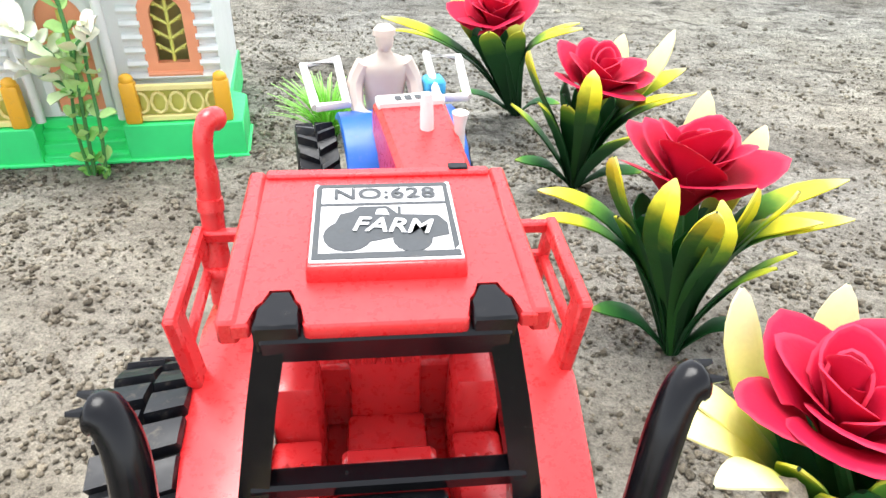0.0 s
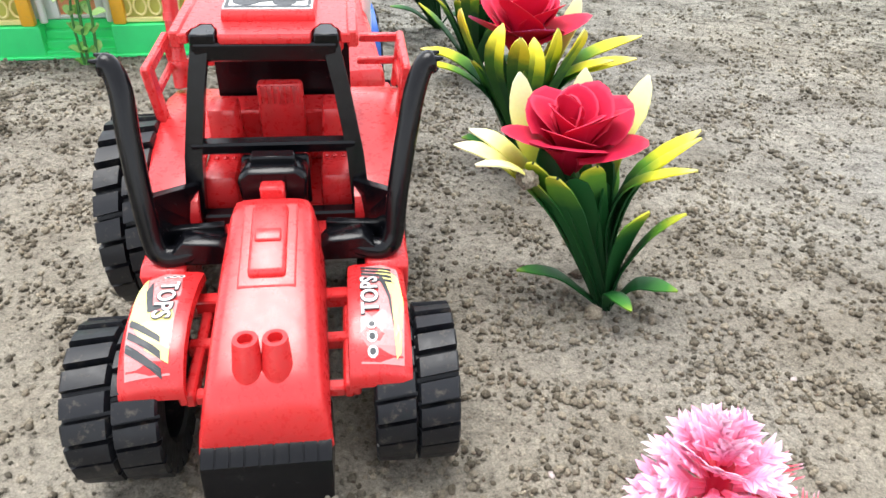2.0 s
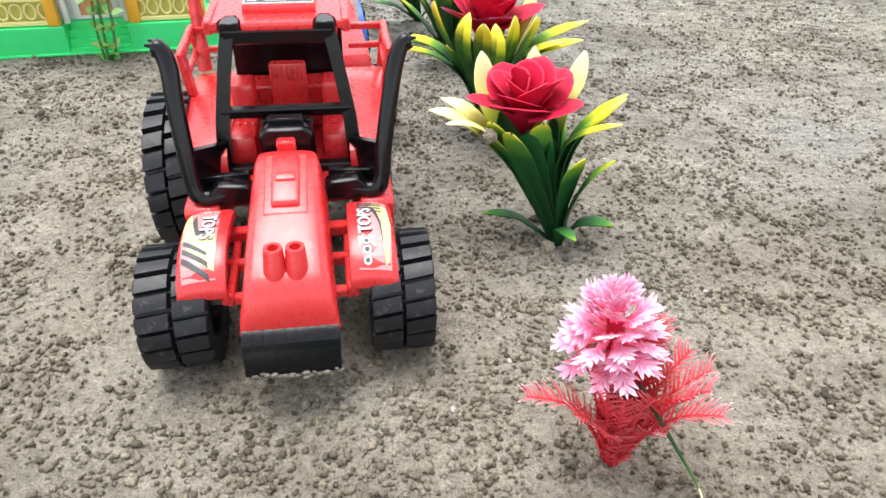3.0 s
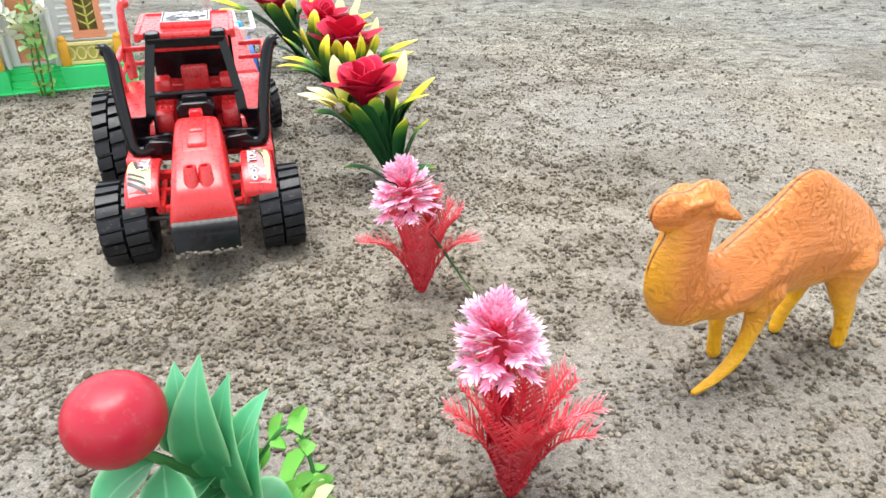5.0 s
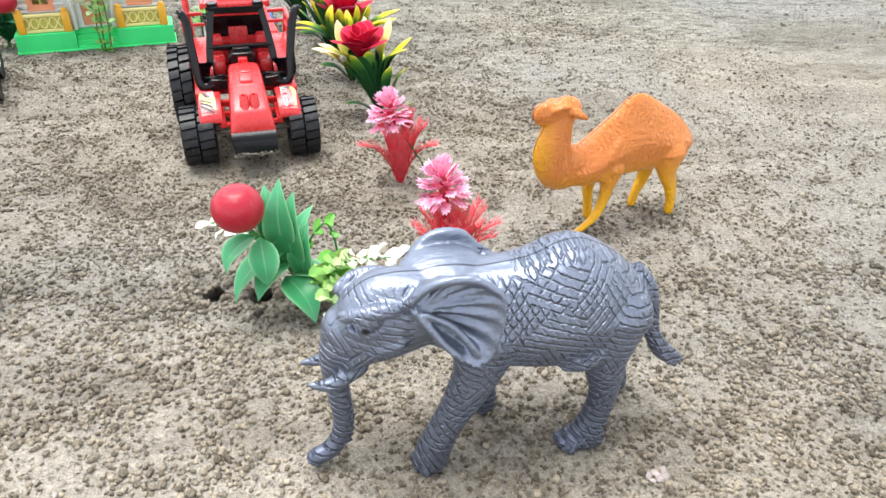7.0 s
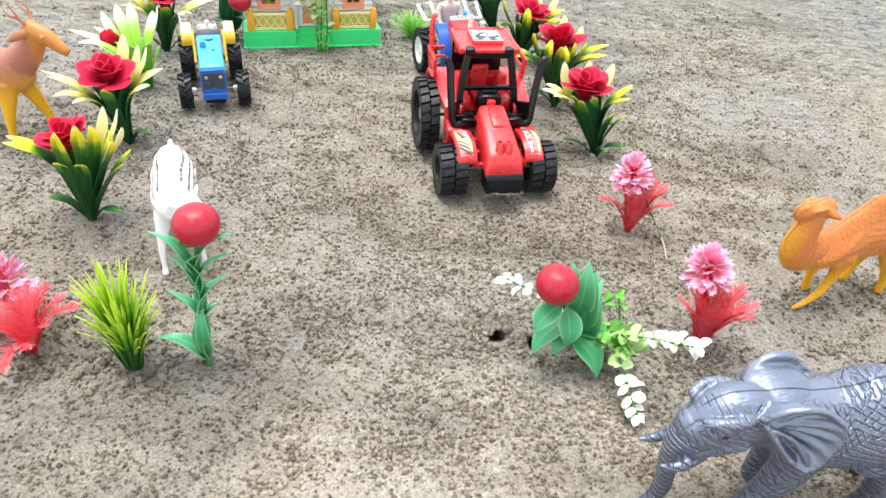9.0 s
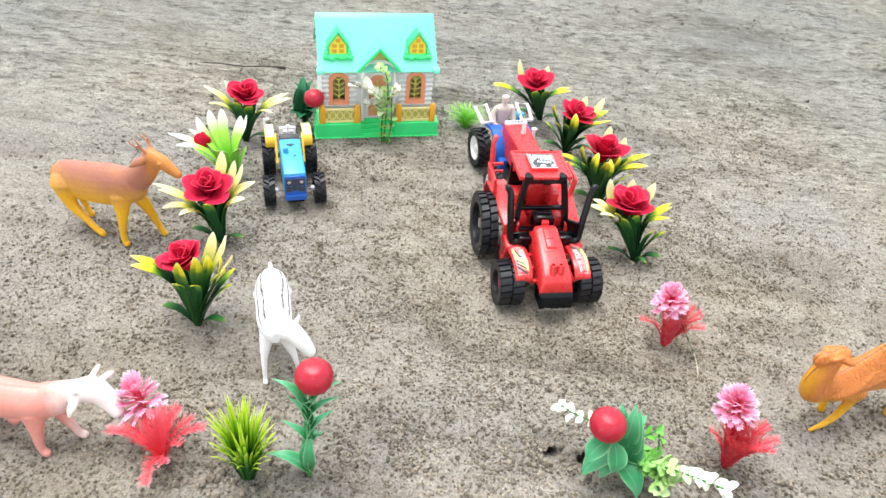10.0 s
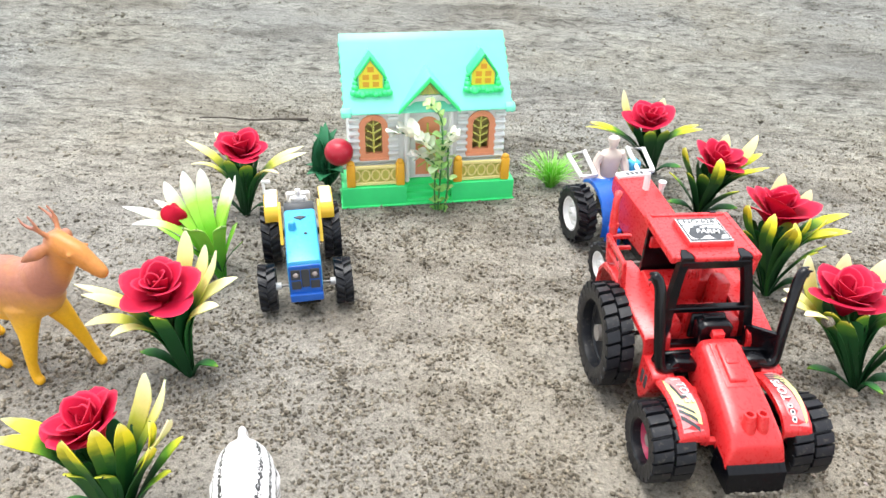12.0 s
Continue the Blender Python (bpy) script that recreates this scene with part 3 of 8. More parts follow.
for s in (-1, 1):
    bm = bmesh.new()
    rings = []
    for y, z in FENDER:
        rings.append([(s * 17.4, y, z - 2.6), (s * 17.6, y, z - 0.3), (s * 19.0, y, z + 0.25), (s * 24.5, y, z + 0.3), (s * 29.4, y, z - 0.5), (s * 31.4, y, z - 1.9), (s * 31.6, y, z - 3.6), (s * 30.6, y, z - 3.6), (s * 29.0, y, z - 2.0), (s * 24.5, y, z - 1.2), (s * 18.6, y, z - 1.3), (s * 18.4, y, z - 2.6)])
    loft(bm, rings)
    guard = part("front_mudguard", bm, M_RED, red, "", 50)
    bm = bmesh.new()
    sheet(bm, [(20.2, 17.6), (29.6, 17.2), (30.4, 30), (29.6, 46), (26, 49), (22, 48), (20.6, 40)], 0.05, s)
    sticker = part("sticker", bm, M_STICKRED, guard, "red, yellow and black racing sticker", 0)
    bm = bmesh.new()
    if s < 0:
        sheet(bm, [(29.8, 47), (30.5, 40), (30.2, 30), (25.5, 22), (20.6, 19.4), (20.6, 30), (21.5, 33), (26.0, 31.5), (28.0, 38)], 0.12, s)
    else:
        sheet(bm, [(26.5, 47), (29.6, 41), (30.4, 32), (29.0, 19), (28.0, 18), (27.6, 26), (27.8, 34), (24.2, 44)], 0.12, s)
    part("sticker_flash", bm, M_STICKYEL, sticker, "pale yellow flash", 0)
    stripes = [((29.8, 22.0 + 3.1 * k), (29.8, 23.9 + 3.1 * k), (22.0 + 0.4 * k, 18.6 + 3.2 * k), (21.8 + 0.4 * k, 17.0 + 3.2 * k)) for k in range(3)] if s < 0 else [((20.8, 46.5 - 2.0 * k), (20.8, 47.6 - 2.0 * k), (28.0, 46.0 - 2.0 * k), (28.2, 44.8 - 2.0 * k)) for k in range(4)]
    for q in stripes:
        bm = bmesh.new()
        sheet(bm, list(q), 0.2, s)
        part("sticker_stripe", bm, M_INK, sticker, "dark stripe", 0)
    bm = bmesh.new()
    sheet(bm, [(27.8, 44), (28.6, 40), (26.6, 31.6), (23.2, 33.2), (23.6, 34.4), (25.8, 33.8)] if s < 0 else [(24.8, 43.5), (26.4, 40), (27.5, 33), (27.9, 22), (26.9, 33), (25.2, 40)], 0.19, s)
    part("sticker_edge", bm, M_INK, sticker, "dark outline of the flash", 0)
    rot = Matrix.Rotation(radians(-90 if s < 0 else 90), 4, "Z")
    for size, bold, lift, mat, lab in ((5.6, 0.05, 0.72, M_INK, "dark edge of the letters"), (5.6, 0.012, 0.86, M_STICKER, "white capital letters")):
        bm = lettering("TOPS", size, 0.05, 0.0, bold)
        for v in bm.verts:
            v.co = rot @ v.co
            y = v.co.y + (36 if s < 0 else 34.5)
            v.co = Vector((v.co.x + (-23.6 if s < 0 else 22.8), y, fender_z(y) + lift + v.co.z))
        part("sticker_word", bm, mat, sticker, lab, 0)
    for k in range(3):
        bm = bmesh.new()
        cy, cx = (19.4 + 2.9 * k, 22.8) if s > 0 else (46.5 - 0.1 * k, 22 + 1.6 * k)
        r0 = 1.2 if s > 0 else 0.8
        for r, z, in ((r0, 0.55),):
            sheet(bm, [(cx + r * math.cos(t), cy + r * math.sin(t)) for t in (2 * math.pi * j / 10 for j in range(10))], 0.22, s)
        dot = part("sticker_dot", bm, M_STICKER, sticker, "small white ring", 0)
        bm = bmesh.new()
        sheet(bm, [(cx + r0 * 0.6 * math.cos(t), cy + r0 * 0.6 * math.sin(t)) for t in (2 * math.pi * j / 8 for j in range(8))], 0.3, s)
        tagged(part("sticker_dot_core", bm, M_INK, sticker, "dark dot", 0), "dark dot")

# chassis, axle and braces
bm = bmesh.new()
prism(bm, [(8, 14), (6, 26), (60, 36), (122, 36), (122, 22), (100, 16)], "x", -9.5, 9.5, 0.8)
part("chassis", bm, M_BLACK, red)
for y, z, r in ((19, 28, 1.5), (33, 29.5, 1.7), (46, 32, 2.0)):
    bm = bmesh.new()
    box(bm, -20, 20, y - r, y + r, z - r, z + r, 0.5)
    part("cross_bar", bm, M_RED, red)
for s in (-1, 1):
    bm = bmesh.new()
    box(bm, min(s * 16, s * 18.5), max(s * 16, s * 18.5), 17, 50, 26.5, 31, 0.6)
    part("side_rail", bm, M_RED, red)
bm = bmesh.new()
tube(bm, [(-33, 29, 19), (33, 29, 19)], 1.1, 10)
part("front_axle", bm, M_METAL, red)
bm = bmesh.new()
tube(bm, [(-41, 97, 27), (31, 97, 26)], 1.3, 10)
part("rear_axle", bm, M_METAL, red)
for s in (-1, 1):
    bm = bmesh.new()
    prism(bm, [(49, 38.5), (52, 40), (66, 40), (66, 20), (60, 15), (52, 26)], "x", s * 22, s * 33, 0.8)
    step = part("step", bm, M_RED, red)
    for k in range(2):
        bm = bmesh.new()
        box(bm, s * 33 - 0.3, s * 33 + 0.3, 55 + 4.5 * k, 58 + 4.5 * k, 26, 34, 0.3)
        part("step_slot", bm, M_INK, step, "dark slot")

# wheels; the rear axle has slid to one side
wheel(red, -33.5, 29, 18.8, 19.2, 19.5, -1, 20, M_MAGENTA, 10.5, "", False, "magenta plastic rim", 0.35)
wheel(red, 32.5, 29, 18.8, 19.2, 18.5, 1, 20, M_MAGENTA, 10.5, "", False, "magenta plastic rim", 0.35)
wheel(red, -42.0, 97, 28.0, 28.4, 14, -1, 24, M_TYRE, 18.5, "", False, "black plastic rim", 0.7)
wheel(red, 27.0, 97, 25.4, 25.8, 14, 1, 24, M_TYRE, 15, "", False, "black plastic rim", 0.6)

# rear mudguards, floor, side rails
GUARD = [(64.5, 30), (65.0, 44), (66.5, 49.0), (69, 50.4), (84, 52.6), (100, 54.6), (118, 54.8), (130, 52), (136, 45), (138, 34)]
for s in (-1, 1):
    bm = bmesh.new()
    rings = []
    for i, (y, z) in enumerate(GUARD):
        o = 33.0 + 3.0 * min(1, max(0, (y - 66) / 34))
        iy = 1.8 if i < 3 else (-1.8 if i > 7 else 0)
        dz = 2.0 if 2 <= i <= 7 else 0.2
        rings.append([(s * 20, y, z), (s * (o - 1.2), y, z), (s * o, y, z - 0.8), (s * (o + 0.2), y + iy * 0.4, z - 3.4), (s * (o - 1.6), y + iy, z - 3.4), (s * (o - 2.0), y + iy, z - dz), (s * 20, y + iy, z - dz)])
    loft(bm, rings)
    guard = part("rear_mudguard", bm, M_RED, red, "", 35)
    rx = s * 34.4
    bars = []
    for (y0, y1, z0, z1, w) in ((101, 106.5, 53.5, 70.5, 2.6), (127.5, 130.5, 53.0, 70.5, 2.2), (101.5, 130.5, 67.6, 70.8, 2.4), (104, 130, 60.4, 62.6, 1.8)):
        bars.append((rx - w / 2, rx + w / 2, y0, y1, z0, z1))
    bars.append((*sorted((s * 21.5, rx)), 128, 130.4, 67.8, 70.4))
    bars.append((*sorted((s * 21.5, rx)), 128, 130.4, 60.4, 62.6))
    rail = None
    for bar in bars:
        bm = bmesh.new()
        box(bm, *bar, 0.5)
        for v in bm.verts:
            v.co.x += s * 0.11 * (v.co.z - 54)
        ob = part("rail_bar" if rail else "guard_rail", bm, M_RED, rail or red)
        rail = rail or ob
bm = bmesh.new()
box(bm, -21, 21, 60, 122, 33, 40, 0.8)
part("cab_floor", bm, M_RED, red)

# black exhaust pipes with their plates
for s in (-1, 1):
    bm = bmesh.new()
    reach = (29.4, 30.8, 33.4, 35.6, 37.8, 40.4) if s > 0 else (29.2, 30.4, 31.4, 31.8, 33.4, 35.8)
    line = curve([(s * 17.5, 54.5, 43.0), (s * 23, 53.8, 41.6), (s * 27.2, 53.6, 41.6), (s * reach[0], 54.4, 45.0), (s * reach[1], 57.5, 56), (s * reach[2], 62.0, 70), (s * reach[3], 65.5, 79.5), (s * reach[4], 67.8, 84.2), (s * reach[5], 68.8, 85.0)], 34)
    tube(bm, line, [2.9] * 12 + [2.75] * 14 + [2.7] * 4 + [2.9, 3.0, 2.6, 1.6], 12)
    end = line[-1]
    for k in range(5):
        a = 1.26 * k
        root = Vector((end.x - s * 1.2, end.y + 1.6 * math.cos(a), end.z + 1.6 * math.sin(a)))
        tube(bm, [root, root + Vector((s * (1.6 + 0.7 * (k % 3)), 0.8 * math.cos(a), 0.9 * math.sin(a) - 0.4 * (k % 2)))], [1.0, 0.35], 6)
    pipe = part("exhaust_pipe", bm, M_BLACK, red, "tall bent glossy black exhaust with frayed tip")
    bm = bmesh.new()
    loft(bm, [[(s * (x + dx), y + dy, z) for x, y, z in ((30.4, 57.0, 57.0), (21.0, 71.6, 52.0), (20.6, 71.6, 38.0), (28.6, 55.0, 40.5))] for dx, dy in ((0.0, 0.0), (-1.4, -1.6))])
    part("pipe_plate", bm, M_BLACK, pipe)
    bm = bmesh.new()
    prism(bm, [(s * 30, 46.0), (s * 12.5, 47.0), (s * 12.5, 39.0), (s * 28, 38.6), (s * 31.2, 41.5)], "y", 58.0, 60.4, 0.3)
    part("pipe_shelf", bm, M_BLACK, pipe)
    bm = bmesh.new()
    prism(bm, [(s * 10, 42.5), (s * 13, 45.8), (s * 22, 46.6), (s * 25, 43.5), (s * 25, 39.5), (s * 10, 39.5)], "y", 51.5, 58, 0.5)
    part("pipe_bracket", bm, M_BLACK, pipe)

# black cab frame and dash
bm = bmesh.new()


def lean(z):
    return 72.5 + (z - 46) * 0.215


for s in (-1, 1):
    tube(bm, [(s * 22.0, lean(40), 40), (s * 20.6, lean(58), 58), (s * 18.0, lean(74), 74), (s * 15.8, lean(85), 85)], [3.6, 3.3, 3.1, 3.1], 4, 0.9, True, (1, 1, 0))
for z, h, w in ((83.6, 2.4, 17.4), (60.0, 1.7, 21.0), (40.4, 2.4, 23.0)):
    y = lean(z)
    prism(bm, [(y - 2.0, z - h), (y - 2.4, z + h), (y + 1.8, z + h), (y + 2.0, z - h)], "x", -w, w, 0.6)
part("cab_frame", bm, M_BLACK, red, "glossy black windscreen frame", 35)
bm = bmesh.new()
prism(bm, [(-7.6, 47), (-8.6, 57.6), (-6.0, 59.8), (6.0, 59.8), (8.6, 57.6), (7.6, 47)], "y", 62, 70.5, 0.7)
prism(bm, [(-5.4, 58.5), (-5.6, 61.6), (5.6, 61.6), (5.4, 58.5)], "y", 66, 70, 0.5)
dash = part("dashboard", bm, M_BLACK, red)
bm = bmesh.new()
box(bm, -3.0, 3.0, 58.5, 63.5, 52.5, 57.2, 0.6)
part("steering_column", bm, M_RED, dash, "red column end")
bm = bmesh.new()
box(bm, -8.6, 8.6, 71.5, 74, 44, 58.5, 0.6)
part("dash_back", bm, M_BLACK, dash)

# seat, consoles and rear wall of the cab
bm = bmesh.new()
box(bm, -6.8, 6.8, 99.5, 104, 40, 66.5, 1.2, 0.94, 2)
back = part("seat_back", bm, M_RED, red)
for k in range(7):
    bm = bmesh.new()
    box(bm, -5.6 + 1.75 * k - 0.45, -5.6 + 1.75 * k + 0.45, 98.9, 103, 60.5, 65.8, 0.2)
    part("rib", bm, M_RED, back)
bm = bmesh.new()
box(bm, -7.4, 7.4, 88, 100, 40, 47, 1.2, 1, 2)
part("seat", bm, M_RED, red)
bm = bmesh.new()
box(bm, -7.6, 7.6, 79.5, 83.5, 40, 57.5, 0.9)
part("control_box", bm, M_RED, red)
for s in (-1, 1):
    bm = bmesh.new()
    x0, x1 = sorted((s * 10.8, s * 20.6))
    box(bm, x0, x1, 74, 92, 40, 51, 1.4, 0.92, 2)
    box(bm, x0 + 0.4, x1 - 0.4, 91, 103, 40, 62.5, 1.6, 0.88, 2)
    for k in range(3):
        ball(bm, (s * (12.5 + 2.4 * k), 85, 51.0), 0.9, sub=1)
    part("side_console", bm, M_RED, red)
bm = bmesh.new()
box(bm, -20.5, 20.5, 103, 115, 40, 56.5, 0.8)
part("rear_shelf", bm, M_RED, red)
bm = bmesh.new()
outer_w, inner_w = [(-20, 40), (20, 40), (20, 86), (-20, 86)], [(-15, 71), (15, 71), (15, 81), (-15, 81)]
rows = loft(bm, [[(x, 116.5, z) for x, z in outer_w], [(x, 116.5, z) for x, z in inner_w], [(x, 118.5, z) for x, z in inner_w], [(x, 118.5, z) for x, z in outer_w]], cap=False)
for i in range(4):
    bm.faces.new((rows[3][i], rows[3][(i + 1) % 4], rows[0][(i + 1) % 4], rows[0][i]))
part("rear_wall", bm, M_BLACK, red)
bm = bmesh.new()
box(bm, -18.5, 18.5, 114.2, 116.2, 70.5, 77.2, 0.5)
box(bm, -18.5, 18.5, 114.6, 116.3, 84, 86, 0.3)
part("rear_window_frame", bm, M_RED, red)

# roof and the sign plate
bm = bmesh.new()
roof_half = [(10.6, 78.4), (11.2, 79.0), (11.3, 83.2), (12.6, 83.6), (12.8, 86.6), (16.4, 86.6), (16.6, 83.6), (18.0, 83.2), (18.2, 79.2), (22.8, 79.0), (22.2, 118.6), (21.2, 119.6)]
roof_line = roof_half + [(-x, y) for x, y in roof_half[::-1]]
mid_roof = [(x, y) for x, y in roof_line]
prism(bm, [(max(-20.8, min(20.8, x)), y) for x, y in mid_roof], "z", 85.6, 88.2, 0.35)
rims = []
for s in (-1, 1):
    x0, x1 = sorted((s * 19.8, s * 22.6))
    rims.append(bmesh.new())
    prism(rims[-1], [(79.4, 84.4), (79.2, 88.7), (119.4, 88.9), (119.6, 84.4)], "x", x0, x1, 0.5)
rims.append(bmesh.new())
box(rims[-1], -19.7, 19.7, 117.4, 119.8, 85.6, 89.0, 0.4)
roof = part("cab_roof", bm, M_RED, red, "flat red cab roof", 35)
for b in rims:
    part("roof_rim", b, M_RED, roof)
for s in (-1, 1):
    bm = bmesh.new()
    prism(bm, [(s * 11.6, 78.6), (s * 11.6, 82.9), (s * 12.9, 83.3), (s * 13.1, 86.3), (s * 16.1, 86.3), (s * 16.3, 83.3), (s * 17.7, 82.9), (s * 17.9, 78.6)], "z", 83.4, 88.1, 0.4)
    part("roof_clip", bm, M_BLACK, roof, "black clip of the frame in the roof's notch")
bm = bmesh.new()
box(bm, 12.5, 16.0, 118.4, 120.4, 87.8, 89.4, 0.2)
part("roof_stub", bm, M_BLACK, roof, "small black stub")
bm = bmesh.new()
box(bm, -13.0, 13.0, 87.6, 110.6, 87.6, 91.0, 0.7, 0.98, 2)
base = part("sign_base", bm, M_RED, roof)
bm = bmesh.new()
box(bm, -12.3, 12.3, 88.4, 110.0, 90.9, 91.35, 0.1)
plate = part("sign_plate", bm, M_STICKER, roof, "white sign sticker with worn edges, a black tractor shape and lettering")
for ob in (base, plate):
    ob.scale.x = 0.90
    ob.location.x = 0.0004


def flat_on_sign(name, outline, lift, mat, label=""):
    b2 = bmesh.new()
    prism(b2, outline, "z", 91.3, 91.3 + lift)
    return part(name, b2, mat, plate, label, 0)


for o in ([(-11.9, 88.7), (11.9, 88.7), (11.9, 90.2), (-11.9, 90.2)], [(-11.9, 108.6), (11.9, 108.6), (11.4, 109.7), (-11.4, 109.7)], [(-11.9, 90.2), (-10.9, 90.2), (-10.9, 108.6), (-11.9, 108.6)], [(10.9, 90.2), (11.9, 91.5), (11.7, 108.6), (10.9, 108.6)], [(-10.9, 103.0), (10.9, 103.0), (10.9, 103.7), (-10.9, 103.7)]):
    flat_on_sign("sign_border", o, 0.16, M_INK, "black border line")


def circle(cx, cy, r, n=18, sq=1.0):
    return [(cx + r * math.cos(2 * math.pi * k / n), cy + r * sq * math.sin(2 * math.pi * k / n)) for k in range(n)]


flat_on_sign("tractor_shape", circle(-6.2, 94.6, 4.1), 0.17, M_INK, "black rear wheel of the printed tractor")
flat_on_sign("tractor_shape", circle(4.4, 93.3, 3.3), 0.18, M_INK, "black front wheel of the printed tractor")
flat_on_sign("tractor_shape", [(-8.6, 97.4), (-7.6, 100.6), (-5.6, 101.2), (-4.4, 102.6), (0.6, 102.6), (2.4, 100.2), (9.2, 99.6), (10.6, 97.4), (10.6, 94.2), (7.6, 93.4), (1.2, 93.8), (-1.8, 93.0), (-3.4, 92.8), (-6, 94)], 0.16, M_INK, "black body of the printed tractor")
flat_on_sign("tractor_shape", [(2.3, 98.4), (2.9, 98.4), (2.9, 102.4), (2.3, 102.4)], 0.165, M_INK, "black exhaust of the printed tractor")
flat_on_sign("tractor_window", [(-1.6, 100.2), (-1.2, 101.6), (0.3, 101.6), (0.8, 100.0)], 0.24, M_STICKER, "white cab window of the printed tractor")
for word, size, x, y, col, turn, sh in (("NO:628", 4.5, 0.2, 106.1, M_INK, 0, 0.0), ("FARM", 5.4, 1.0, 96.6, M_STICKER, -6, 0.22)):
    bm = lettering(word, size, 0.05, sh)
    rot = Matrix.Rotation(radians(turn), 4, "Z")
    k = 18.5 / 17.5 if word.startswith("NO") else 1.0
    xs = [v.co.x for v in bm.verts]
    fit_w = (18.0 if word.startswith("NO") else 13.4) / (max(xs) - min(xs))
    for v in bm.verts:
        v.co.x *= fit_w
        v.co = rot @ v.co + Vector((x, y, 91.66))
    part("sign_word", bm, col, plate, "printed capital letters", 0)
# red pipe with hooked top beside the cab
bm = bmesh.new()
line = curve([(-33.0, 127, 54), (-33.4, 130, 66), (-33.6, 133, 80), (-33.4, 134.5, 88), (-32.2, 136.2, 91.2), (-31.0, 139.0, 90.0)], 22)
tube(bm, line, [2.6] * 4 + [2.3] * 6 + [1.9] * 6 + [2.1] * 3 + [2.4, 2.4, 2.0], 12)
tube(bm, [(-33.1, 128.2, 60.6), (-33.1, 128.6, 62.2)], [3.5, 3.3], 14)
tube(bm, [(-33.5, 131.4, 73.8), (-33.5, 132.0, 76.2)], [2.7, 2.6], 12)
part("intake_pipe", bm, M_RED, red, "red pipe with a hooked top")

# ---- the toy house ----
house = thing("toy_house", pose(-0.1128, 0.3152, 0, 0, 0, 15.8), "small plastic toy cottage with mint green roof and green base", "toy house")
bm = bmesh.new()
prism(bm, [(-67, 0), (-17.5, 0), (-17.5, 14), (17.5, 14), (17.5, 0), (67, 0), (67, 30), (60, 34), (60, 90), (-60, 90), (-60, 34), (-67, 30)], "z", 0, 17.2, 0.5)
base = part("base", bm, M_GREEN, house, "bright green plastic base")
for k in range(4):
    bm = bmesh.new()
    box(bm, -17.6, 17.6, 1.0 + 3.4 * k, 15, 0, 4.3 * (k + 1) - 0.4, 0.5)
    part("step", bm, M_GREEN, base)
bm = bmesh.new()
box(bm, -68, 68, -1.2, 31, 0, 1.6, 0.4)
part("base_lip", bm, M_GREEN, base)


def arch(cx, w, z0, z1, n=10):
    zs = z1 - w
    return [(cx - w, z0), (cx + w, z0)] + [(cx + w * math.cos(math.pi * k / n), zs + w * math.sin(math.pi * k / n)) for k in range(n + 1)]


# walls: side and back slabs, and the front made of piers round the openings
WINS = ((-41.0, 8.0, 37.5, 68.0), (41.0, 8.0, 37.5, 68.0))
for name, y0, y1, x0, x1 in (("side_wall", 13, 86, -59, -56), ("side_wall", 13, 86, 56, 59), ("back_wall", 83, 86, -56, 56)):
    bm = bmesh.new()
    box(bm, x0, x1, y0, y1, 17, 77, 0.0)
    if name == "side_wall":
        prism(bm, [(13, 77), (86, 77), (49.5, 116)], "x", x0, x1)
    part(name, bm, M_WALL, house)


def wall_with_arches(x0, x1, z0, z1, y0, y1, opens):
    """A slab in front view with arched openings cut through it."""
    b2 = bmesh.new()
    cells = []
    cuts = sorted({x0, x1, *[c + s * w for c, w, *_ in opens for s in (-1, 1)]})
    for a, b in zip(cuts, cuts[1:]):
        hit = [o for o in opens if abs((a + b) / 2 - o[0]) < o[1]]
        if not hit:
            box(b2, a, b, y0, y1, z0, z1, 0)
            continue
        c, w, wz0, wz1 = hit[0]
        if wz0 > z0:
            box(b2, a, b, y0, y1, z0, wz0, 0)
        n = 10
        for k in range(n):
            t0, t1 = math.pi * k / n, math.pi * (k + 1) / n
            xa, xb = c + w * math.cos(t0), c + w * math.cos(t1)
            za, zb = wz1 - w + w * math.sin(t0), wz1 - w + w * math.sin(t1)
            prism(b2, [(xb, zb), (xa, za), (xa, z1), (xb, z1)], "y", y0, y1)
    return b2


DOOR = (0.0, 9.5, 19, 68.0)
part("front_wall", wall_with_arches(-59, 59, 17, 77, 13, 15.5, WINS + (DOOR,)), M_WALL, house)
# log courses beside the windows, as the front shows them
for x0, x1 in ((-59.6, -51.5), (-30.5, -22.5), (22.5, 30.5), (51.5, 59.6)):
    for k in range(10):
        z = 20 + 5.6 * k
        bm = bmesh.new()
        tube(bm, [(x0, 13.0, z + 2.7), (x1, 13.0, z + 2.7)], 2.7, 8, 0.65)
        part("log_course", bm, M_WALL, house)
for k in range(3):
    for x0, x1 in ((-51.5, -30.5), (30.5, 51.5)):
        bm = bmesh.new()
        tube(bm, [(x0, 13.0, 22.7 + 5.6 * k), (x1, 13.0, 22.7 + 5.6 * k)], 2.7, 8, 0.65)
        part("log_course", bm, M_WALL, house)


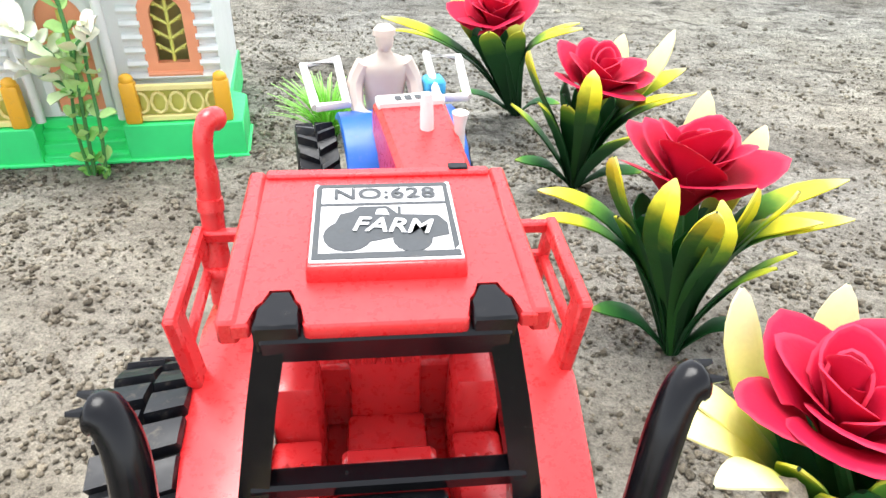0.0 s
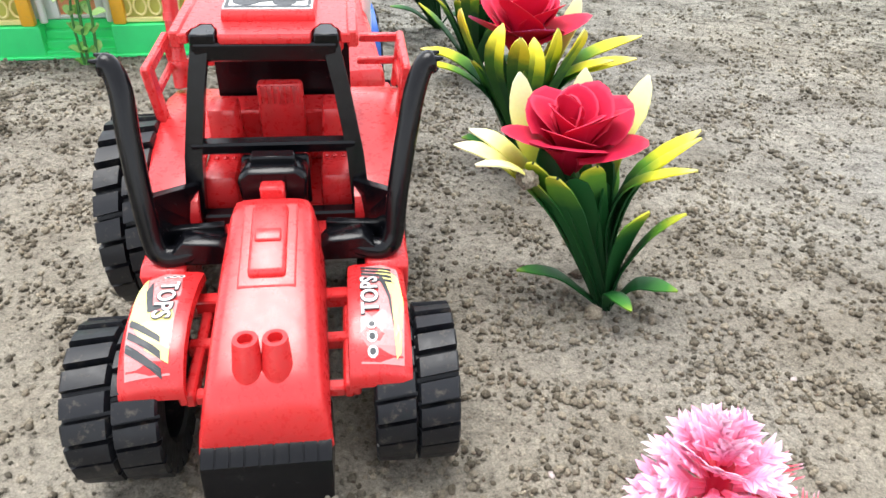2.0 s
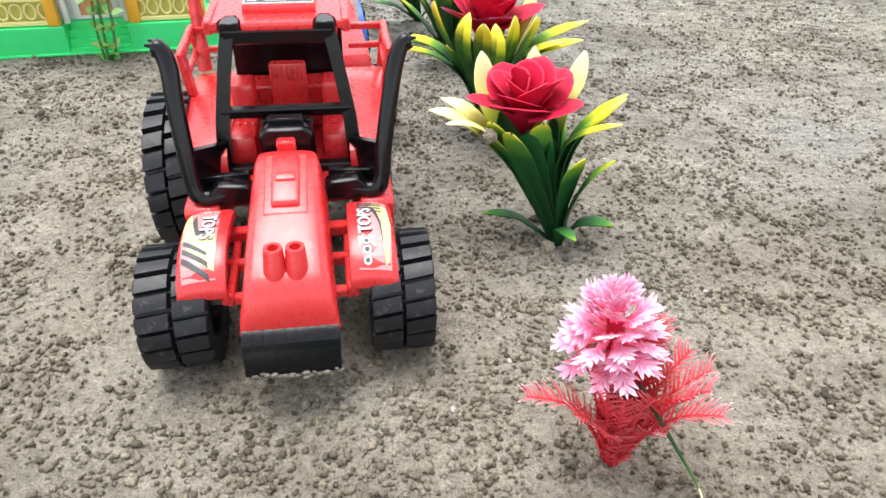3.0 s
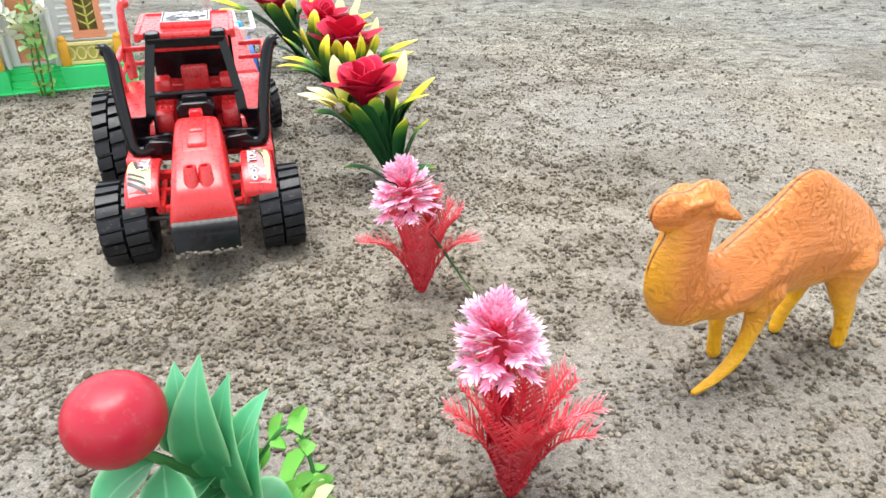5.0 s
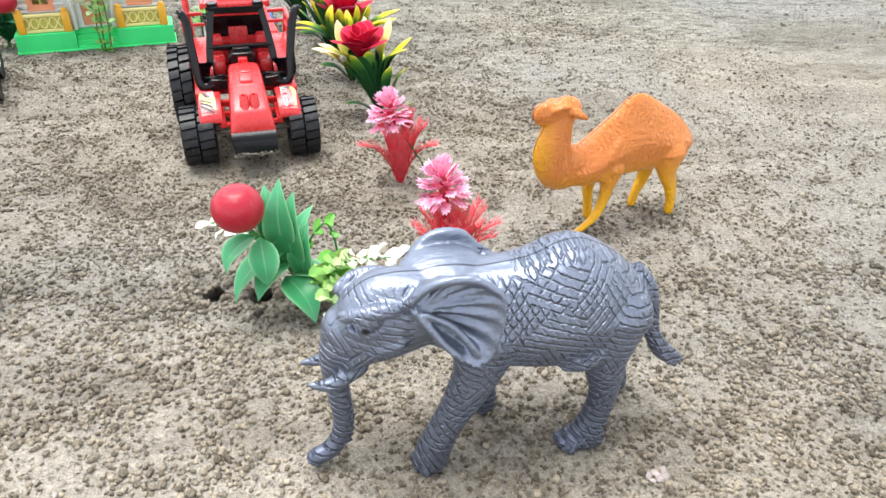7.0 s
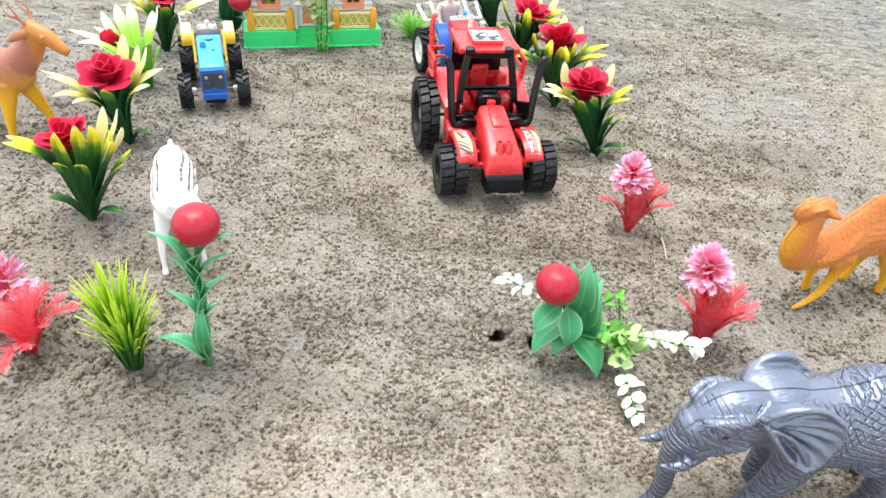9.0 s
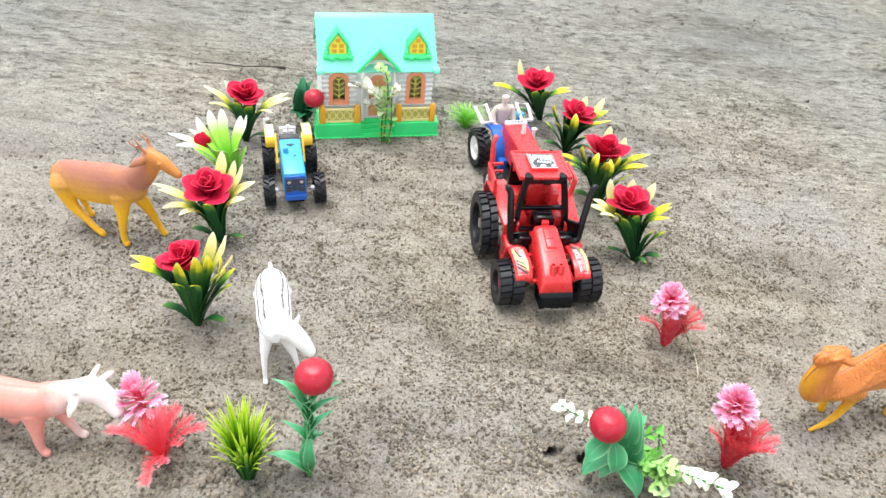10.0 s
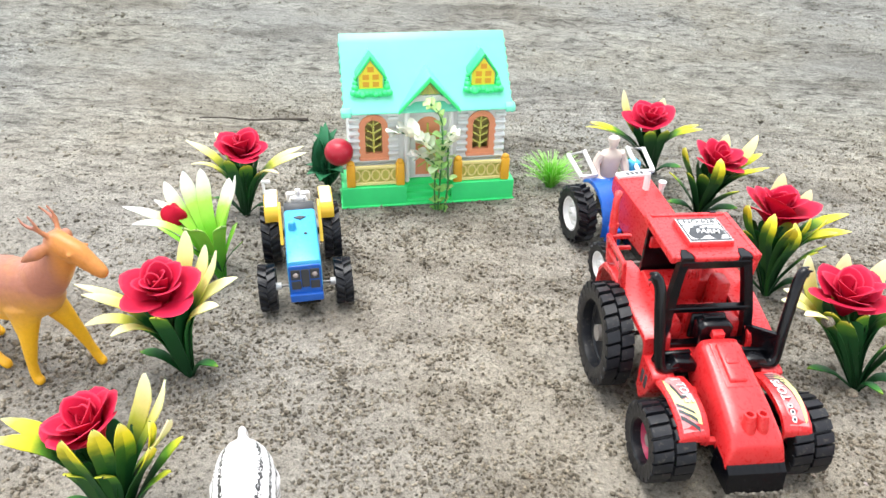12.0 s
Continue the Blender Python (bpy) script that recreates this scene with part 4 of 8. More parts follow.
def window(cx, w, z0, z1, y, label):
    win = bmesh.new()
    outer, inner = arch(cx, w + 3.2, z0 - 2.6, z1 + 3.0), arch(cx, w - 1.6, z0 + 2.2, z1 - 1.4)
    ra = [[(x, y - 1.6, z) for x, z in outer], [(x, y - 1.2, z) for x, z in inner], [(x, y + 2.6, z) for x, z in inner], [(x, y + 1.6, z) for x, z in outer]]
    rows = loft(win, ra, cap=False)
    n = len(outer)
    for i in range(n):
        win.faces.new((rows[3][i], rows[3][(i + 1) % n], rows[0][(i + 1) % n], rows[0][i]))
    f = part("window_frame", win, M_SALMON, house, label, 30)
    b2 = bmesh.new()
    tube(b2, [(cx, y + 1.2, z0 + 2), (cx, y + 1.2, z1 - 2)], 0.8, 6)
    for k in range(4):
        zz = z0 + 5.5 + 6.0 * k
        for s in (-1, 1):
            tube(b2, [(cx, y + 1.2, zz), (cx + s * (w - 1.6), y + 1.2, zz + 4.2)], [0.7, 0.6], 6)
            ball(b2, (cx + s * (w - 3.4), y + 1.0, zz + 2.6), 1.0, sub=1)
    part("lattice", b2, M_LATTICE, f, "yellow-green branching lattice")
    b2 = bmesh.new()
    tube(b2, [(cx - w - 3, y - 1.4, z0 - 2.4), (cx + w + 3, y - 1.4, z0 - 2.4)], 1.3, 8)
    part("sill", b2, M_SALMON, f)


for c, w, z0, z1 in WINS:
    window(c, w, z0, z1, 13, "salmon arched window frame")
# doorway with a salmon leaf and round side light
bm = bmesh.new()
outer, inner = arch(0, 12.6, 18, 71.5), arch(0, 9.4, 18, 68)
rows = loft(bm, [[(x, 11.8, z) for x, z in outer], [(x, 12.2, z) for x, z in inner], [(x, 15.2, z) for x, z in inner], [(x, 15.2, z) for x, z in outer]], cap=False)
part("door_frame", bm, M_WALL, house)
bm = bmesh.new()
prism(bm, arch(0, 9.3, 18, 67.8), "y", 14.2, 15.4)
door = part("door", bm, M_SALMON, house, "salmon door with lattice")
bm = bmesh.new()
for k in range(4):
    tube(bm, [(-7.5, 13.8, 26 + 8 * k), (0, 13.8, 31 + 8 * k), (7.5, 13.8, 26 + 8 * k)], 0.8, 6)
tube(bm, [(0, 13.8, 22), (0, 13.8, 62)], 0.9, 6)
part("door_lattice", bm, M_LATTICE, door, "yellow-green lattice")
bm = bmesh.new()
box(bm, -55.5, 55.5, 30, 32, 17.3, 76, 0)
part("inner_partition", bm, M_INSIDE, house, "yellowish wall inside the house")

# roof: two slopes with scalloped lower edge, ridge, dormers, porch gable
RS = (119.5 - 76.0) / (49.5 - 6.0)


def slope_z(y):
    return 76.0 + (y - 6.0) * RS


bm = bmesh.new()
prof = [(3.5, 74.6), (6.0, 76.6), (24, slope_z(24) + 0.4), (44, slope_z(44) + 0.2), (49.5, 120.2), (55, slope_z(44) + 0.2), (75, slope_z(24) + 0.4), (93, 76.6), (95.5, 74.6), (92, 73.4), (49.5, 116.4), (7, 73.4)]
prism(bm, prof, "x", -62.2, 62.2, 0.6)
roof = part("roof", bm, M_MINT, house, "mint green plastic roof", 50)
for s in (-1, 1):
    bm = bmesh.new()
    for k in range(9):
        y = 5 + k * 5
        ball(bm, (s * 62.4, y, slope_z(y) - 1.6), 2.2, (0.5, 1, 1), 1)
    prism(bm, [(2.6, 72.8), (3.4, 76.6), (8, 79.2), (9, 73.4)], "x", s * 57, s * 64.5, 0.6)
    part("roof_edge", bm, M_MINT, roof, "scalloped edge of the roof")
for s in (-1, 1):
    cx = 41.5 * s
    bm = bmesh.new()
    prism(bm, [(cx - 9.6, 88), (cx + 9.6, 88), (cx + 9.6, 98.6), (cx, 111.5), (cx - 9.6, 98.6)], "y", 17.5, 43, 0.3)
    dormer = part("dormer", bm, M_MINT, house)
    bm = bmesh.new()
    for q in (-1, 1):
        prism(bm, [(cx + q * 11.0, 96.6), (cx + q * 11.0, 98.6), (cx, 113.6), (cx, 111.4)], "y", 15.4, 30, 0.2)
    part("dormer_roof", bm, M_GREEN, dormer, "green gable edge")
    bm = bmesh.new()
    prism(bm, [(cx - 8.6, 89.4), (cx + 8.6, 89.4), (cx + 8.6, 98.4), (cx, 109.6), (cx - 8.6, 98.4)], "y", 16.4, 17.6, 0.2)
    face = part("dormer_window", bm, M_GABLE, dormer, "yellow gable window")
    for wx, wz in ((-3.6, 92.6), (3.6, 92.6), (-3.6, 98.0), (3.6, 98.0), (0, 103.6)):
        bm = bmesh.new()
        box(bm, cx + wx - 2.3, cx + wx + 2.3, 16.0, 16.6, wz - 1.9, wz + 1.9, 0.2)
        part("pane", bm, M_PANE, face, "small orange pane")
    bm = bmesh.new()
    prism(bm, [(13.8, 83.4), (12.2, 87.0), (15.0, 89.2), (20.5, 90.4)], "x", cx - 12.5, cx + 12.5, 0.8)
    for k in range(9):
        ball(bm, (cx - 12.8 + 3.2 * k, 14.0 + 0.5 * math.sin(2.3 * k), 86.6 + 0.8 * math.cos(1.7 * k)), 2.6, (1.1, 1, 0.9), 2)
    for q in (-1, 1):
        for k in range(3):
            ball(bm, (cx + q * (11.6 - 0.4 * k), 17.0 + 2.4 * k, 90.0 + 2.6 * k), 2.6 - 0.5 * k, sub=2)
    part("dormer_bed", bm, M_GREEN, dormer, "green flower bed under the gable window")
bm = bmesh.new()
GA = [(-21.5, 76.0), (0, 99.5), (21.5, 76.0)]
for q in (-1, 1):
    prism(bm, [(q * 22.5, 73.8), (q * 22.5, 77.0), (0, 101.6), (0, 97.6)], "y", 4.4, 30, 0.3)
porch = part("porch_gable", bm, M_MINT, house, "mint gable over the porch")
bm = bmesh.new()
for q in (-1, 1):
    prism(bm, [(q * 22.9, 73.4), (q * 22.9, 75.8), (0, 100.6), (0, 97.0)], "y", 3.4, 5.2, 0.2)
part("gable_trim", bm, M_GREEN, porch, "green gable edge")
bm = bmesh.new()
prism(bm, [(-17.5, 77.5), (-11, 84.6), (11, 84.6), (17.5, 77.5), (15.5, 77.5), (10, 82), (-10, 82), (-15.5, 77.5)], "y", 8, 10)
prism(bm, [(-8.5, 85.0), (8.5, 85.0), (7.6, 86.4), (-7.6, 86.4)], "y", 6.4, 8.0)
prism(bm, [(-15.6, 72.6), (-14.6, 76.5), (-9.5, 84.8), (9.5, 84.8), (14.6, 76.5), (15.6, 72.6), (11, 72.6), (8, 76.2), (-8, 76.2), (-11, 72.6)], "y", 10.2, 11.4)
part("porch_arch", bm, M_WALL, porch, "pale arch under the gable")
bm = bmesh.new()
prism(bm, [(-8.2, 86.4), (8.2, 86.4), (0, 95.6)], "y", 9, 10)
vent = part("gable_window", bm, M_INSIDE, porch, "yellowish triangular vent")
bm = bmesh.new()
for k in range(3):
    tube(bm, [(-5 + 5 * k, 8.4, 86.4), (0, 8.4, 94)], 0.7, 6)
part("vent_bars", bm, M_LATTICE, vent, "yellow-green bars")
for s in (-1, 1):
    bm = bmesh.new()
    tube(bm, [(s * 16.5, 8, 17), (s * 16.5, 8, 77)], 2.0, 10)
    part("porch_post", bm, M_WALL, house)
    # balcony fences
    lo, hi = sorted((s * 22.3, s * 59.6))
    bm = bmesh.new()
    for z in (19.0, 32.6):
        box(bm, lo, hi, 2.2, 4.2, z - 1.3, z + 1.3, 0.4)
    for k in range(5):
        c = lo + (k + 0.5) * (hi - lo) / 5
        for a in range(8):
            t0, t1 = 2 * math.pi * a / 8, 2 * math.pi * (a + 1) / 8
            tube(bm, [(c + 3.2 * math.cos(t0), 3.2, 25.8 + 4.6 * math.sin(t0)), (c + 3.2 * math.cos(t1), 3.2, 25.8 + 4.6 * math.sin(t1))], 0.7, 5, 1, False)
    fence = part("fence", bm, M_FENCE, house, "pale yellow ornamental fence")
    bm = bmesh.new()
    box(bm, lo, hi, 5.0, 5.8, 17.2, 33, 0)
    part("fence_backing", bm, M_LATTICE, fence, "yellow-green panel behind the ornament")
    for x in (lo, hi):
        bm = bmesh.new()
        box(bm, x - 3.4, x + 3.4, 0.6, 6.0, 17, 35.6, 1.2, 0.95, 2)
        ball(bm, (x, 3.3, 36.2), 3.0, (1, 0.85, 0.9), 2)
        part("fence_post", bm, M_ORANGE, fence, "orange rounded post")

# ---- toy figures on the tractors: plain rounded shapes ----
def figure(m, mat, label, h=26.0):
    bm = bmesh.new()
    k = h / 26.0
    tube(bm, curve([(0, 0, 0), (0, 0.6 * k, 6 * k), (0, 0.8 * k, 12 * k), (0, 0.4 * k, 16 * k), (0, 0.2 * k, 18.4 * k), (0, 0, 20 * k)], 11), [5.0 * k, 4.6 * k, 4.4 * k, 4.6 * k, 5.0 * k, 5.4 * k, 5.5 * k, 4.6 * k, 2.2 * k, 1.5 * k, 1.4 * k], 14, 0.62, True, (0, 1, 0))
    ball(bm, (0, -0.4 * k, 21.9 * k), 2.3 * k, (0.9, 1.05, 1.2), 2)
    tube(bm, [(0, -0.3 * k, 23.0 * k), (0, -0.2 * k, 24.2 * k), (0, 0, 25.2 * k)], [2.6 * k, 2.5 * k, 1.4 * k], 12)
    for s in (-1, 1):
        tube(bm, curve([(s * 4.6 * k, 0.2 * k, 16.8 * k), (s * 6.8 * k, 0, 12 * k), (s * 6.6 * k, -4 * k, 7 * k), (s * 3.6 * k, -8 * k, 6.4 * k)], 10), [1.9 * k] * 5 + [1.6 * k] * 5, 8)
    ob = part("toy_figure", bm, mat, None, label)
    ob.matrix_world = m
    return tagged(ob, label, "toy figure", kind="")


# ---- the blue tractor with yellow mudguards ----
blue = thing("toy_tractor", pose(-0.1895, 0.2305, 0, 0, 0, 18.6), "small blue toy tractor with yellow mudguards and black wheels", "toy tractor")


def blue_ring(y, zt, h, zb):
    half = [(h * 0.96, zb), (h, zb + 3), (h, zt - 2.2), (h - 0.7, zt - 0.6), (h - 2.2, zt)]
    return [(x, y, z) for x, z in half] + [(-x, y, z) for x, z in half[::-1]]


bm = bmesh.new()
loft(bm, [blue_ring(*r) for r in ((-66.5, 37.0, 9.6, 15.5), (-65.6, 39.2, 10.0, 15.2), (-62, 40.6, 10.0, 15), (-40, 43.6, 10.0, 16), (-18, 46.8, 10.0, 18))])
hood = part("hood", bm, M_CYAN, blue, "light blue hood")
bm = bmesh.new()
prism(bm, [(-9.6, 15.6), (-9.6, 35.6), (-8.6, 37.2), (8.6, 37.2), (9.6, 35.6), (9.6, 15.6)], "y", -67.4, -66.2, 0.3)
nose = part("front_grille", bm, M_BLUE, blue, "blue grille frame")
for cx, z0, z1, w, mat, lab in ((-5.6, 27.4, 34.6, 2.8, M_INK, "dark headlamp panel"), (5.6, 27.4, 34.6, 2.8, M_INK, "dark headlamp panel"), (0, 22.0, 34.6, 2.4, M_INK, "dark grille bar"), (-5.6, 20.6, 26.4, 2.8, M_INK, "dark grille opening"), (5.6, 20.6, 26.4, 2.8, M_INK, "dark grille opening")):
    bm = bmesh.new()
    box(bm, cx - w, cx + w, -68.0, -67.2, z0, z1, 0.3)
    part("grille_panel", bm, mat, nose, lab)
for s in (-1, 1):
    bm = bmesh.new()
    ball(bm, (s * 5.6, -68.1, 31), 1.7, (1, 0.5, 1), 2)
    part("headlamp", bm, M_CHIP, nose, "clear round headlamp")
bm = bmesh.new()
box(bm, -9.8, 9.8, -69.4, -64, 12.0, 17.4, 0.6)
part("front_weight", bm, M_BLUE, blue)
bm = bmesh.new()
box(bm, -8.0, 8.0, -66, -58, 7.6, 12.6, 0.6)
part("under_weight", bm, M_BLACK, blue, "black lower weight")
bm = bmesh.new()
box(bm, -8.2, 8.2, -64, 12, 11, 20, 0.8)
box(bm, -9.2, 9.2, -20, 10, 18, 28, 0.8)
part("chassis", bm, M_BLACK, blue)
bm = bmesh.new()
tube(bm, [(-26, -54, 14.5), (26, -54, 14.5)], 0.9, 8)
part("front_axle", bm, M_METAL, blue)
for s in (-1, 1):
    bm = bmesh.new()
    tube(bm, [(s * 15, -54, 14.5), (s * 18.4, -54, 14.5)], [2.2, 2.4], 12)
    part("axle_collar", bm, M_WHITE, blue, "white collar on the axle")
bm = bmesh.new()
box(bm, -24, 24, -2, 2, 17, 21, 0.6)
part("rear_axle", bm, M_BLACK, blue)
bm = bmesh.new()
prism(bm, [(-18, 46.6), (-14, 49.4), (-9, 47.6), (-9, 40), (-18, 40)], "x", -9.4, 9.4, 0.6)
part("dashboard", bm, M_INK, blue, "dark grey dash panel")
bm = bmesh.new()
tube(bm, [(-5.2, -36, 43.5), (-5.2, -36, 48.0)], [2.6, 2.2], 12)
ball(bm, (-5.2, -36, 48.0), 2.2, (1, 1, 0.6), 2)
part("exhaust", bm, M_CYAN, blue)
bm = bmesh.new()
tube(bm, [(2.6, -42, 43.4), (2.6, -42, 44.0)], [1.0, 0.9], 10)
part("filler_cap", bm, M_INK, blue, "small dark cap")
bm = bmesh.new()
prism(bm, [(-3.6, -26), (0, -28.4), (3.6, -26), (0, -24.6)], "z", 45.6, 46.2)
part("hood_badge", bm, M_INK, blue, "dark badge shape")
for s in (-1, 1):
    bm = bmesh.new()
    arc = [(-12.5, 38.5), (-12.0, 42.0), (-9, 45.2), (-4, 47.2), (3, 48.0), (10, 47.0), (14, 45.0)]
    rings = []
    for y, z in arc:
        a, b = s * 13.4, s * 21.6
        rings.append([(a, y, z), (b, y, z), (b + s * 0.6, y, z - 1.0), (b + s * 0.6, y + 0.6, z - 3.0), (a, y + 0.6, z - 3.0)])
    loft(bm, rings)
    guard = part("rear_mudguard", bm, M_YELLOW, blue, "yellow mudguard")
    bm = bmesh.new()
    loft(bm, [[(s * 13.8, y, z + 0.05), (s * 21.2, y, z + 0.05), (s * 21.2, y, z + 0.5), (s * 13.8, y, z + 0.5)] for y, z in arc[2:]])
    part("mudguard_top", bm, M_WHITE if s < 0 else M_FENCE, guard, "whitish top of the mudguard")
    bm = bmesh.new()
    prism(bm, [(-26, 26), (-22, 30), (-12, 45.0), (-6, 47), (-8, 40), (-18, 22)], "x", s * 11.6, s * 13.6, 0.4)
    part("mudguard_stay", bm, M_YELLOW, blue)
    wheel(blue, s * 20.0, 0, 19.0, 19.4, 11, s, 16, M_WHITE, 9.5, "", True, "white plastic rim")
    wheel(blue, s * 23.0, -54, 14.4, 14.8, 10, s, 14, M_WHITE, 6.6, "", True, "white plastic rim")
bm = bmesh.new()
box(bm, -22.4, -20.6, 4, 6, 45, 57, 0.4)
box(bm, -22.4, -16.8, 4, 6, 55.4, 57.4, 0.4)
part("tail_bracket", bm, M_WHITE, blue, "white bracket on the mudguard")
bm = bmesh.new()
box(bm, -8, 8, -6, 8, 26, 34, 1)
box(bm, -8, 8, 6, 9.4, 33, 46, 1)
part("seat", bm, M_WHITE, blue, "white seat")
figure(blue.matrix_world @ pose(0, -0.002, 0.034), M_WHITE, "plain white toy figure sitting on the blue tractor", 20.0)

# ---- the small tractor with red hood behind the large one ----
small = thing("toy_tractor", pose(0.0268, 0.2965, 0, 0, 0, 20), "small toy tractor, red hood, blue mudguards and white rims", "toy tractor")


def hood2(y, zt, h, zb):
    half = [(h * 1.02, zb), (h * 1.04, zt - 5), (h, zt - 1.6), (h - 1.8, zt)]
    return [(x, y, z) for x, z in half] + [(-x, y, z) for x, z in half[::-1]]


bm = bmesh.new()
loft(bm, [hood2(*r) for r in ((-84, 41, 9.4, 20), (-82, 44, 10.2, 19), (-60, 47.5, 11.0, 20), (-36, 51.0, 11.6, 22), (-12, 54.0, 12.2, 26))])
hood = part("hood", bm, M_RED, small, "long red hood")
bm = bmesh.new()
box(bm, -11.5, 11.5, -17.5, -11, 52.4, 55.4, 0.6)
cowl = part("cowl", bm, M_WHITE, small, "white cowl with dark print")
for k in range(4):
    bm = bmesh.new()
    box(bm, -5.4 + 3.4 * k, -3.2 + 3.4 * k, -16.8, -13.4, 55.3, 55.7, 0.0)
    part("print_bar", bm, M_INK, cowl, "dark bar of unreadable print", 0)
bm = bmesh.new()
tube(bm, [(2.0, -31, 50), (2.0, -30.6, 57), (2.0, -30, 63)], [2.4, 2.2, 1.8], 12)
part("exhaust_pipe", bm, M_WHITE, small, "white exhaust stack")
bm = bmesh.new()
box(bm, -10, 10, -78, 14, 12, 26, 1)
part("chassis", bm, M_BLACK, small)
bm = bmesh.new()
box(bm, -10.5, 10.5, -10, 14, 24, 40, 1.2)
part("body", bm, M_BLUE, small, "blue body")
bm = bmesh.new()
box(bm, -12.5, 12.5, -86.5, -80, 14, 38, 0.8)
part("grille", bm, M_RED, small)
bm = bmesh.new()
tube(bm, [(-34, -62, 15.5), (18, -66, 15.5)], 1.2, 8)
part("front_axle", bm, M_METAL, small)
bm = bmesh.new()
tube(bm, [(-34, -3, 20.6), (20, -3, 20.6)], 1.6, 8)
part("rear_axle", bm, M_METAL, small)
for s in (-1, 1):
    bm = bmesh.new()
    arc = [(-3 - 24 * math.cos(radians(a)), 20.5 + 24 * math.sin(radians(a))) for a in (-12, 8, 28, 48, 68, 88, 108, 128)]
    edge = 22.5 if s < 0 else 19.5
    rings = [[(s * 10, y, z), (s * edge, y, z), (s * (edge + 0.5), y, z - 1.2), (s * (edge + 0.5), y, z - 2.6), (s * 10, y, z - 2.6)] for y, z in arc]
    loft(bm, rings)
    part("rear_mudguard", bm, M_BLUE, small, "blue mudguard")
    bm = bmesh.new()
    box(bm, min(s * 11, s * 19), max(s * 11, s * 19), -34, -24, 8, 22, 0.8)
    part("foot_plate", bm, M_BLUE, small, "blue foot plate")
    bm = bmesh.new()
    x = s * 25 - 3
    tube(bm, [(x + s * 2.5, 0, 47.5), (x + s * 4.5, 22, 54.5), (x - s * 8, 23, 56), (x - s * 8.5, 1, 47.5), (x + s * 2.5, 0, 47.5)], 1.7, 8, 1, True, (0, 0.3, 1))
    part("mudguard_rail", bm, M_WHITE, small, "white tubular rail")
    wheel(small, -31.5 if s < 0 else 15.0, -3, 20.6, 21.0, 13, s, 18, M_WHITE, 12.6, "", True, "white plastic rim")
    wheel(small, -36.0 if s < 0 else 17.0, -62 if s < 0 else -66, 15.6, 16.0, 10, s, 16, M_WHITE, 9.8, "", True, "white plastic rim")
bm = bmesh.new()
tube(bm, [(12.4, -34, 38), (12.4, -33, 52), (12.4, -33, 57)], [1.8, 1.8, 2.8], 10)
part("side_lamp", bm, M_WHITE, small, "white side lamp")
figure(small.matrix_world @ pose(-0.004, 0.012, 0.031), M_BEIGE, "plain beige toy figure sitting on the small tractor", 42.0)
bm = bmesh.new()
box(bm, 10, 18, 6, 14, 44, 52, 1.2)
part("tool_box", bm, M_CYAN, small, "light blue box")

# ---- artificial plants ----
def strap(pts, widths, thick=0.9, n=11, fold=0.18, v0=0.0, v1=1.0, twist=0.0, across=None):
    """A strap leaf of foam or plastic sheet along a line, folded a little along its middle; UV runs up its length."""
    bm = bmesh.new()
    uv = bm.loops.layers.uv.new("UVMap")
    line = curve(pts, n)
    wl = np.interp(np.linspace(0, 1, n), np.linspace(0, 1, len(widths)), widths)
    wl = wl * np.sqrt(np.clip(1 - (np.clip(np.linspace(0, 1, n) - 0.84, 0, 1) / 0.16) ** 2, 0.03, 1))
    rows = []
    side0 = None
    for i, p in enumerate(line):
        d = (line[min(i + 1, n - 1)] - line[max(i - 1, 0)]).normalized()
        if side0 is None and across:
            side0 = Vector(across)
        if side0 is None:
            h = Vector((line[-1].x - line[0].x, line[-1].y - line[0].y, 0))
            side0 = Vector((-h.y, h.x, 0)).normalized() if h.length > 1e-4 else Vector((1, 0, 0))
        s = (side0 - d * side0.dot(d)).normalized()
        up = s.cross(d)
        a = twist * i / n
        s, up = s * math.cos(a) + up * math.sin(a), up * math.cos(a) - s * math.sin(a)
        w = max(wl[i], 0.25) / 2
        t = thick / 2
        k = fold * w
        rows.append([p + s * w + up * (k + 0.0), p + up * t, p - s * w + up * k, p - s * w * 0.98 + up * (k - t), p - up * t, p + s * w * 0.98 + up * (k - t)])
    vr = [[bm.verts.new(c) for c in r] for r in rows]
    for i in range(n - 1):
        for j in range(6):
            f = bm.faces.new((vr[i][j], vr[i][(j + 1) % 6], vr[i + 1][(j + 1) % 6], vr[i + 1][j]))
            for lp, row in zip(f.loops, (i, i, i + 1, i + 1)):
                lp[uv].uv = (j / 6, v0 + (v1 - v0) * row / (n - 1))
    bm.faces.new(vr[0][::-1])
    bm.faces.new(vr[-1])
    return bm


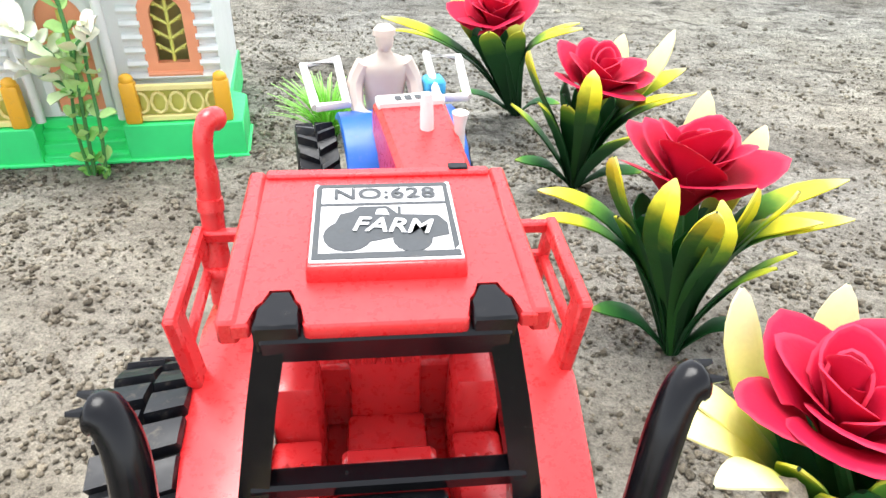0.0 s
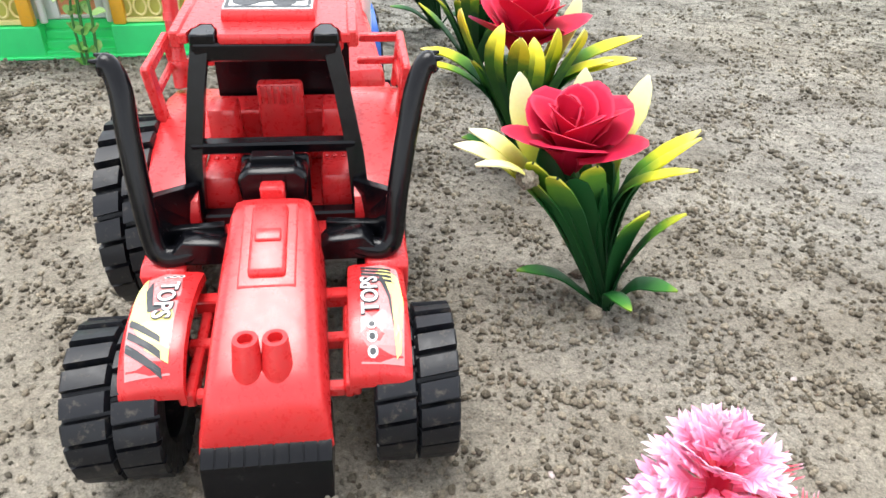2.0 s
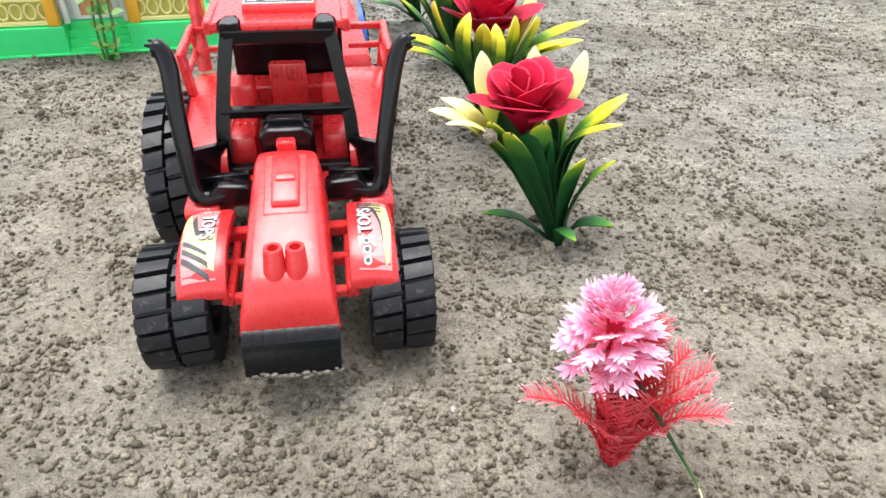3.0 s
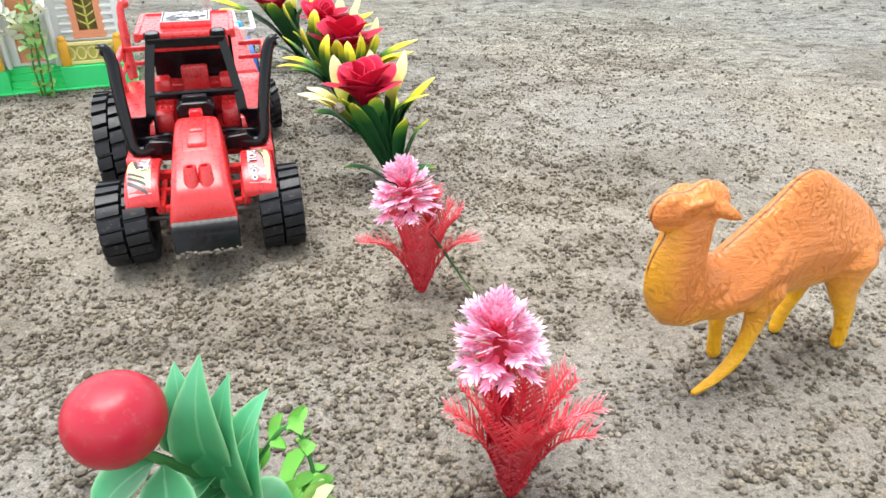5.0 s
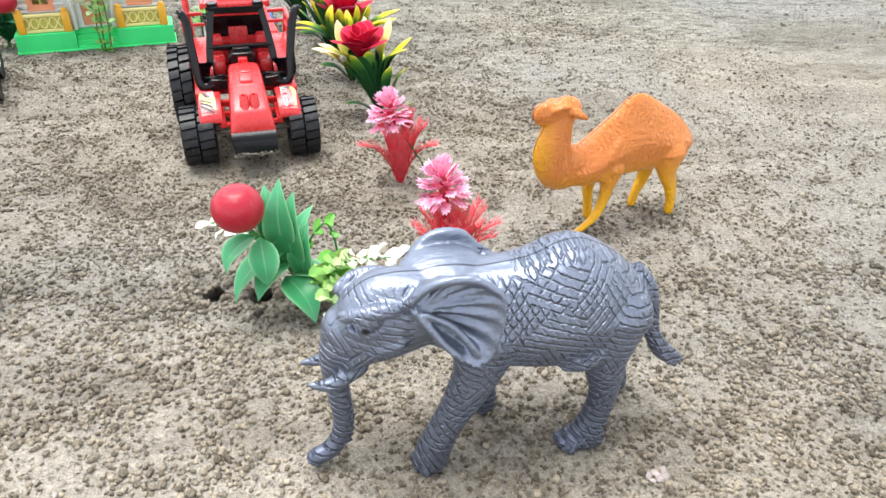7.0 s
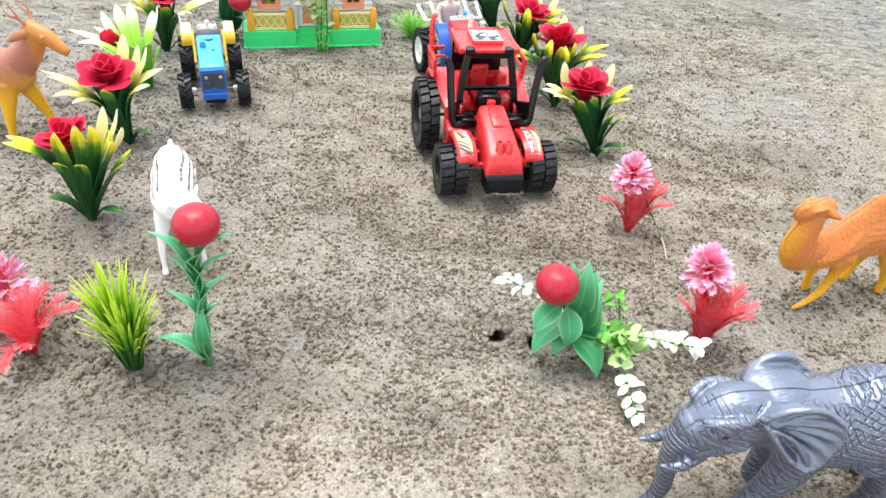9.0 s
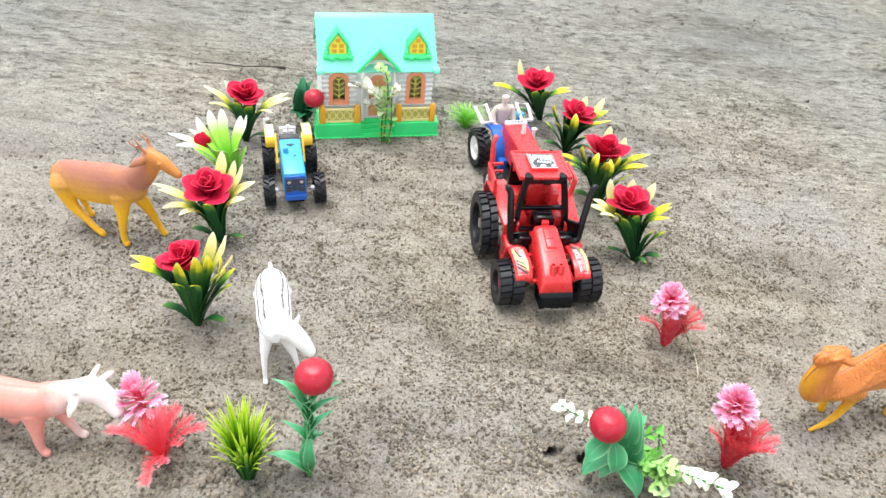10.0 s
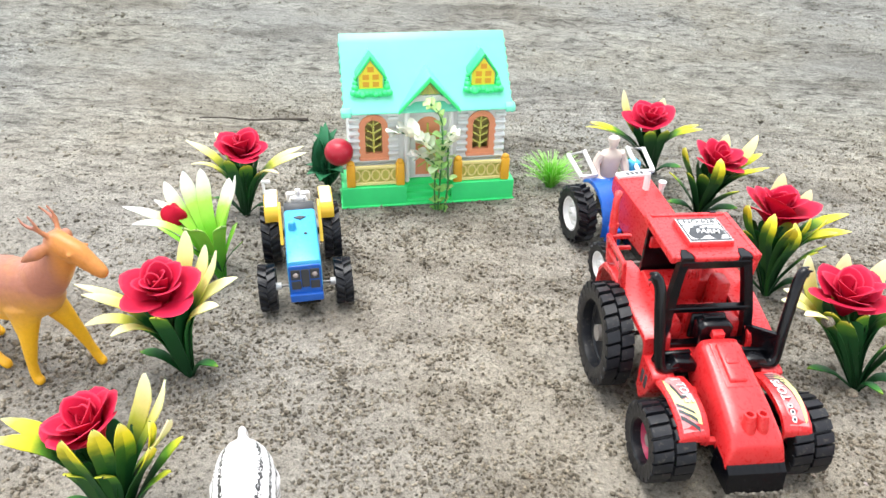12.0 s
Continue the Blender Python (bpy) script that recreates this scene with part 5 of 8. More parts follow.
def petal(R, h, W, curl, r0=1.5, nu=11, nv=8, thick=0.7, wave=0.3, seed=0):
    """One broad cupped foam petal that opens towards +x, with a slight point and its rim rolled outwards."""
    bm = bmesh.new()
    uv = bm.loops.layers.uv.new("UVMap")
    rnd = random.Random(seed)
    ph = rnd.uniform(0, 6)
    level = {}
    top, bot = [], []
    for j in range(nv):
        v = j / (nv - 1)
        ta, tb = [], []
        for i in range(nu):
            u = 2 * i / (nu - 1) - 1
            wide = math.sin(min(1.0, 0.22 + v * 0.9) * math.pi * 0.60)
            # the rim falls away to the sides and comes to a soft point in the middle
            reach = v * (1 - 0.34 * abs(u) ** 1.9 * v + 0.07 * max(0, 1 - 2.0 * abs(u)) * v)
            r = r0 + (R - r0) * (0.62 * reach ** 0.8 + 0.38 * reach ** 2.4) + curl * 0.5 * v ** 5
            th = radians(W) * u * wide
            z = h * reach ** 0.72 - curl * v ** 6 * (0.6 + 0.4 * abs(u)) + wave * v * v * math.sin(3.1 * u + ph)
            p = Vector((r * math.cos(th), r * math.sin(th), z))
            out = Vector((math.cos(th), math.sin(th), 0.25)).normalized() * thick / 2
            ta.append(bm.verts.new(p - out))
            tb.append(bm.verts.new(p + out))
            level[ta[-1]] = level[tb[-1]] = max(v, abs(u) ** 6 * 0.97)
        top.append(ta)
        bot.append(tb)
    for j in range(nv - 1):
        for i in range(nu - 1):
            bm.faces.new((top[j][i], top[j][i + 1], top[j + 1][i + 1], top[j + 1][i]))
            bm.faces.new((bot[j][i], bot[j + 1][i], bot[j + 1][i + 1], bot[j][i + 1]))
    rim = [(j, 0) for j in range(nv)] + [(nv - 1, i) for i in range(1, nu)] + [(j, nu - 1) for j in range(nv - 2, -1, -1)] + [(0, i) for i in range(nu - 2, 0, -1)]
    for (a, b), (c, d) in zip(rim, rim[1:] + rim[:1]):
        bm.faces.new((top[a][b], bot[a][b], bot[c][d], top[c][d]))
    for f in bm.faces:
        for lp in f.loops:
            lp[uv].uv = (0.5, level[lp.vert])
    return bm


LEAF = {  # radius and height as shares of the bloom's reach and height, widths in mm
    "flare": ([(0.05, 0), (0.14, 0.35), (0.27, 0.68), (0.52, 0.95), (0.84, 1.10), (1.14, 1.16)], [2.8, 5.2, 7.4, 8.8, 7.6, 1.5]),
    "droop": ([(0.05, 0), (0.15, 0.35), (0.30, 0.66), (0.58, 0.90), (0.90, 0.99), (1.16, 0.97)], [2.8, 5.0, 6.8, 7.6, 6.4, 1.5]),
    "erect": ([(0.05, 0), (0.14, 0.38), (0.26, 0.72), (0.50, 1.02), (0.70, 1.28), (0.82, 1.50)], [3.0, 6.0, 8.2, 10.0, 9.6, 3.5]),
    "front": ([(0.05, 0), (0.14, 0.30), (0.26, 0.58), (0.38, 0.80), (0.52, 1.00), (0.64, 1.08)], [3.6, 6.5, 8.6, 9.6, 9.0, 4.5]),
    "cover": ([(0.05, 0), (0.17, 0.35), (0.42, 0.74), (0.70, 1.08), (0.84, 1.28), (0.90, 1.40)], [3.0, 5.0, 6.6, 7.8, 7.6, 3.0]),
    "fold": ([(0.05, 0), (0.18, 0.38), (0.46, 0.78), (0.70, 1.06), (0.74, 1.28), (0.60, 1.44)], [3.0, 5.0, 6.8, 8.4, 8.4, 3.5]),
    "rise": ([(0.05, 0), (0.16, 0.38), (0.36, 0.72), (0.62, 0.98), (0.90, 1.20), (1.15, 1.34)], [2.8, 5.0, 7.4, 8.8, 7.8, 1.5]),
    "pale": ([(0.05, 0), (0.14, 0.35), (0.27, 0.70), (0.52, 0.99), (0.80, 1.12), (1.04, 1.13)], [2.8, 5.2, 8.0, 10.2, 9.4, 2.2]),
    "hug": ([(0.05, 0), (0.16, 0.35), (0.36, 0.72), (0.55, 1.06), (0.63, 1.28), (0.66, 1.46)], [3.2, 5.4, 7.2, 8.2, 7.6, 2.6]),
    "mid": ([(0.05, 0), (0.18, 0.26), (0.40, 0.54), (0.66, 0.79), (0.92, 0.94)], [3.0, 5.5, 8.2, 8.6, 1.2]),
    "low": ([(0.04, 0), (0.18, 0.12), (0.38, 0.26), (0.62, 0.30), (0.80, 0.28)], [2.4, 4.0, 6.5, 6.5, 0.8]),
    "inner": ([(0.03, 0), (0.09, 0.32), (0.18, 0.66), (0.34, 1.00)], [4.0, 7.0, 9.5, 9.0]),
}


def leaf_on(plant, kind, az, reach, H, lean, mat, sc=1.0, rnd=random):
    spec, widths = LEAF[kind]
    a = radians(az)
    pts = []
    tall = rnd.uniform(0.90, 1.06)
    for r, z in spec:
        z2 = z * H * tall
        k = min(1.0, z)
        pts.append((r * reach * sc * math.cos(a) + lean[0] * k, r * reach * sc * math.sin(a) + lean[1] * k, z2))
    bm = strap(pts, [w * (0.9 + 0.2 * rnd.random()) for w in widths], 1.0, 15, 0.22, 0, 0.55 if kind == "inner" else 1.0, rnd.uniform(-0.3, 0.3), (-math.sin(a), math.cos(a), 0))
    part("leaf", bm, mat, plant)


def rose(base, centre, leaves, label, seed, reach=34.0, size=0.92, tilt=(0, 0), pale=False):
    rnd = random.Random(seed)
    plant = thing("artificial_rose", pose(base[0], base[1], 0), label, "artificial flower", "red artificial roses")
    H = centre[2] * 1000 * 0.86
    lean = ((centre[0] - base[0]) * 1000, (centre[1] - base[1]) * 1000)
    bm = bmesh.new()
    tube(bm, curve([(0, 0, -1), (lean[0] * 0.3, lean[1] * 0.3, H * 0.4), (lean[0], lean[1], H)], 8), 1.5, 8)
    part("stem", bm, M_STEM, plant)
    for kind, az, *more in leaves:
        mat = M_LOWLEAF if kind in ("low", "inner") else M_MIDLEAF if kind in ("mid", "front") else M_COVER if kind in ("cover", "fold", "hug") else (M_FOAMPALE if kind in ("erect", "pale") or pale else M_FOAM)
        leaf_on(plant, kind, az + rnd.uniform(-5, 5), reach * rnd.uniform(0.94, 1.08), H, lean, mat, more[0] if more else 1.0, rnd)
    # the bloom: a rolled heart with three rounds of petals
    bm = bmesh.new()
    n = 30
    rows = []
    for k in range(n):
        t = k / n * 1.7 * 2 * math.pi
        r = 0.8 + 2.6 * k / n
        top = 19.5 - 1.6 * k / n
        rows.append([(r * 0.6 * math.cos(t), r * 0.6 * math.sin(t), 2), (r * math.cos(t), r * math.sin(t), 12), (r * 0.85 * math.cos(t), r * 0.85 * math.sin(t), top), ((r * 0.85 + 0.5) * math.cos(t), (r * 0.85 + 0.5) * math.sin(t), top), ((r + 0.5) * math.cos(t), (r + 0.5) * math.sin(t), 12), ((r * 0.6 + 0.5) * math.cos(t), (r * 0.6 + 0.5) * math.sin(t), 2)])
    loft(bm, rows)
    bmesh.ops.scale(bm, vec=(size,) * 3, verts=bm.verts)
    bloom = part("bloom", bm, M_ROSE, plant, "crimson foam rose bloom")
    bloom.location = (lean[0] / 1000, lean[1] / 1000, H / 1000 - 0.0035)
    bloom.rotation_euler = (Matrix.Rotation(radians(tilt[0]), 4, "X") @ Matrix.Rotation(radians(tilt[1]), 4, "Y") @ Matrix.Rotation(rnd.uniform(0, 6.28), 4, "Z")).to_euler()
    for count, R, h, W, curl, z0 in ((5, 20.2, 17.5, 62, 1.5, 0), (4, 14.8, 21.0, 70, 0.8, 0.4), (3, 9.2, 23.5, 88, 0.3, 0.8), (2, 4.6, 23.0, 120, 0.1, 1.0)):
        turn = rnd.uniform(0, 360)
        for k in range(count):
            bm = petal(R * rnd.uniform(0.93, 1.06) * size, h * size * rnd.uniform(0.92, 1.06), W, curl * rnd.uniform(0.7, 1.5), seed=seed * 31 + k + int(R))
            ob = part("petal", bm, M_ROSE, bloom)
            ob.location = (0, 0, z0 / 1000)
            ob.rotation_euler = (radians(rnd.uniform(-7, 7)), radians(rnd.uniform(-12, 5)), radians(turn + 360 * k / count + rnd.uniform(-10, 10)))
    return plant


inner = [("inner", 30), ("inner", 150), ("inner", 270), ("inner", 210), ("inner", 330), ("inner", 90)]
common = inner + [("low", 185, 0.9), ("low", -15, 0.9)]
rose((0.1480, 0.1462), (0.1315, 0.1580, 0.0525), common + [("erect", 42), ("erect", 84, 0.85), ("erect", 128), ("pale", 166, 0.9), ("pale", 188, 1.02), ("pale", 210, 0.92), ("rise", 8, 1.0), ("rise", -6, 0.9), ("flare", -20, 0.95), ("mid", -26, 1.1), ("mid", -44, 0.9), ("front", -105, 0.8), ("front", -62, 0.6), ("mid", 60), ("low", -60, 0.8), ("front", -140, 0.8)], "crimson foam rose with yellow-tipped leaves stuck in the soil", 1, size=0.98, tilt=(-3, -3))
rose((0.1215, 0.2305), (0.1160, 0.2420, 0.0530), common + [("erect", 70, 0.9), ("erect", 30, 0.9), ("mid", -30, 1.1), ("front", -60, 0.8), ("cover", -50, 1.05), ("fold", -76), ("cover", -92, 1.1), ("fold", -112), ("hug", -58, 1.05), ("cover", -148, 0.92), ("front", -85), ("front", -150), ("flare", 5, 1.15), ("flare", -8, 1.1), ("flare", -20), ("droop", 190, 1.15), ("droop", 170), ("mid", -45)], "crimson foam rose, yellow leaf tips folded over its front", 2, size=1.10, tilt=(-6, 4))
rose((0.0960, 0.3300), (0.0955, 0.3230, 0.0510), common + [("erect", 60), ("flare", 20, 1.1), ("flare", 0, 1.1), ("fold", -100, 1.0), ("front", -150), ("mid", -60), ("mid", 175), ("front", -120, 0.8), ("flare", -25, 0.9), ("erect", 15, 1.1), ("cover", -160, 0.9)], "crimson foam rose with one yellow leaf across its bloom", 3, tilt=(6, 14))
rose((0.0700, 0.4000), (0.0565, 0.3820, 0.0550), common + [("erect", 150), ("flare", 195, 1.25), ("droop", 175, 1.2), ("flare", -20, 1.1), ("flare", -5), ("front", -60), ("erect", 60), ("front", -100)], "crimson foam rose leaning, with long yellow-green leaves", 4, tilt=(14, -6))
rose((-0.2068, 0.0090), (-0.2110, 0.0200, 0.0560), common + [("erect", 60, 0.9), ("front", -100, 0.9), ("cover", -28, 1.1), ("erect", -8, 1.15), ("front", -60), ("flare", 178, 1.05), ("flare", 195), ("mid", 10, 1.0), ("mid", -20, 1.1), ("erect", 30), ("hug", -84, 0.95), ("hug", -58, 1.0), ("hug", -34), ("hug", -8, 1.1)], "crimson foam rose half hidden by yellow-tipped leaves", 5, size=0.86, tilt=(4, -16))
rose((-0.2180, 0.1060), (-0.2280, 0.1150, 0.0540), common + [("erect", 50), ("erect", 70, 0.9), ("flare", 185, 1.15), ("flare", 200), ("droop", 222), ("flare", 15, 1.0), ("flare", -10, 0.9), ("erect", 30, 1.0), ("front", -70), ("droop", -120, 0.8)], "open crimson foam rose with pale yellow leaf tips", 6, tilt=(14, 2), pale=True)
rose((-0.2470, 0.2770), (-0.2460, 0.2810, 0.0530), common + [("flare", 165, 1.1), ("flare", 15, 1.15), ("flare", 28, 1.1), ("front", -100, 0.8), ("droop", 200, 0.9), ("flare", 140, 0.8), ("droop", -20, 0.9), ("front", -60, 0.7)], "crimson foam rose on a dark green bunch of leaves", 7, tilt=(10, 8), pale=True)

# white lily-like plant with a small red bud
lily = thing("artificial_lily", pose(-0.2350, 0.1970, 0), "white and lime green artificial lily with a small red bud", "artificial flower")
rnd = random.Random(12)
for kind, az, sc in (("erect", 135, 1.0), ("erect", 108, 0.8), ("erect", 62, 0.95), ("erect", 160, 1.15), ("flare", 185, 1.45), ("droop", 200, 1.2), ("erect", 20, 0.9), ("front", -40, 1.2), ("front", -80, 1.0), ("front", -110, 0.9), ("mid", -150, 1.0), ("flare", 170, 1.0), ("mid", 10, 0.7)):
    leaf_on(lily, kind, az, 31, 43, (-9, 8), M_LIME if kind in ("front", "mid") else M_LILY, sc, rnd)
for k in range(5):
    a = radians(70 * k)
    part("grass_blade", strap([(0, 0, 0), (6 * math.cos(a), 6 * math.sin(a), 16), (18 * math.cos(a), 18 * math.sin(a), 30)], [2.4, 2.4, 0.5], 0.6), M_LOWLEAF, lily)
bm = bmesh.new()
tube(bm, curve([(0, 0, 0), (-15, 5, 20), (-30, 10, 33)], 8), 0.9, 6)
part("bud_stem", bm, M_STEM, lily)
bm = bmesh.new()
ball(bm, (-31, 10.5, 37.5), 8.0, (1, 0.95, 1.1), 3)
for v in bm.verts:
    swirl = 0.9 * math.sin(3 * math.atan2(v.co.y - 10.5, v.co.x + 31) + 0.35 * v.co.z)
    v.co += (v.co - Vector((-31, 10.5, 37.5))).normalized() * swirl
part("bud", bm, M_ROSE, lily, "small crimson bud")


# feathery red and pink plastic plants
def frond(length, width, n=26, bend=0.9, seed=0):
    """A feathered frond that rises and arches towards +x, with a row of narrow teeth on each side."""
    bm = bmesh.new()
    uv = bm.loops.layers.uv.new("UVMap")
    rnd2 = random.Random(seed)
    line = curve([(1.5, 0, 0), (length * (0.12 + 0.10 * bend), 0, length * (0.40 - 0.06 * bend)), (length * (0.20 + 0.30 * bend), 0, length * (0.78 - 0.20 * bend)), (length * (0.30 + 0.55 * bend), 0, length * (1.04 - 0.46 * bend))], n)

    def face(ps, vs):
        f = bm.faces.new([bm.verts.new(p) for p in ps])
        for lp, v in zip(f.loops, vs):
            lp[uv].uv = (0.5, v)
    for i in range(n - 1):
        a, b = line[i], line[i + 1]
        t = i / (n - 1)
        w = 0.9 * (1 - 0.65 * t)
        d = (b - a).normalized()
        up = Vector((-d.z, 0, d.x))
        face([a + Vector((0, -w, 0)), a + Vector((0, w, 0)), b + Vector((0, w * 0.95, 0)), b + Vector((0, -w * 0.95, 0))], [t * 0.5] * 4)
        face([a + up * w * 0.7, a - up * w * 0.7, b - up * w * 0.66, b + up * w * 0.66], [t * 0.5] * 4)
        wl = width * (0.45 + 0.75 * math.sin(math.pi * min(1, 0.25 + 0.72 * t))) * rnd2.uniform(0.8, 1.15)
        for s in (-1, 1):
            tip = a + d * wl * 1.0 + Vector((0, s * wl * 0.85, 0)) + up * wl * rnd2.uniform(0.15, 0.65)
            g = (b - a) * 0.40
            mid = (a + tip) / 2 + up * 0.3
            face([a - g, a + g, mid + g * 0.7, mid - g * 0.7], [t * 0.5, t * 0.5, 0.3 + 0.4 * t, 0.3 + 0.4 * t])
            face([mid - g * 0.7, mid + g * 0.7, tip + d * 0.2, tip - d * 0.2], [0.3 + 0.4 * t, 0.3 + 0.4 * t, 0.6 + 0.4 * t, 0.6 + 0.4 * t])
    return bm


def sprigs(R, tiers, per, seed):
    """A head of lobed leaflets in tiers round a red core; UV runs from core to tip."""
    bm = bmesh.new()
    uv = bm.loops.layers.uv.new("UVMap")
    rnd2 = random.Random(seed)

    def lobe(a, b, w0, w1, v0, v1, side, up):
        """A narrow leaf from a to b, keeled along its middle."""
        m = a.lerp(b, 0.55)
        keel = up * w1 * 0.35
        for s in (-1, 1):
            f = bm.faces.new([bm.verts.new(p) for p in (a + keel, a + side * s * w0, m + side * s * w1, b, m + keel)])
            for lp, v in zip(f.loops, (v0, v0, (v0 + v1) / 2, v1, (v0 + v1) / 2)):
                lp[uv].uv = (0.5, v)
    for k in range(tiers):
        f = k / (tiers - 1)
        el = radians(-16 + 98 * f ** 1.2)
        m = max(4, round(per * math.cos(el * 0.82)))
        for j in range(m):
            az = 2 * math.pi * (j + 0.5 * (k % 2)) / m + rnd2.uniform(-0.16, 0.16)
            e2 = el + rnd2.uniform(-0.2, 0.2)
            d = Vector((math.cos(az) * math.cos(e2), math.sin(az) * math.cos(e2), math.sin(e2)))
            side = Vector((-math.sin(az), math.cos(az), 0))
            side = (Matrix.Rotation(rnd2.uniform(-0.5, 0.5), 3, d) @ side).normalized()
            up = side.cross(d) * -1
            L = R * rnd2.uniform(0.9, 1.08) * (1.02 - 0.14 * f)
            o = Vector((0, 0, R * (0.46 * f - 0.34)))
            root, fork, tip = o + d * R * 0.12, o + d * L * 0.58, o + d * L - Vector((0, 0, 1.0))
            white = rnd2.uniform(0.84, 1.0) if rnd2.random() < 0.8 else 0.62
            lobe(root, fork + d * 1.0, 0.5, 1.1, 0.0, white * 0.42, side, up)
            lobe(fork, tip, 0.7, 1.05, white * 0.40, white, side, up)
            for q, ang, ln in ((0.46, 0.75, 0.36), (0.62, 0.62, 0.36), (0.62, 1.1, 0.24), (0.80, 0.6, 0.24)):
                c = o + d * L * q
                for s in (-1, 1):
                    way = (d * math.cos(ang) + side * s * math.sin(ang)).normalized()
                    lobe(c, c + way * R * ln * rnd2.uniform(0.85, 1.15), 0.5, 0.82, white * (0.34 + 0.3 * (q > 0.7)), white * (0.75 if q < 0.5 else 1.0), way.cross(up).normalized(), up)
    return bm


def feather_plant(base, head, label, seed, fronds, R=14.8):
    plant = thing("feathery_plant", pose(base[0], base[1], 0), label, "artificial plant", "feathery pink plastic plants")
    rnd2 = random.Random(seed)
    top = Vector(((head[0] - base[0]) * 1000, (head[1] - base[1]) * 1000, head[2] * 1000))
    bm = bmesh.new()
    tube(bm, curve([(0, 0, -1), top * 0.35 + Vector((0, 0, 2)), top + Vector((0, 0, 4))], 8), [1.6, 1.6, 1.7, 1.8, 2.0, 2.2, 2.4, 2.2], 10)
    part("core", bm, M_FRUIT, plant, "red core")
    d = top.normalized()
    bm = sprigs(R, 7, 9, seed)
    hd = part("flower_head", bm, M_SPRIG, plant, "round head of pink sprigs with white tips", 0)
    hd.location = top / 1000
    hd.rotation_euler = Vector((0, 0, 1)).rotation_difference(Vector((d.x * 0.7, d.y * 0.7, d.z)).normalized()).to_euler()
    for k, (az, ln, bend) in enumerate(fronds):
        ob = part("frond", frond(ln, 5.6, 26, bend, seed * 7 + k), M_FROND, plant, "", 0)
        ob.rotation_euler = (0, 0, radians(az))
        ob.location = (0, 0, 0.0005)
    return plant


def upright(n, seed, spread_b=0.22):
    r2 = random.Random(seed)
    return [(360 * k / n + r2.uniform(-14, 14), r2.uniform(36, 44), spread_b * r2.uniform(0.2, 1.5)) for k in range(n)]


feather_plant((0.1560, 0.0430), (0.1500, 0.0480, 0.0460), "feathery red plastic plant with a pink and white head", 3, upright(14, 1, 0.16) + [(182, 36, 0.75), (-12, 36, 0.65), (205, 30, 0.40), (240, 28, 0.35), (-50, 28, 0.3)])
feather_plant((0.1780, -0.0665), (0.1740, -0.0520, 0.0480), "feathery red plastic plant with a pink head, beside the camel", 4, upright(16, 2, 0.16) + [(172, 38, 0.42), (196, 36, 0.35), (-5, 42, 0.45), (-22, 38, 0.5), (-70, 30, 0.2), (-110, 30, 0.2)])
feather_plant((-0.1890, -0.1090), (-0.2090, -0.0860, 0.0300), "feathery plastic plant leaning over, its pink head sideways", 5, [(25, 40, 0.5), (60, 38, 0.35), (180, 38, 0.9), (165, 34, 0.75), (-85, 30, 1.15), (10, 42, 0.7), (90, 36, 0.2), (140, 32, 0.4), (45, 36, 0.1), (75, 34, 0.3), (110, 34, 0.15), (-60, 26, 0.7), (-20, 34, 0.5)], 17.0)
bm = strap([(0, -6, 38), (5, -6, 30), (12, -6.5, 18.5), (18, -8, 9), (22, -9, 2.6)], [1.8, 3.0, 2.4, 1.3, 0.7], 0.5)
gb = part("bent_grass", bm, M_LOWLEAF, None)
gb.location = (0.1560, 0.0430, 0)
tagged(gb, "single dark green plastic blade bent down to the soil", "artificial leaf")
bm = bmesh.new()
tube(bm, curve([(21.6, -8.6, 3.2), (22.6, -16, 1.6), (22, -24, 1.0), (21, -31, 0.5)], 8), 0.32, 5)
part("dry_end", bm, M_STRAW, gb, "thin pale dry end")


# fruit plants with broad green leaves
def broad_leaf(length, width, droop, seed=0, cup=0.3):
    bm = bmesh.new()
    uv = bm.loops.layers.uv.new("UVMap")
    n, m = 9, 5
    grid = []
    for i in range(n):
        t = i / (n - 1)
        w = width * 0.5 * (math.sin(math.pi * t ** 0.72) ** 0.9 if 0 < t < 1 else 0.0) + 0.25 * (1 - t)
        x = length * t * (1 - 0.12 * droop * t)
        z = length * (0.28 * math.sin(math.pi * 0.8 * t) - droop * t * t * 0.55)
        grid.append([bm.verts.new((x, w * s, z + cup * abs(w * s) + 0.25 * math.sin(9 * t + seed) * abs(s))) for s in (-1, -0.5, 0, 0.5, 1)])
    low = [[bm.verts.new(v.co - Vector((0, 0, 0.35))) for v in r] for r in grid]
    for g, flip in ((grid, False), (low, True)):
        for i in range(n - 1):
            for j in range(m - 1):
                q = (g[i][j], g[i][j + 1], g[i + 1][j + 1], g[i + 1][j])
                f = bm.faces.new(q[::-1] if flip else q)
                rows = ((j, i), (j + 1, i), (j + 1, i + 1), (j, i + 1))
                for lp, (u, r) in zip(f.loops, rows[::-1] if flip else rows):
                    lp[uv].uv = (u / (m - 1), r / (n - 1))
    for j in (0, m - 1):
        for i in range(n - 1):
            bm.faces.new((grid[i][j], low[i][j], low[i + 1][j], grid[i + 1][j]))
    return bm


def put_leaf(plant, at, az, el, length, width, droop, mat, seed=0, name="leaf", roll=0.0):
    ob = part(name, broad_leaf(length, width, droop, seed), mat, plant, "", 60)
    ob.location = Vector(at) / 1000
    ob.rotation_euler = (Matrix.Rotation(radians(az), 4, "Z") @ Matrix.Rotation(radians(-el), 4, "Y") @ Matrix.Rotation(radians(roll), 4, "X")).to_euler()


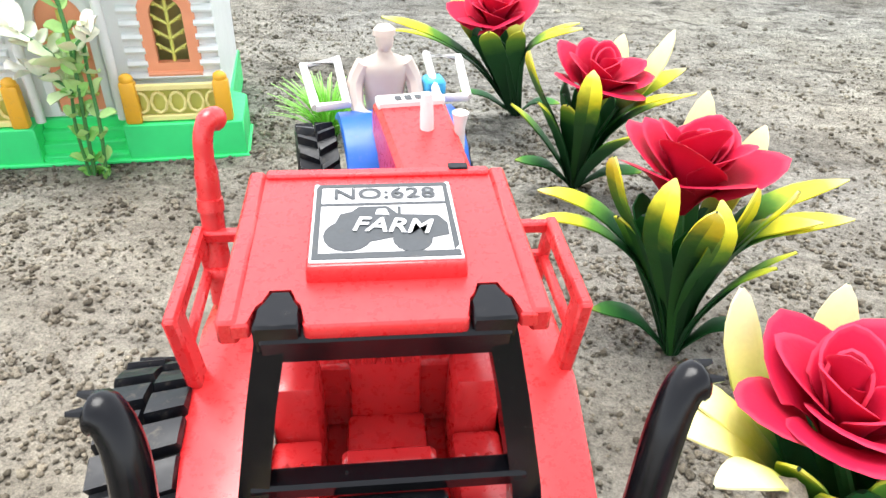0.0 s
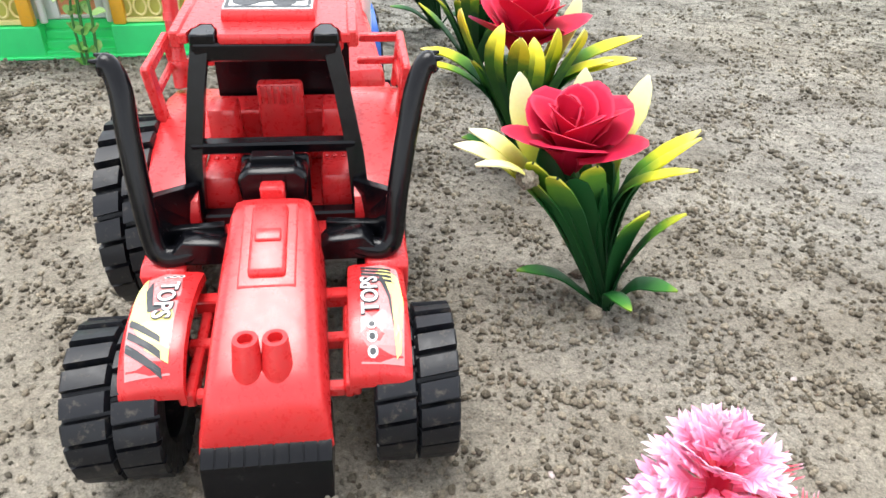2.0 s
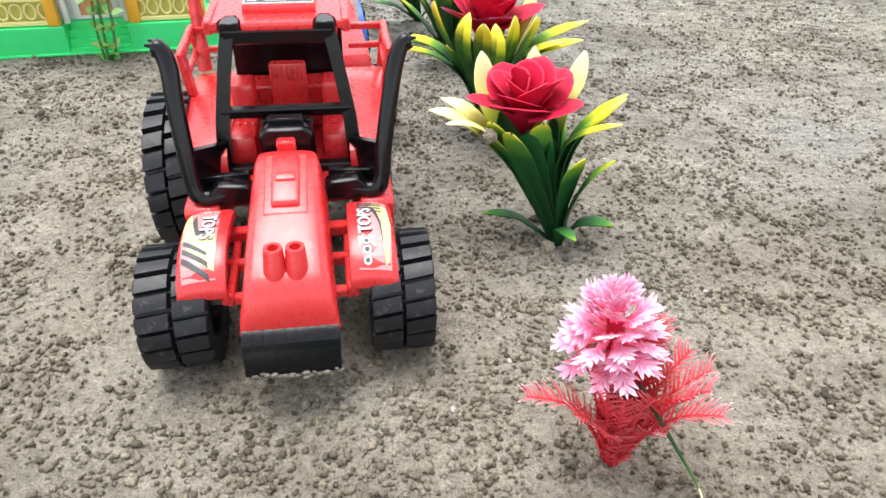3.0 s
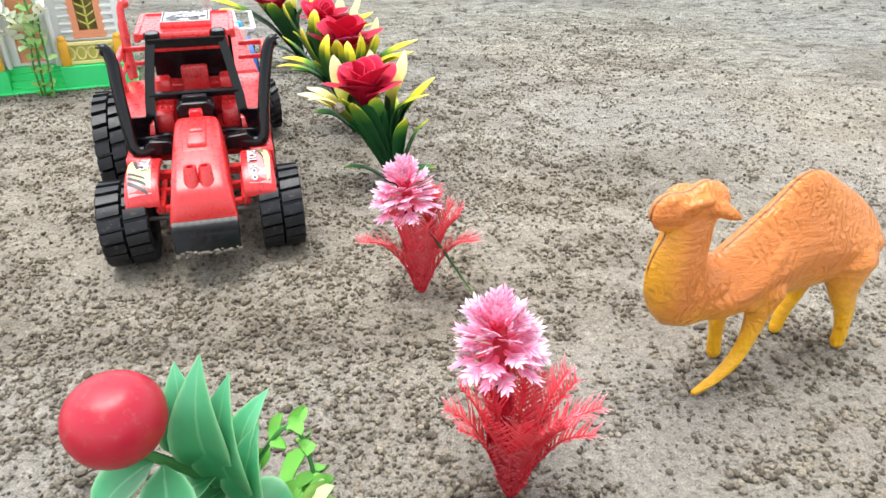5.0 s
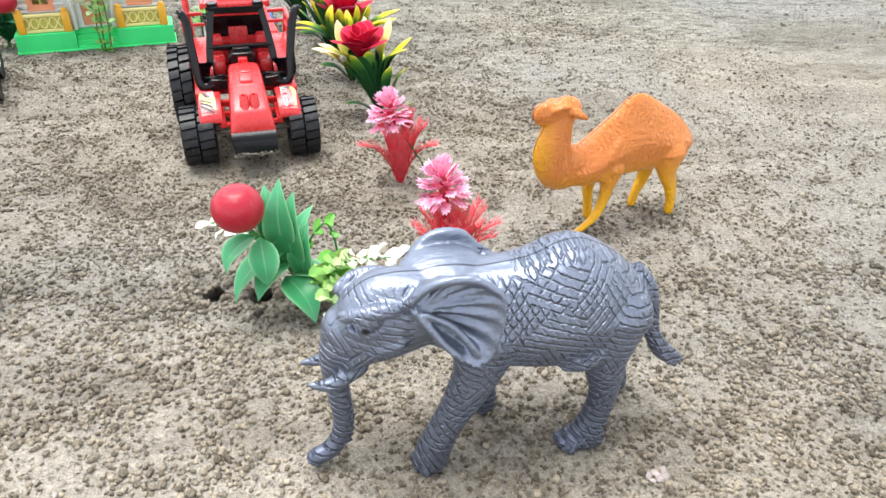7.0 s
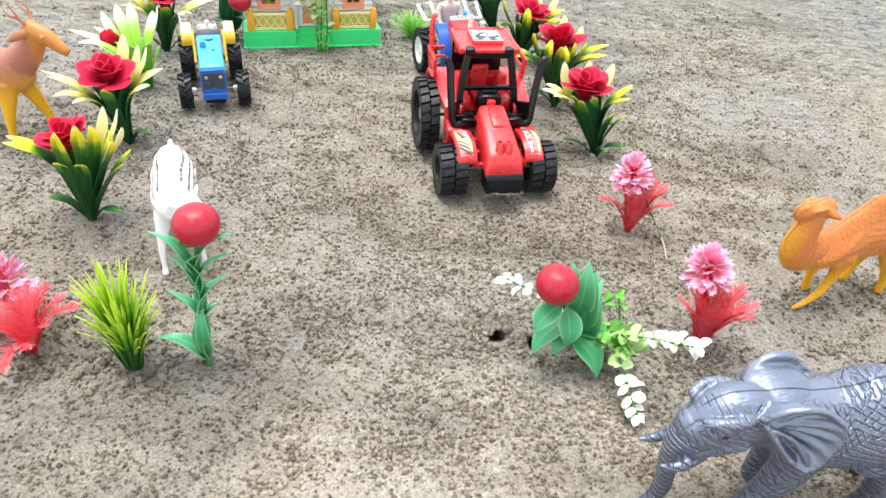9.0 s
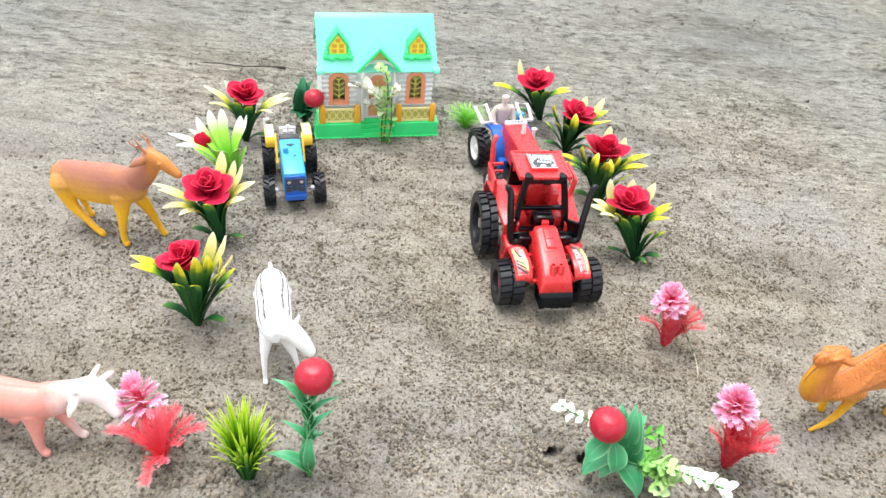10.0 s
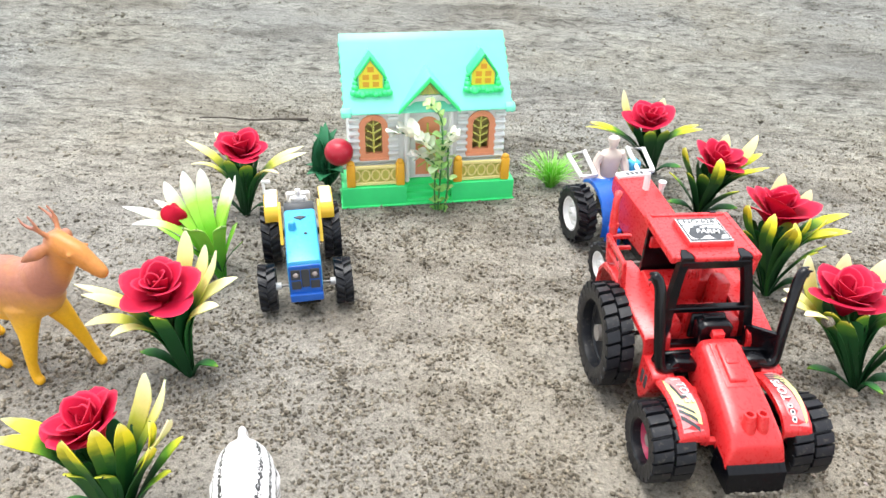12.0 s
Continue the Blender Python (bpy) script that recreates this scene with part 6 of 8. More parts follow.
def fruit(plant, at, r):
    bm = bmesh.new()
    vs = ball(bm, (0, 0, 0), r, (1, 1, 0.95), 4)
    for v in vs:
        k = v.co.z / r
        v.co.z -= r * 0.10 * max(0, k - 0.8) * 5
        v.co *= 1 + 0.012 * noise.noise(v.co * 0.16)
    ob = part("fruit", bm, M_FRUIT, plant, "round glossy red fruit")
    ob.location = Vector(at) / 1000
    return ob


def leafy_vine(plant, pts, count, size, v0, v1, seed, stem_mat=None, stem_r=0.6):
    """A thin stem with pairs of small rounded leaves along it."""
    rnd2 = random.Random(seed)
    bm = bmesh.new()
    tube(bm, curve(pts, 14), stem_r, 6)
    part("vine_stem", bm, stem_mat or M_STEM, plant)
    line = curve(pts, count)
    for i, p in enumerate(line):
        t = i / (count - 1)
        d = (line[min(i + 1, count - 1)] - line[max(i - 1, 0)]).normalized()
        for s in (-1, 1):
            bm = bmesh.new()
            uv = bm.loops.layers.uv.new("UVMap")
            ln, w = size * rnd2.uniform(0.8, 1.2), size * 0.33 * rnd2.uniform(0.8, 1.2)
            side = d.cross(Vector((0, 0, 1)))
            side = side.normalized() if side.length > 0.1 else Vector((1, 0, 0))
            side = (Matrix.Rotation(rnd2.uniform(-0.7, 0.7), 3, d) @ side).normalized()
            along = (side * s * 0.9 + d * rnd2.uniform(0.2, 0.9) + Vector((0, 0, rnd2.uniform(-0.1, 0.55)))).normalized()
            wide = along.cross(Vector((rnd2.uniform(-0.7, 0.7), rnd2.uniform(-0.7, 0.7), 1))).normalized()
            nrm = wide.cross(along)
            ring = []
            for kk in range(10):
                a = 2 * math.pi * kk / 10
                ring.append(p + along * (ln * 0.5 * (1 - math.cos(a))) + wide * (w * math.sin(a)) + nrm * (1.1 * math.sin(a) ** 2 + 0.5 * math.cos(3 * a)))
            c = p + along * ln * 0.5 - nrm * 0.3
            for off in (0.0, -0.3):
                cv = bm.verts.new(c + nrm * off)
                rv = [bm.verts.new(q + nrm * off) for q in ring]
                for kk in range(10):
                    f = bm.faces.new((cv, rv[kk], rv[(kk + 1) % 10]) if off == 0 else (cv, rv[(kk + 1) % 10], rv[kk]))
                    for lp in f.loops:
                        lp[uv].uv = (0.5, v0 + (v1 - v0) * t)
            part("vine_leaf", bm, M_CLOVER, plant)


# fruit plant beside the elephant, leaning, with a pale vine round its foot
fa = thing("fruit_plant", pose(0.1030, -0.0720, 0), "leaning green plastic plant with one glossy red fruit", "artificial plant")
bm = bmesh.new()
tube(bm, curve([(0, 0, -1), (-2, -3, 14), (-8, -9, 30), (-17, -16, 46)], 12), [1.6] * 8 + [1.3] * 4, 8)
part("stem", bm, M_STEM, fa)
fruit(fa, (-20.5, -17, 58), 11.2)
for at, az, el, ln, w, dr in (((-4, -7, 28), 82, 80, 38, 14, 0.1), ((1, -6, 18), 70, 80, 41, 15, 0.1), ((-10, -6, 34), 104, 76, 28, 12, 0.15), ((-15, -15, 43), 215, -48, 22, 13, 0.15), ((-13, -17, 43), 285, -70, 22, 13, 0.1), ((-4, -10, 31), 207, -46, 33, 15, 0.1), ((-3, -8, 24), 230, -30, 24, 14, 0.25), ((-5, -12, 18), 310, -38, 27, 16, 0.1), ((-2, -6, 16), 340, -8, 20, 14, 0.3), ((2, -5, 20), 48, 64, 30, 12, 0.15), ((5, -9, 14), 62, 74, 30, 13, 0.1)):
    put_leaf(fa, at, az, el, ln, w, dr, M_BROAD, int(az))
fb = thing("trailing_vine", pose(0.1150, -0.0760, 0), "pale green and cream artificial vine trailing on the soil", "artificial plant")
leafy_vine(fb, [(-4, 2, 8), (1, -12, 18), (5, -26, 22), (9, -40, 16), (14, -52, 7)], 13, 7.8, 0.1, 1.0, 21)
leafy_vine(fb, [(-4, 0, 10), (3, -14, 26), (12, -24, 36), (22, -34, 44), (33, -44, 51)], 19, 8.8, 0.25, 1.0, 22)
leafy_vine(fb, [(-4, 8, 10), (4, -4, 16), (8, -18, 22), (12, -24, 26)], 13, 10.5, 0.1, 0.6, 23)
leafy_vine(fb, [(-8, -2, 28), (-2, -2, 38), (3, -2, 43), (6, -2, 38), (8, -4, 28)], 5, 6, 0.05, 0.15, 24)
leafy_vine(fb, [(-22, 6, 20), (-34, 10, 30), (-46, 14, 32), (-54, 20, 31)], 7, 7.0, 0.75, 1.0, 25)
# upright fruit plant beside the grass tuft
fc = thing("fruit_plant", pose(-0.0956, -0.1100, 0), "upright green plastic plant topped by a red fruit", "artificial plant")
bm = bmesh.new()
tube(bm, curve([(0, 0, -1), (0.5, 1, 26), (1, 2, 52), (3, 4, 82)], 12), [1.7] * 6 + [1.2] * 6, 8)
part("stem", bm, M_STEM, fc)
fruit(fc, (4, 5, 91), 10.8)
bm = bmesh.new()
for k in range(6):
    a = 2 * math.pi * k / 6
    tube(bm, [(3, 4, 80), (3 + 5 * math.cos(a), 4 + 5 * math.sin(a), 82.5), (3 + 10 * math.cos(a), 4 + 10 * math.sin(a), 87)], [0.8, 1.2, 0.3], 5)
part("calyx", bm, M_STEM, fc)
for k, (z, az, el, ln, w) in enumerate(((3, 178, 14, 30, 9), (4, 55, 66, 38, 8), (6, 20, 64, 38, 8), (18, 172, 50, 36, 7), (25, 24, 54, 38, 8), (40, 168, 56, 34, 7), (46, 12, 46, 34, 7), (62, 168, 34, 30, 6.4), (66, 25, 30, 26, 6.4), (34, -80, 64, 28, 6), (12, -60, 66, 34, 7), (54, -40, 58, 28, 6), (50, 200, 62, 26, 5.6), (8, 100, 72, 40, 7))):
    put_leaf(fc, (0.6, 1.2, z), az, min(84, el + 10), ln * 1.05, w, 0.22, M_BROAD, k)
# bush with a red fruit at the corner of the house
fd = thing("fruit_plant", pose(-0.1960, 0.3230, 0), "dark green plastic plant with a red fruit by the house", "artificial plant")
bm = bmesh.new()
tube(bm, curve([(0, 0, -1), (2, -2, 20), (8, -8, 36)], 8), 1.5, 8)
part("stem", bm, M_STEM, fd)
fruit(fd, (17, -22, 46), 10.6)
for k, (z, az, el, ln, w) in enumerate(((4, 150, 70, 40, 20), (6, 100, 76, 52, 20), (8, 60, 72, 46, 20), (4, 215, 55, 30, 18), (10, -40, 35, 28, 18), (8, -90, 30, 26, 18), (20, 120, 74, 36, 18), (16, 20, 60, 30, 18), (26, 170, 68, 26, 16), (6, -130, 40, 26, 18), (22, 80, 80, 34, 16))):
    put_leaf(fd, (1, -1, z), az, el, ln, w, 0.3, M_DARKLEAF, k)
# pale leafy sprig in front of the house door
fe = thing("leafy_sprig", pose(-0.1050, 0.3060, 0), "pale green artificial sprig with white leaves before the house", "artificial plant")
leafy_vine(fe, [(0, 0, 0), (1, 2, 26), (2, 4, 52), (0, 6, 74), (-8, 6, 84)], 13, 7.2, 0.36, 0.60, 31, None, 0.8)
leafy_vine(fe, [(5, 0, 0), (7, 2, 24), (6, 5, 46), (8, 6, 62)], 9, 6.5, 0.42, 0.75, 32, None, 0.8)
leafy_vine(fe, [(-2, 0, 0), (-3, 1, 22), (-1, 3, 40)], 6, 5.6, 0.40, 0.60, 35, None, 0.7)
leafy_vine(fe, [(0, 5, 44), (-10, 4, 54), (-20, 3, 60), (-32, 2, 62)], 10, 12.0, 0.62, 1.0, 33)
leafy_vine(fe, [(0, 5, 34), (-8, 2, 42), (-16, 0, 46)], 6, 10.5, 0.55, 1.0, 34)
leafy_vine(fe, [(2, 4, 48), (6, 2, 56), (12, 2, 60)], 4, 9.5, 0.6, 0.95, 36)


def tuft(base, label, count, H, spread_mm, mat, seed, width, name="grass_tuft"):
    t = thing(name, pose(base[0], base[1], 0), label, "artificial grass")
    rnd2 = random.Random(seed)
    for k in range(count):
        az = rnd2.uniform(0, 2 * math.pi)
        out = spread_mm * rnd2.random() ** 0.6
        h = H * rnd2.uniform(0.6, 1.05) * (1 - 0.25 * out / spread_mm)
        c, s = math.cos(az), math.sin(az)
        b0 = 4.0 * rnd2.random()
        bm = strap([(b0 * c, b0 * s, 0), (b0 * c + out * 0.25 * c, b0 * s + out * 0.25 * s, h * 0.45), (b0 * c + out * 0.6 * c, b0 * s + out * 0.6 * s, h * 0.8), (b0 * c + out * c, b0 * s + out * s, h)], [width, width, width * 0.7, 0.2], 0.35, 6, 0.3)
        part("blade", bm, mat, t)
    return t


tuft((-0.1330, -0.1150), "lime green plastic grass tuft pressed into loose soil", 130, 74, 20, M_GRASS, 51, 2.2)
tuft((-0.0180, 0.3600), "airy light green plastic grass tuft near the house", 150, 30, 25, M_PUFF, 52, 0.9)

# ---- moulded plastic animals, each one plain shape ----
def hide(name, low, high, z0, z1, rough, scratch=0.0, axis=2, scale=260, big_ears=False, metal=0.0, fur=0.0, seam=0.0, chest=0.0, face=None):
    """Moulded toy skin, sprayed in two colours or, on the elephant, lit above by colour, with engraved hair or
    wrinkles.
    """
    m, n, p = nodes_of(name)
    tc = n.nodes.new("ShaderNodeTexCoord")
    sep = n.nodes.new("ShaderNodeSeparateXYZ")
    n.links.new(tc.outputs["Object"], sep.inputs[0])
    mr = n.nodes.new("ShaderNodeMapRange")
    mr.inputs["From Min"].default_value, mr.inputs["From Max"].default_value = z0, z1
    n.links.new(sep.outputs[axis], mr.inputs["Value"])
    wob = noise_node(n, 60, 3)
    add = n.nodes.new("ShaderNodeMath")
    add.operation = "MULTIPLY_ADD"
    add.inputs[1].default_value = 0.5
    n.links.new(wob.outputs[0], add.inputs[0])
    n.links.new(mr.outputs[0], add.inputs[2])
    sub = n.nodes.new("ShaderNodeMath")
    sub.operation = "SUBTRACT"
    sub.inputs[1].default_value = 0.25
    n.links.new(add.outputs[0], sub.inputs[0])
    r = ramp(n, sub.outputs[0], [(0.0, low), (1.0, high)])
    fine = noise_node(n, 500, 4, 0.7)
    coat = r.outputs[0]
    if chest:
        # the spray leaves the front of the neck pale
        fore = n.nodes.new("ShaderNodeMapRange")
        fore.inputs["From Min"].default_value, fore.inputs["From Max"].default_value = chest, chest + 0.013
        n.links.new(sep.outputs[0], fore.inputs["Value"])
        above = n.nodes.new("ShaderNodeMapRange")
        above.inputs["From Min"].default_value, above.inputs["From Max"].default_value = 0.066, 0.071
        n.links.new(sep.outputs[2], above.inputs["Value"])
        coat = mixed(n, mixed(n, 1.0, fore.outputs[0], above.outputs[0], "LIGHTEN"), low, coat)
    if face:
        # the head is sprayed in a colour of its own
        fore = n.nodes.new("ShaderNodeMapRange")
        fore.inputs["From Min"].default_value, fore.inputs["From Max"].default_value = face[0], face[0] + 0.008
        n.links.new(sep.outputs[0], fore.inputs["Value"])
        coat = mixed(n, fore.outputs[0], coat, face[1])
    c = mixed(n, 0.25, coat, ramp(n, fine.outputs[0], [(0.3, (0.6, 0.6, 0.6)), (0.6, (1.05, 1.05, 1.05))]).outputs[0], "MULTIPLY")
    if seam:
        # the dark line of the mould's seam along the middle of the back
        off = n.nodes.new("ShaderNodeMath")
        off.operation = "ABSOLUTE"
        n.links.new(sep.outputs[1], off.inputs[0])
        line = n.nodes.new("ShaderNodeMapRange")
        line.inputs["From Min"].default_value, line.inputs["From Max"].default_value = 0.0005, 0.00025
        n.links.new(off.outputs[0], line.inputs["Value"])
        high_up = n.nodes.new("ShaderNodeMapRange")
        high_up.inputs["From Min"].default_value, high_up.inputs["From Max"].default_value = seam, seam + 0.004
        n.links.new(sep.outputs[2], high_up.inputs["Value"])
        c = mixed(n, mixed(n, 1.0, line.outputs[0], high_up.outputs[0], "MULTIPLY"), c, tuple(v * 0.3 for v in high))
    n.links.new(c, p.inputs["Base Color"])
    p.inputs["Roughness"].default_value = rough
    p.inputs["Metallic"].default_value = metal
    nrm = bumped(n, p, wob.outputs[0], 0.3, 0.002)
    if fur:
        hair = noise_node(n, 330, 4, 0.65, "Object", (0.35, 1.0, 1.3))
        curl = n.nodes.new("ShaderNodeTexWave")
        curl.inputs["Scale"].default_value, curl.inputs["Distortion"].default_value, curl.inputs["Detail"].default_value, curl.inputs["Detail Scale"].default_value = 90, 11.0, 3, 1.6
        n.links.new(tc.outputs["Object"], curl.inputs["Vector"])
        patch = ramp(n, noise_node(n, 48, 2).outputs[0], [(0.42, (0, 0, 0)), (0.62, (1, 1, 1))])
        h = mixed(n, patch.outputs[0], hair.outputs[0], mixed(n, 0.5, hair.outputs[0], curl.outputs["Color"]))
        nrm = bumped(n, p, h, fur, 0.0015, nrm)
    if scratch:
        vo = n.nodes.new("ShaderNodeTexVoronoi")
        vo.inputs["Scale"].default_value = scale * 0.36
        warp = n.nodes.new("ShaderNodeVectorMath")
        warp.operation = "MULTIPLY_ADD"
        warp.inputs[1].default_value = (0.012,) * 3
        n.links.new(noise_node(n, 70, 3).outputs["Color"], warp.inputs[0])
        n.links.new(tc.outputs["Object"], warp.inputs[2])
        n.links.new(warp.outputs[0], vo.inputs["Vector"])
        cell = n.nodes.new("ShaderNodeSeparateColor")
        n.links.new(vo.outputs["Color"], cell.inputs[0])
        lines = []
        for k, rot in enumerate((32, -44, 74)):
            mp = n.nodes.new("ShaderNodeMapping")
            mp.inputs["Rotation"].default_value = (0, radians(rot), 0)
            n.links.new(tc.outputs["Object"], mp.inputs["Vector"])
            wv = n.nodes.new("ShaderNodeTexWave")
            wv.bands_direction = "X"
            wv.inputs["Scale"].default_value, wv.inputs["Distortion"].default_value, wv.inputs["Detail"].default_value, wv.inputs["Detail Scale"].default_value = scale * 0.44, 1.7, 3, 5
            n.links.new(mp.outputs[0], wv.inputs["Vector"])
            lines.append(ramp(n, wv.outputs["Color"], [(0.0, (0, 0, 0)), (0.42, (1, 1, 1))]).outputs[0])
        pick = [ramp(n, cell.outputs[q], [(0.48, (0, 0, 0)), (0.52, (1, 1, 1))]).outputs[0] for q in (0, 1)]
        g = mixed(n, pick[1], mixed(n, pick[0], lines[0], lines[1]), lines[2])
        g = mixed(n, ramp(n, cell.outputs[2], [(0.40, (0.1,) * 3), (0.45, (0.85,) * 3)]).outputs[0], g, mixed(n, pick[0], lines[1], lines[0]), "MULTIPLY")
        if big_ears:
            def span(sock, lo, hi):
                q = n.nodes.new("ShaderNodeMapRange")
                q.inputs["From Min"].default_value, q.inputs["From Max"].default_value = lo, hi
                n.links.new(sock, q.inputs["Value"])
                return q.outputs[0]
            wide = n.nodes.new("ShaderNodeMath")
            wide.operation = "ABSOLUTE"
            n.links.new(sep.outputs[1], wide.inputs[0])
            ear_zone = mixed(n, 1.0, span(wide.outputs[0], 0.0085, 0.0105), mixed(n, 1.0, mixed(n, 1.0, span(sep.outputs[0], -0.0205, -0.0225), span(sep.outputs[0], -0.051, -0.049), "MULTIPLY"), span(sep.outputs[2], 0.054, 0.057), "MULTIPLY"), "MULTIPLY")
            g = mixed(n, mixed(n, 1.0, span(sep.outputs[0], -0.070, -0.072), span(sep.outputs[2], 0.060, 0.050), "MULTIPLY"), g, lines[2])
            crest = mixed(n, 1.0, span(sep.outputs[0], -0.012, -0.015), span(sep.outputs[2], 0.076, 0.079), "MULTIPLY")
            cheek = mixed(n, 1.0, span(sep.outputs[0], -0.050, -0.053), span(sep.outputs[2], 0.056, 0.060), "MULTIPLY")
            g = mixed(n, cheek, g, mixed(n, 0.75, g, (1.0, 1.0, 1.0)))
            g = mixed(n, mixed(n, 1.0, ear_zone, crest, "LIGHTEN"), g, mixed(n, 0.3, (1.0, 1.0, 1.0), noise_node(n, 420, 3, 0.6, "Object", (0.25, 1, 1)).outputs[0]))
        bumped(n, p, g, scratch, 0.0020, nrm)
        if big_ears:
            # small dark eyes
            both = n.nodes.new("ShaderNodeVectorMath")
            both.operation = "ABSOLUTE"
            n.links.new(tc.outputs["Object"], both.inputs[0])
            gap = n.nodes.new("ShaderNodeVectorMath")
            gap.operation = "DISTANCE"
            gap.inputs[1].default_value = (0.0650, 0.0136, 0.0683)
            n.links.new(both.outputs[0], gap.inputs[0])
            n.links.new(mixed(n, span(gap.outputs["Value"], 0.0019, 0.0011), c, (0.035, 0.037, 0.045)), p.inputs["Base Color"])
    return m


# the elephant's paler back is sky light put into the colour by height
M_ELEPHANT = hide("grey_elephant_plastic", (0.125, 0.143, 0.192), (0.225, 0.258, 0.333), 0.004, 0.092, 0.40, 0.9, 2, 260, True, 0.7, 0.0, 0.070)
M_CAMEL = hide("orange_camel_plastic", (0.82, 0.42, 0.008), (0.60, 0.185, 0.036), 0.018, 0.044, 0.30, 0.0, 2, 520, False, 0.0, 0.8, 0.052, -0.064)
M_DEER = hide("brown_deer_plastic", (0.80, 0.42, 0.008), (0.36, 0.135, 0.085), 0.036, 0.062, 0.45, 0.0, 2, 420, False, 0.0, 0.15, 0.0, 0.0, (0.042, (0.52, 0.195, 0.035)))
M_COW = hide("pink_white_cow_plastic", (0.70, 0.27, 0.22), (0.84, 0.76, 0.72), 0.022, 0.040, 0.45, 0.0, 0)


def zebra_skin():
    m, n, p = nodes_of("white_zebra_plastic")
    tc = n.nodes.new("ShaderNodeTexCoord")
    wv = n.nodes.new("ShaderNodeTexWave")
    wv.bands_direction = "Z"
    wv.inputs["Scale"].default_value, wv.inputs["Distortion"].default_value, wv.inputs["Detail"].default_value, wv.inputs["Detail Scale"].default_value = 62, 2.6, 2, 14
    n.links.new(tc.outputs["Object"], wv.inputs["Vector"])
    sep = n.nodes.new("ShaderNodeSeparateXYZ")
    n.links.new(tc.outputs["Object"], sep.inputs[0])
    ab = n.nodes.new("ShaderNodeMath")
    ab.operation = "ABSOLUTE"
    n.links.new(sep.outputs[1], ab.inputs[0])
    side = n.nodes.new("ShaderNodeMapRange")
    side.inputs["From Min"].default_value, side.inputs["From Max"].default_value = 0.0045, 0.0060
    n.links.new(ab.outputs[0], side.inputs["Value"])
    lines = ramp(n, wv.outputs["Color"], [(0.80, (0, 0, 0)), (0.92, (1, 1, 1))])
    both = mixed(n, 1.0, lines.outputs[0], side.outputs[0], "MULTIPLY")
    for axis, lo, hi in ((0, 0.024, 0.020), (2, 0.022, 0.026)):
        zone = n.nodes.new("ShaderNodeMapRange")
        zone.inputs["From Min"].default_value, zone.inputs["From Max"].default_value = lo, hi
        n.links.new(sep.outputs[axis], zone.inputs["Value"])
        both = mixed(n, 1.0, both, zone.outputs[0], "MULTIPLY")
    f = noise_node(n, 300, 3)
    c = mixed(n, both, mixed(n, f.outputs[0], (0.80, 0.79, 0.78), (0.88, 0.88, 0.87)), (0.03, 0.03, 0.03))
    n.links.new(c, p.inputs["Base Color"])
    p.inputs["Roughness"].default_value = 0.4
    bumped(n, p, f.outputs[0], 0.2, 0.001)
    return m


def strand(bm, nodes, flat=1.0, n=18, seg=24):
    """A rounded limb: a smooth tube through (along, across, up, radius) with domed ends."""
    pts = curve([v[:3] for v in nodes], n)
    rad = list(np.interp(np.linspace(0, len(nodes) - 1, n), range(len(nodes)), [v[3] for v in nodes]))
    d0, d1 = (pts[0] - pts[1]).normalized(), (pts[-1] - pts[-2]).normalized()
    head = [pts[0] + d0 * rad[0] * k for k in (0.92, 0.7, 0.38)]
    tail = [pts[-1] + d1 * rad[-1] * k for k in (0.38, 0.7, 0.92)]
    rr = [rad[0] * k for k in (0.38, 0.71, 0.92)] + rad + [rad[-1] * k for k in (0.92, 0.71, 0.38)]
    line = head + pts + tail
    rings = []
    for i, p in enumerate(line):
        d = (line[min(i + 1, len(line) - 1)] - line[max(i - 1, 0)]).normalized()
        side = Vector((0, 1, 0)) - d * d.y
        side = side.normalized() if side.length > 0.15 else Vector((1, 0, 0))
        oth = d.cross(side)
        rings.append([p + side * math.cos(t) * rr[i] * flat + oth * math.sin(t) * rr[i] for t in (2 * math.pi * k / seg for k in range(seg))])
    loft(bm, rings)


def disc(bm, c, r, squash, rot):
    vs = ball(bm, (0, 0, 0), r, squash, 3)
    m = Euler([radians(a) for a in rot]).to_matrix()
    for v in vs:
        v.co = m @ v.co + Vector(c)


def animal(name, m, build, mat, label, voxel=0.9, smooth=3):
    bm = bmesh.new()
    build(bm)
    ob = part(name, bm, mat, None, "", 0)
    tagged(ob, label, "toy animal", kind="")
    ob.data.shade_smooth()
    ob.matrix_world = m
    rm = ob.modifiers.new("blend", "REMESH")
    rm.mode, rm.voxel_size, rm.use_smooth_shade = "VOXEL", voxel / 1000, True
    sm = ob.modifiers.new("soften", "SMOOTH")
    sm.factor, sm.iterations = 0.5, smooth
    return ob


def barrel(bm, rows, seg=28, peak=0.0):
    """A body through upright sections: (along, bottom, top, half width); peak narrows it towards the top."""
    n = 26
    pts = curve([(r[0], r[1], r[2]) for r in rows], n)
    wid = curve([(r[0], r[3], 0) for r in rows], n)
    rings = []
    for p, w in zip(pts, wid):
        mid, half = (p.y + p.z) / 2, max(0.4, (p.z - p.y) / 2)
        ring = []
        for k in range(seg):
            t = 2 * math.pi * k / seg
            c, sn = math.cos(t), math.sin(t)
            ring.append((p.x, max(0.4, w.y) * math.copysign(abs(sn) ** 0.85, sn) * (1 - peak * max(0.0, c) ** 0.7), mid + half * c))
        rings.append(ring)
    loft(bm, rings)


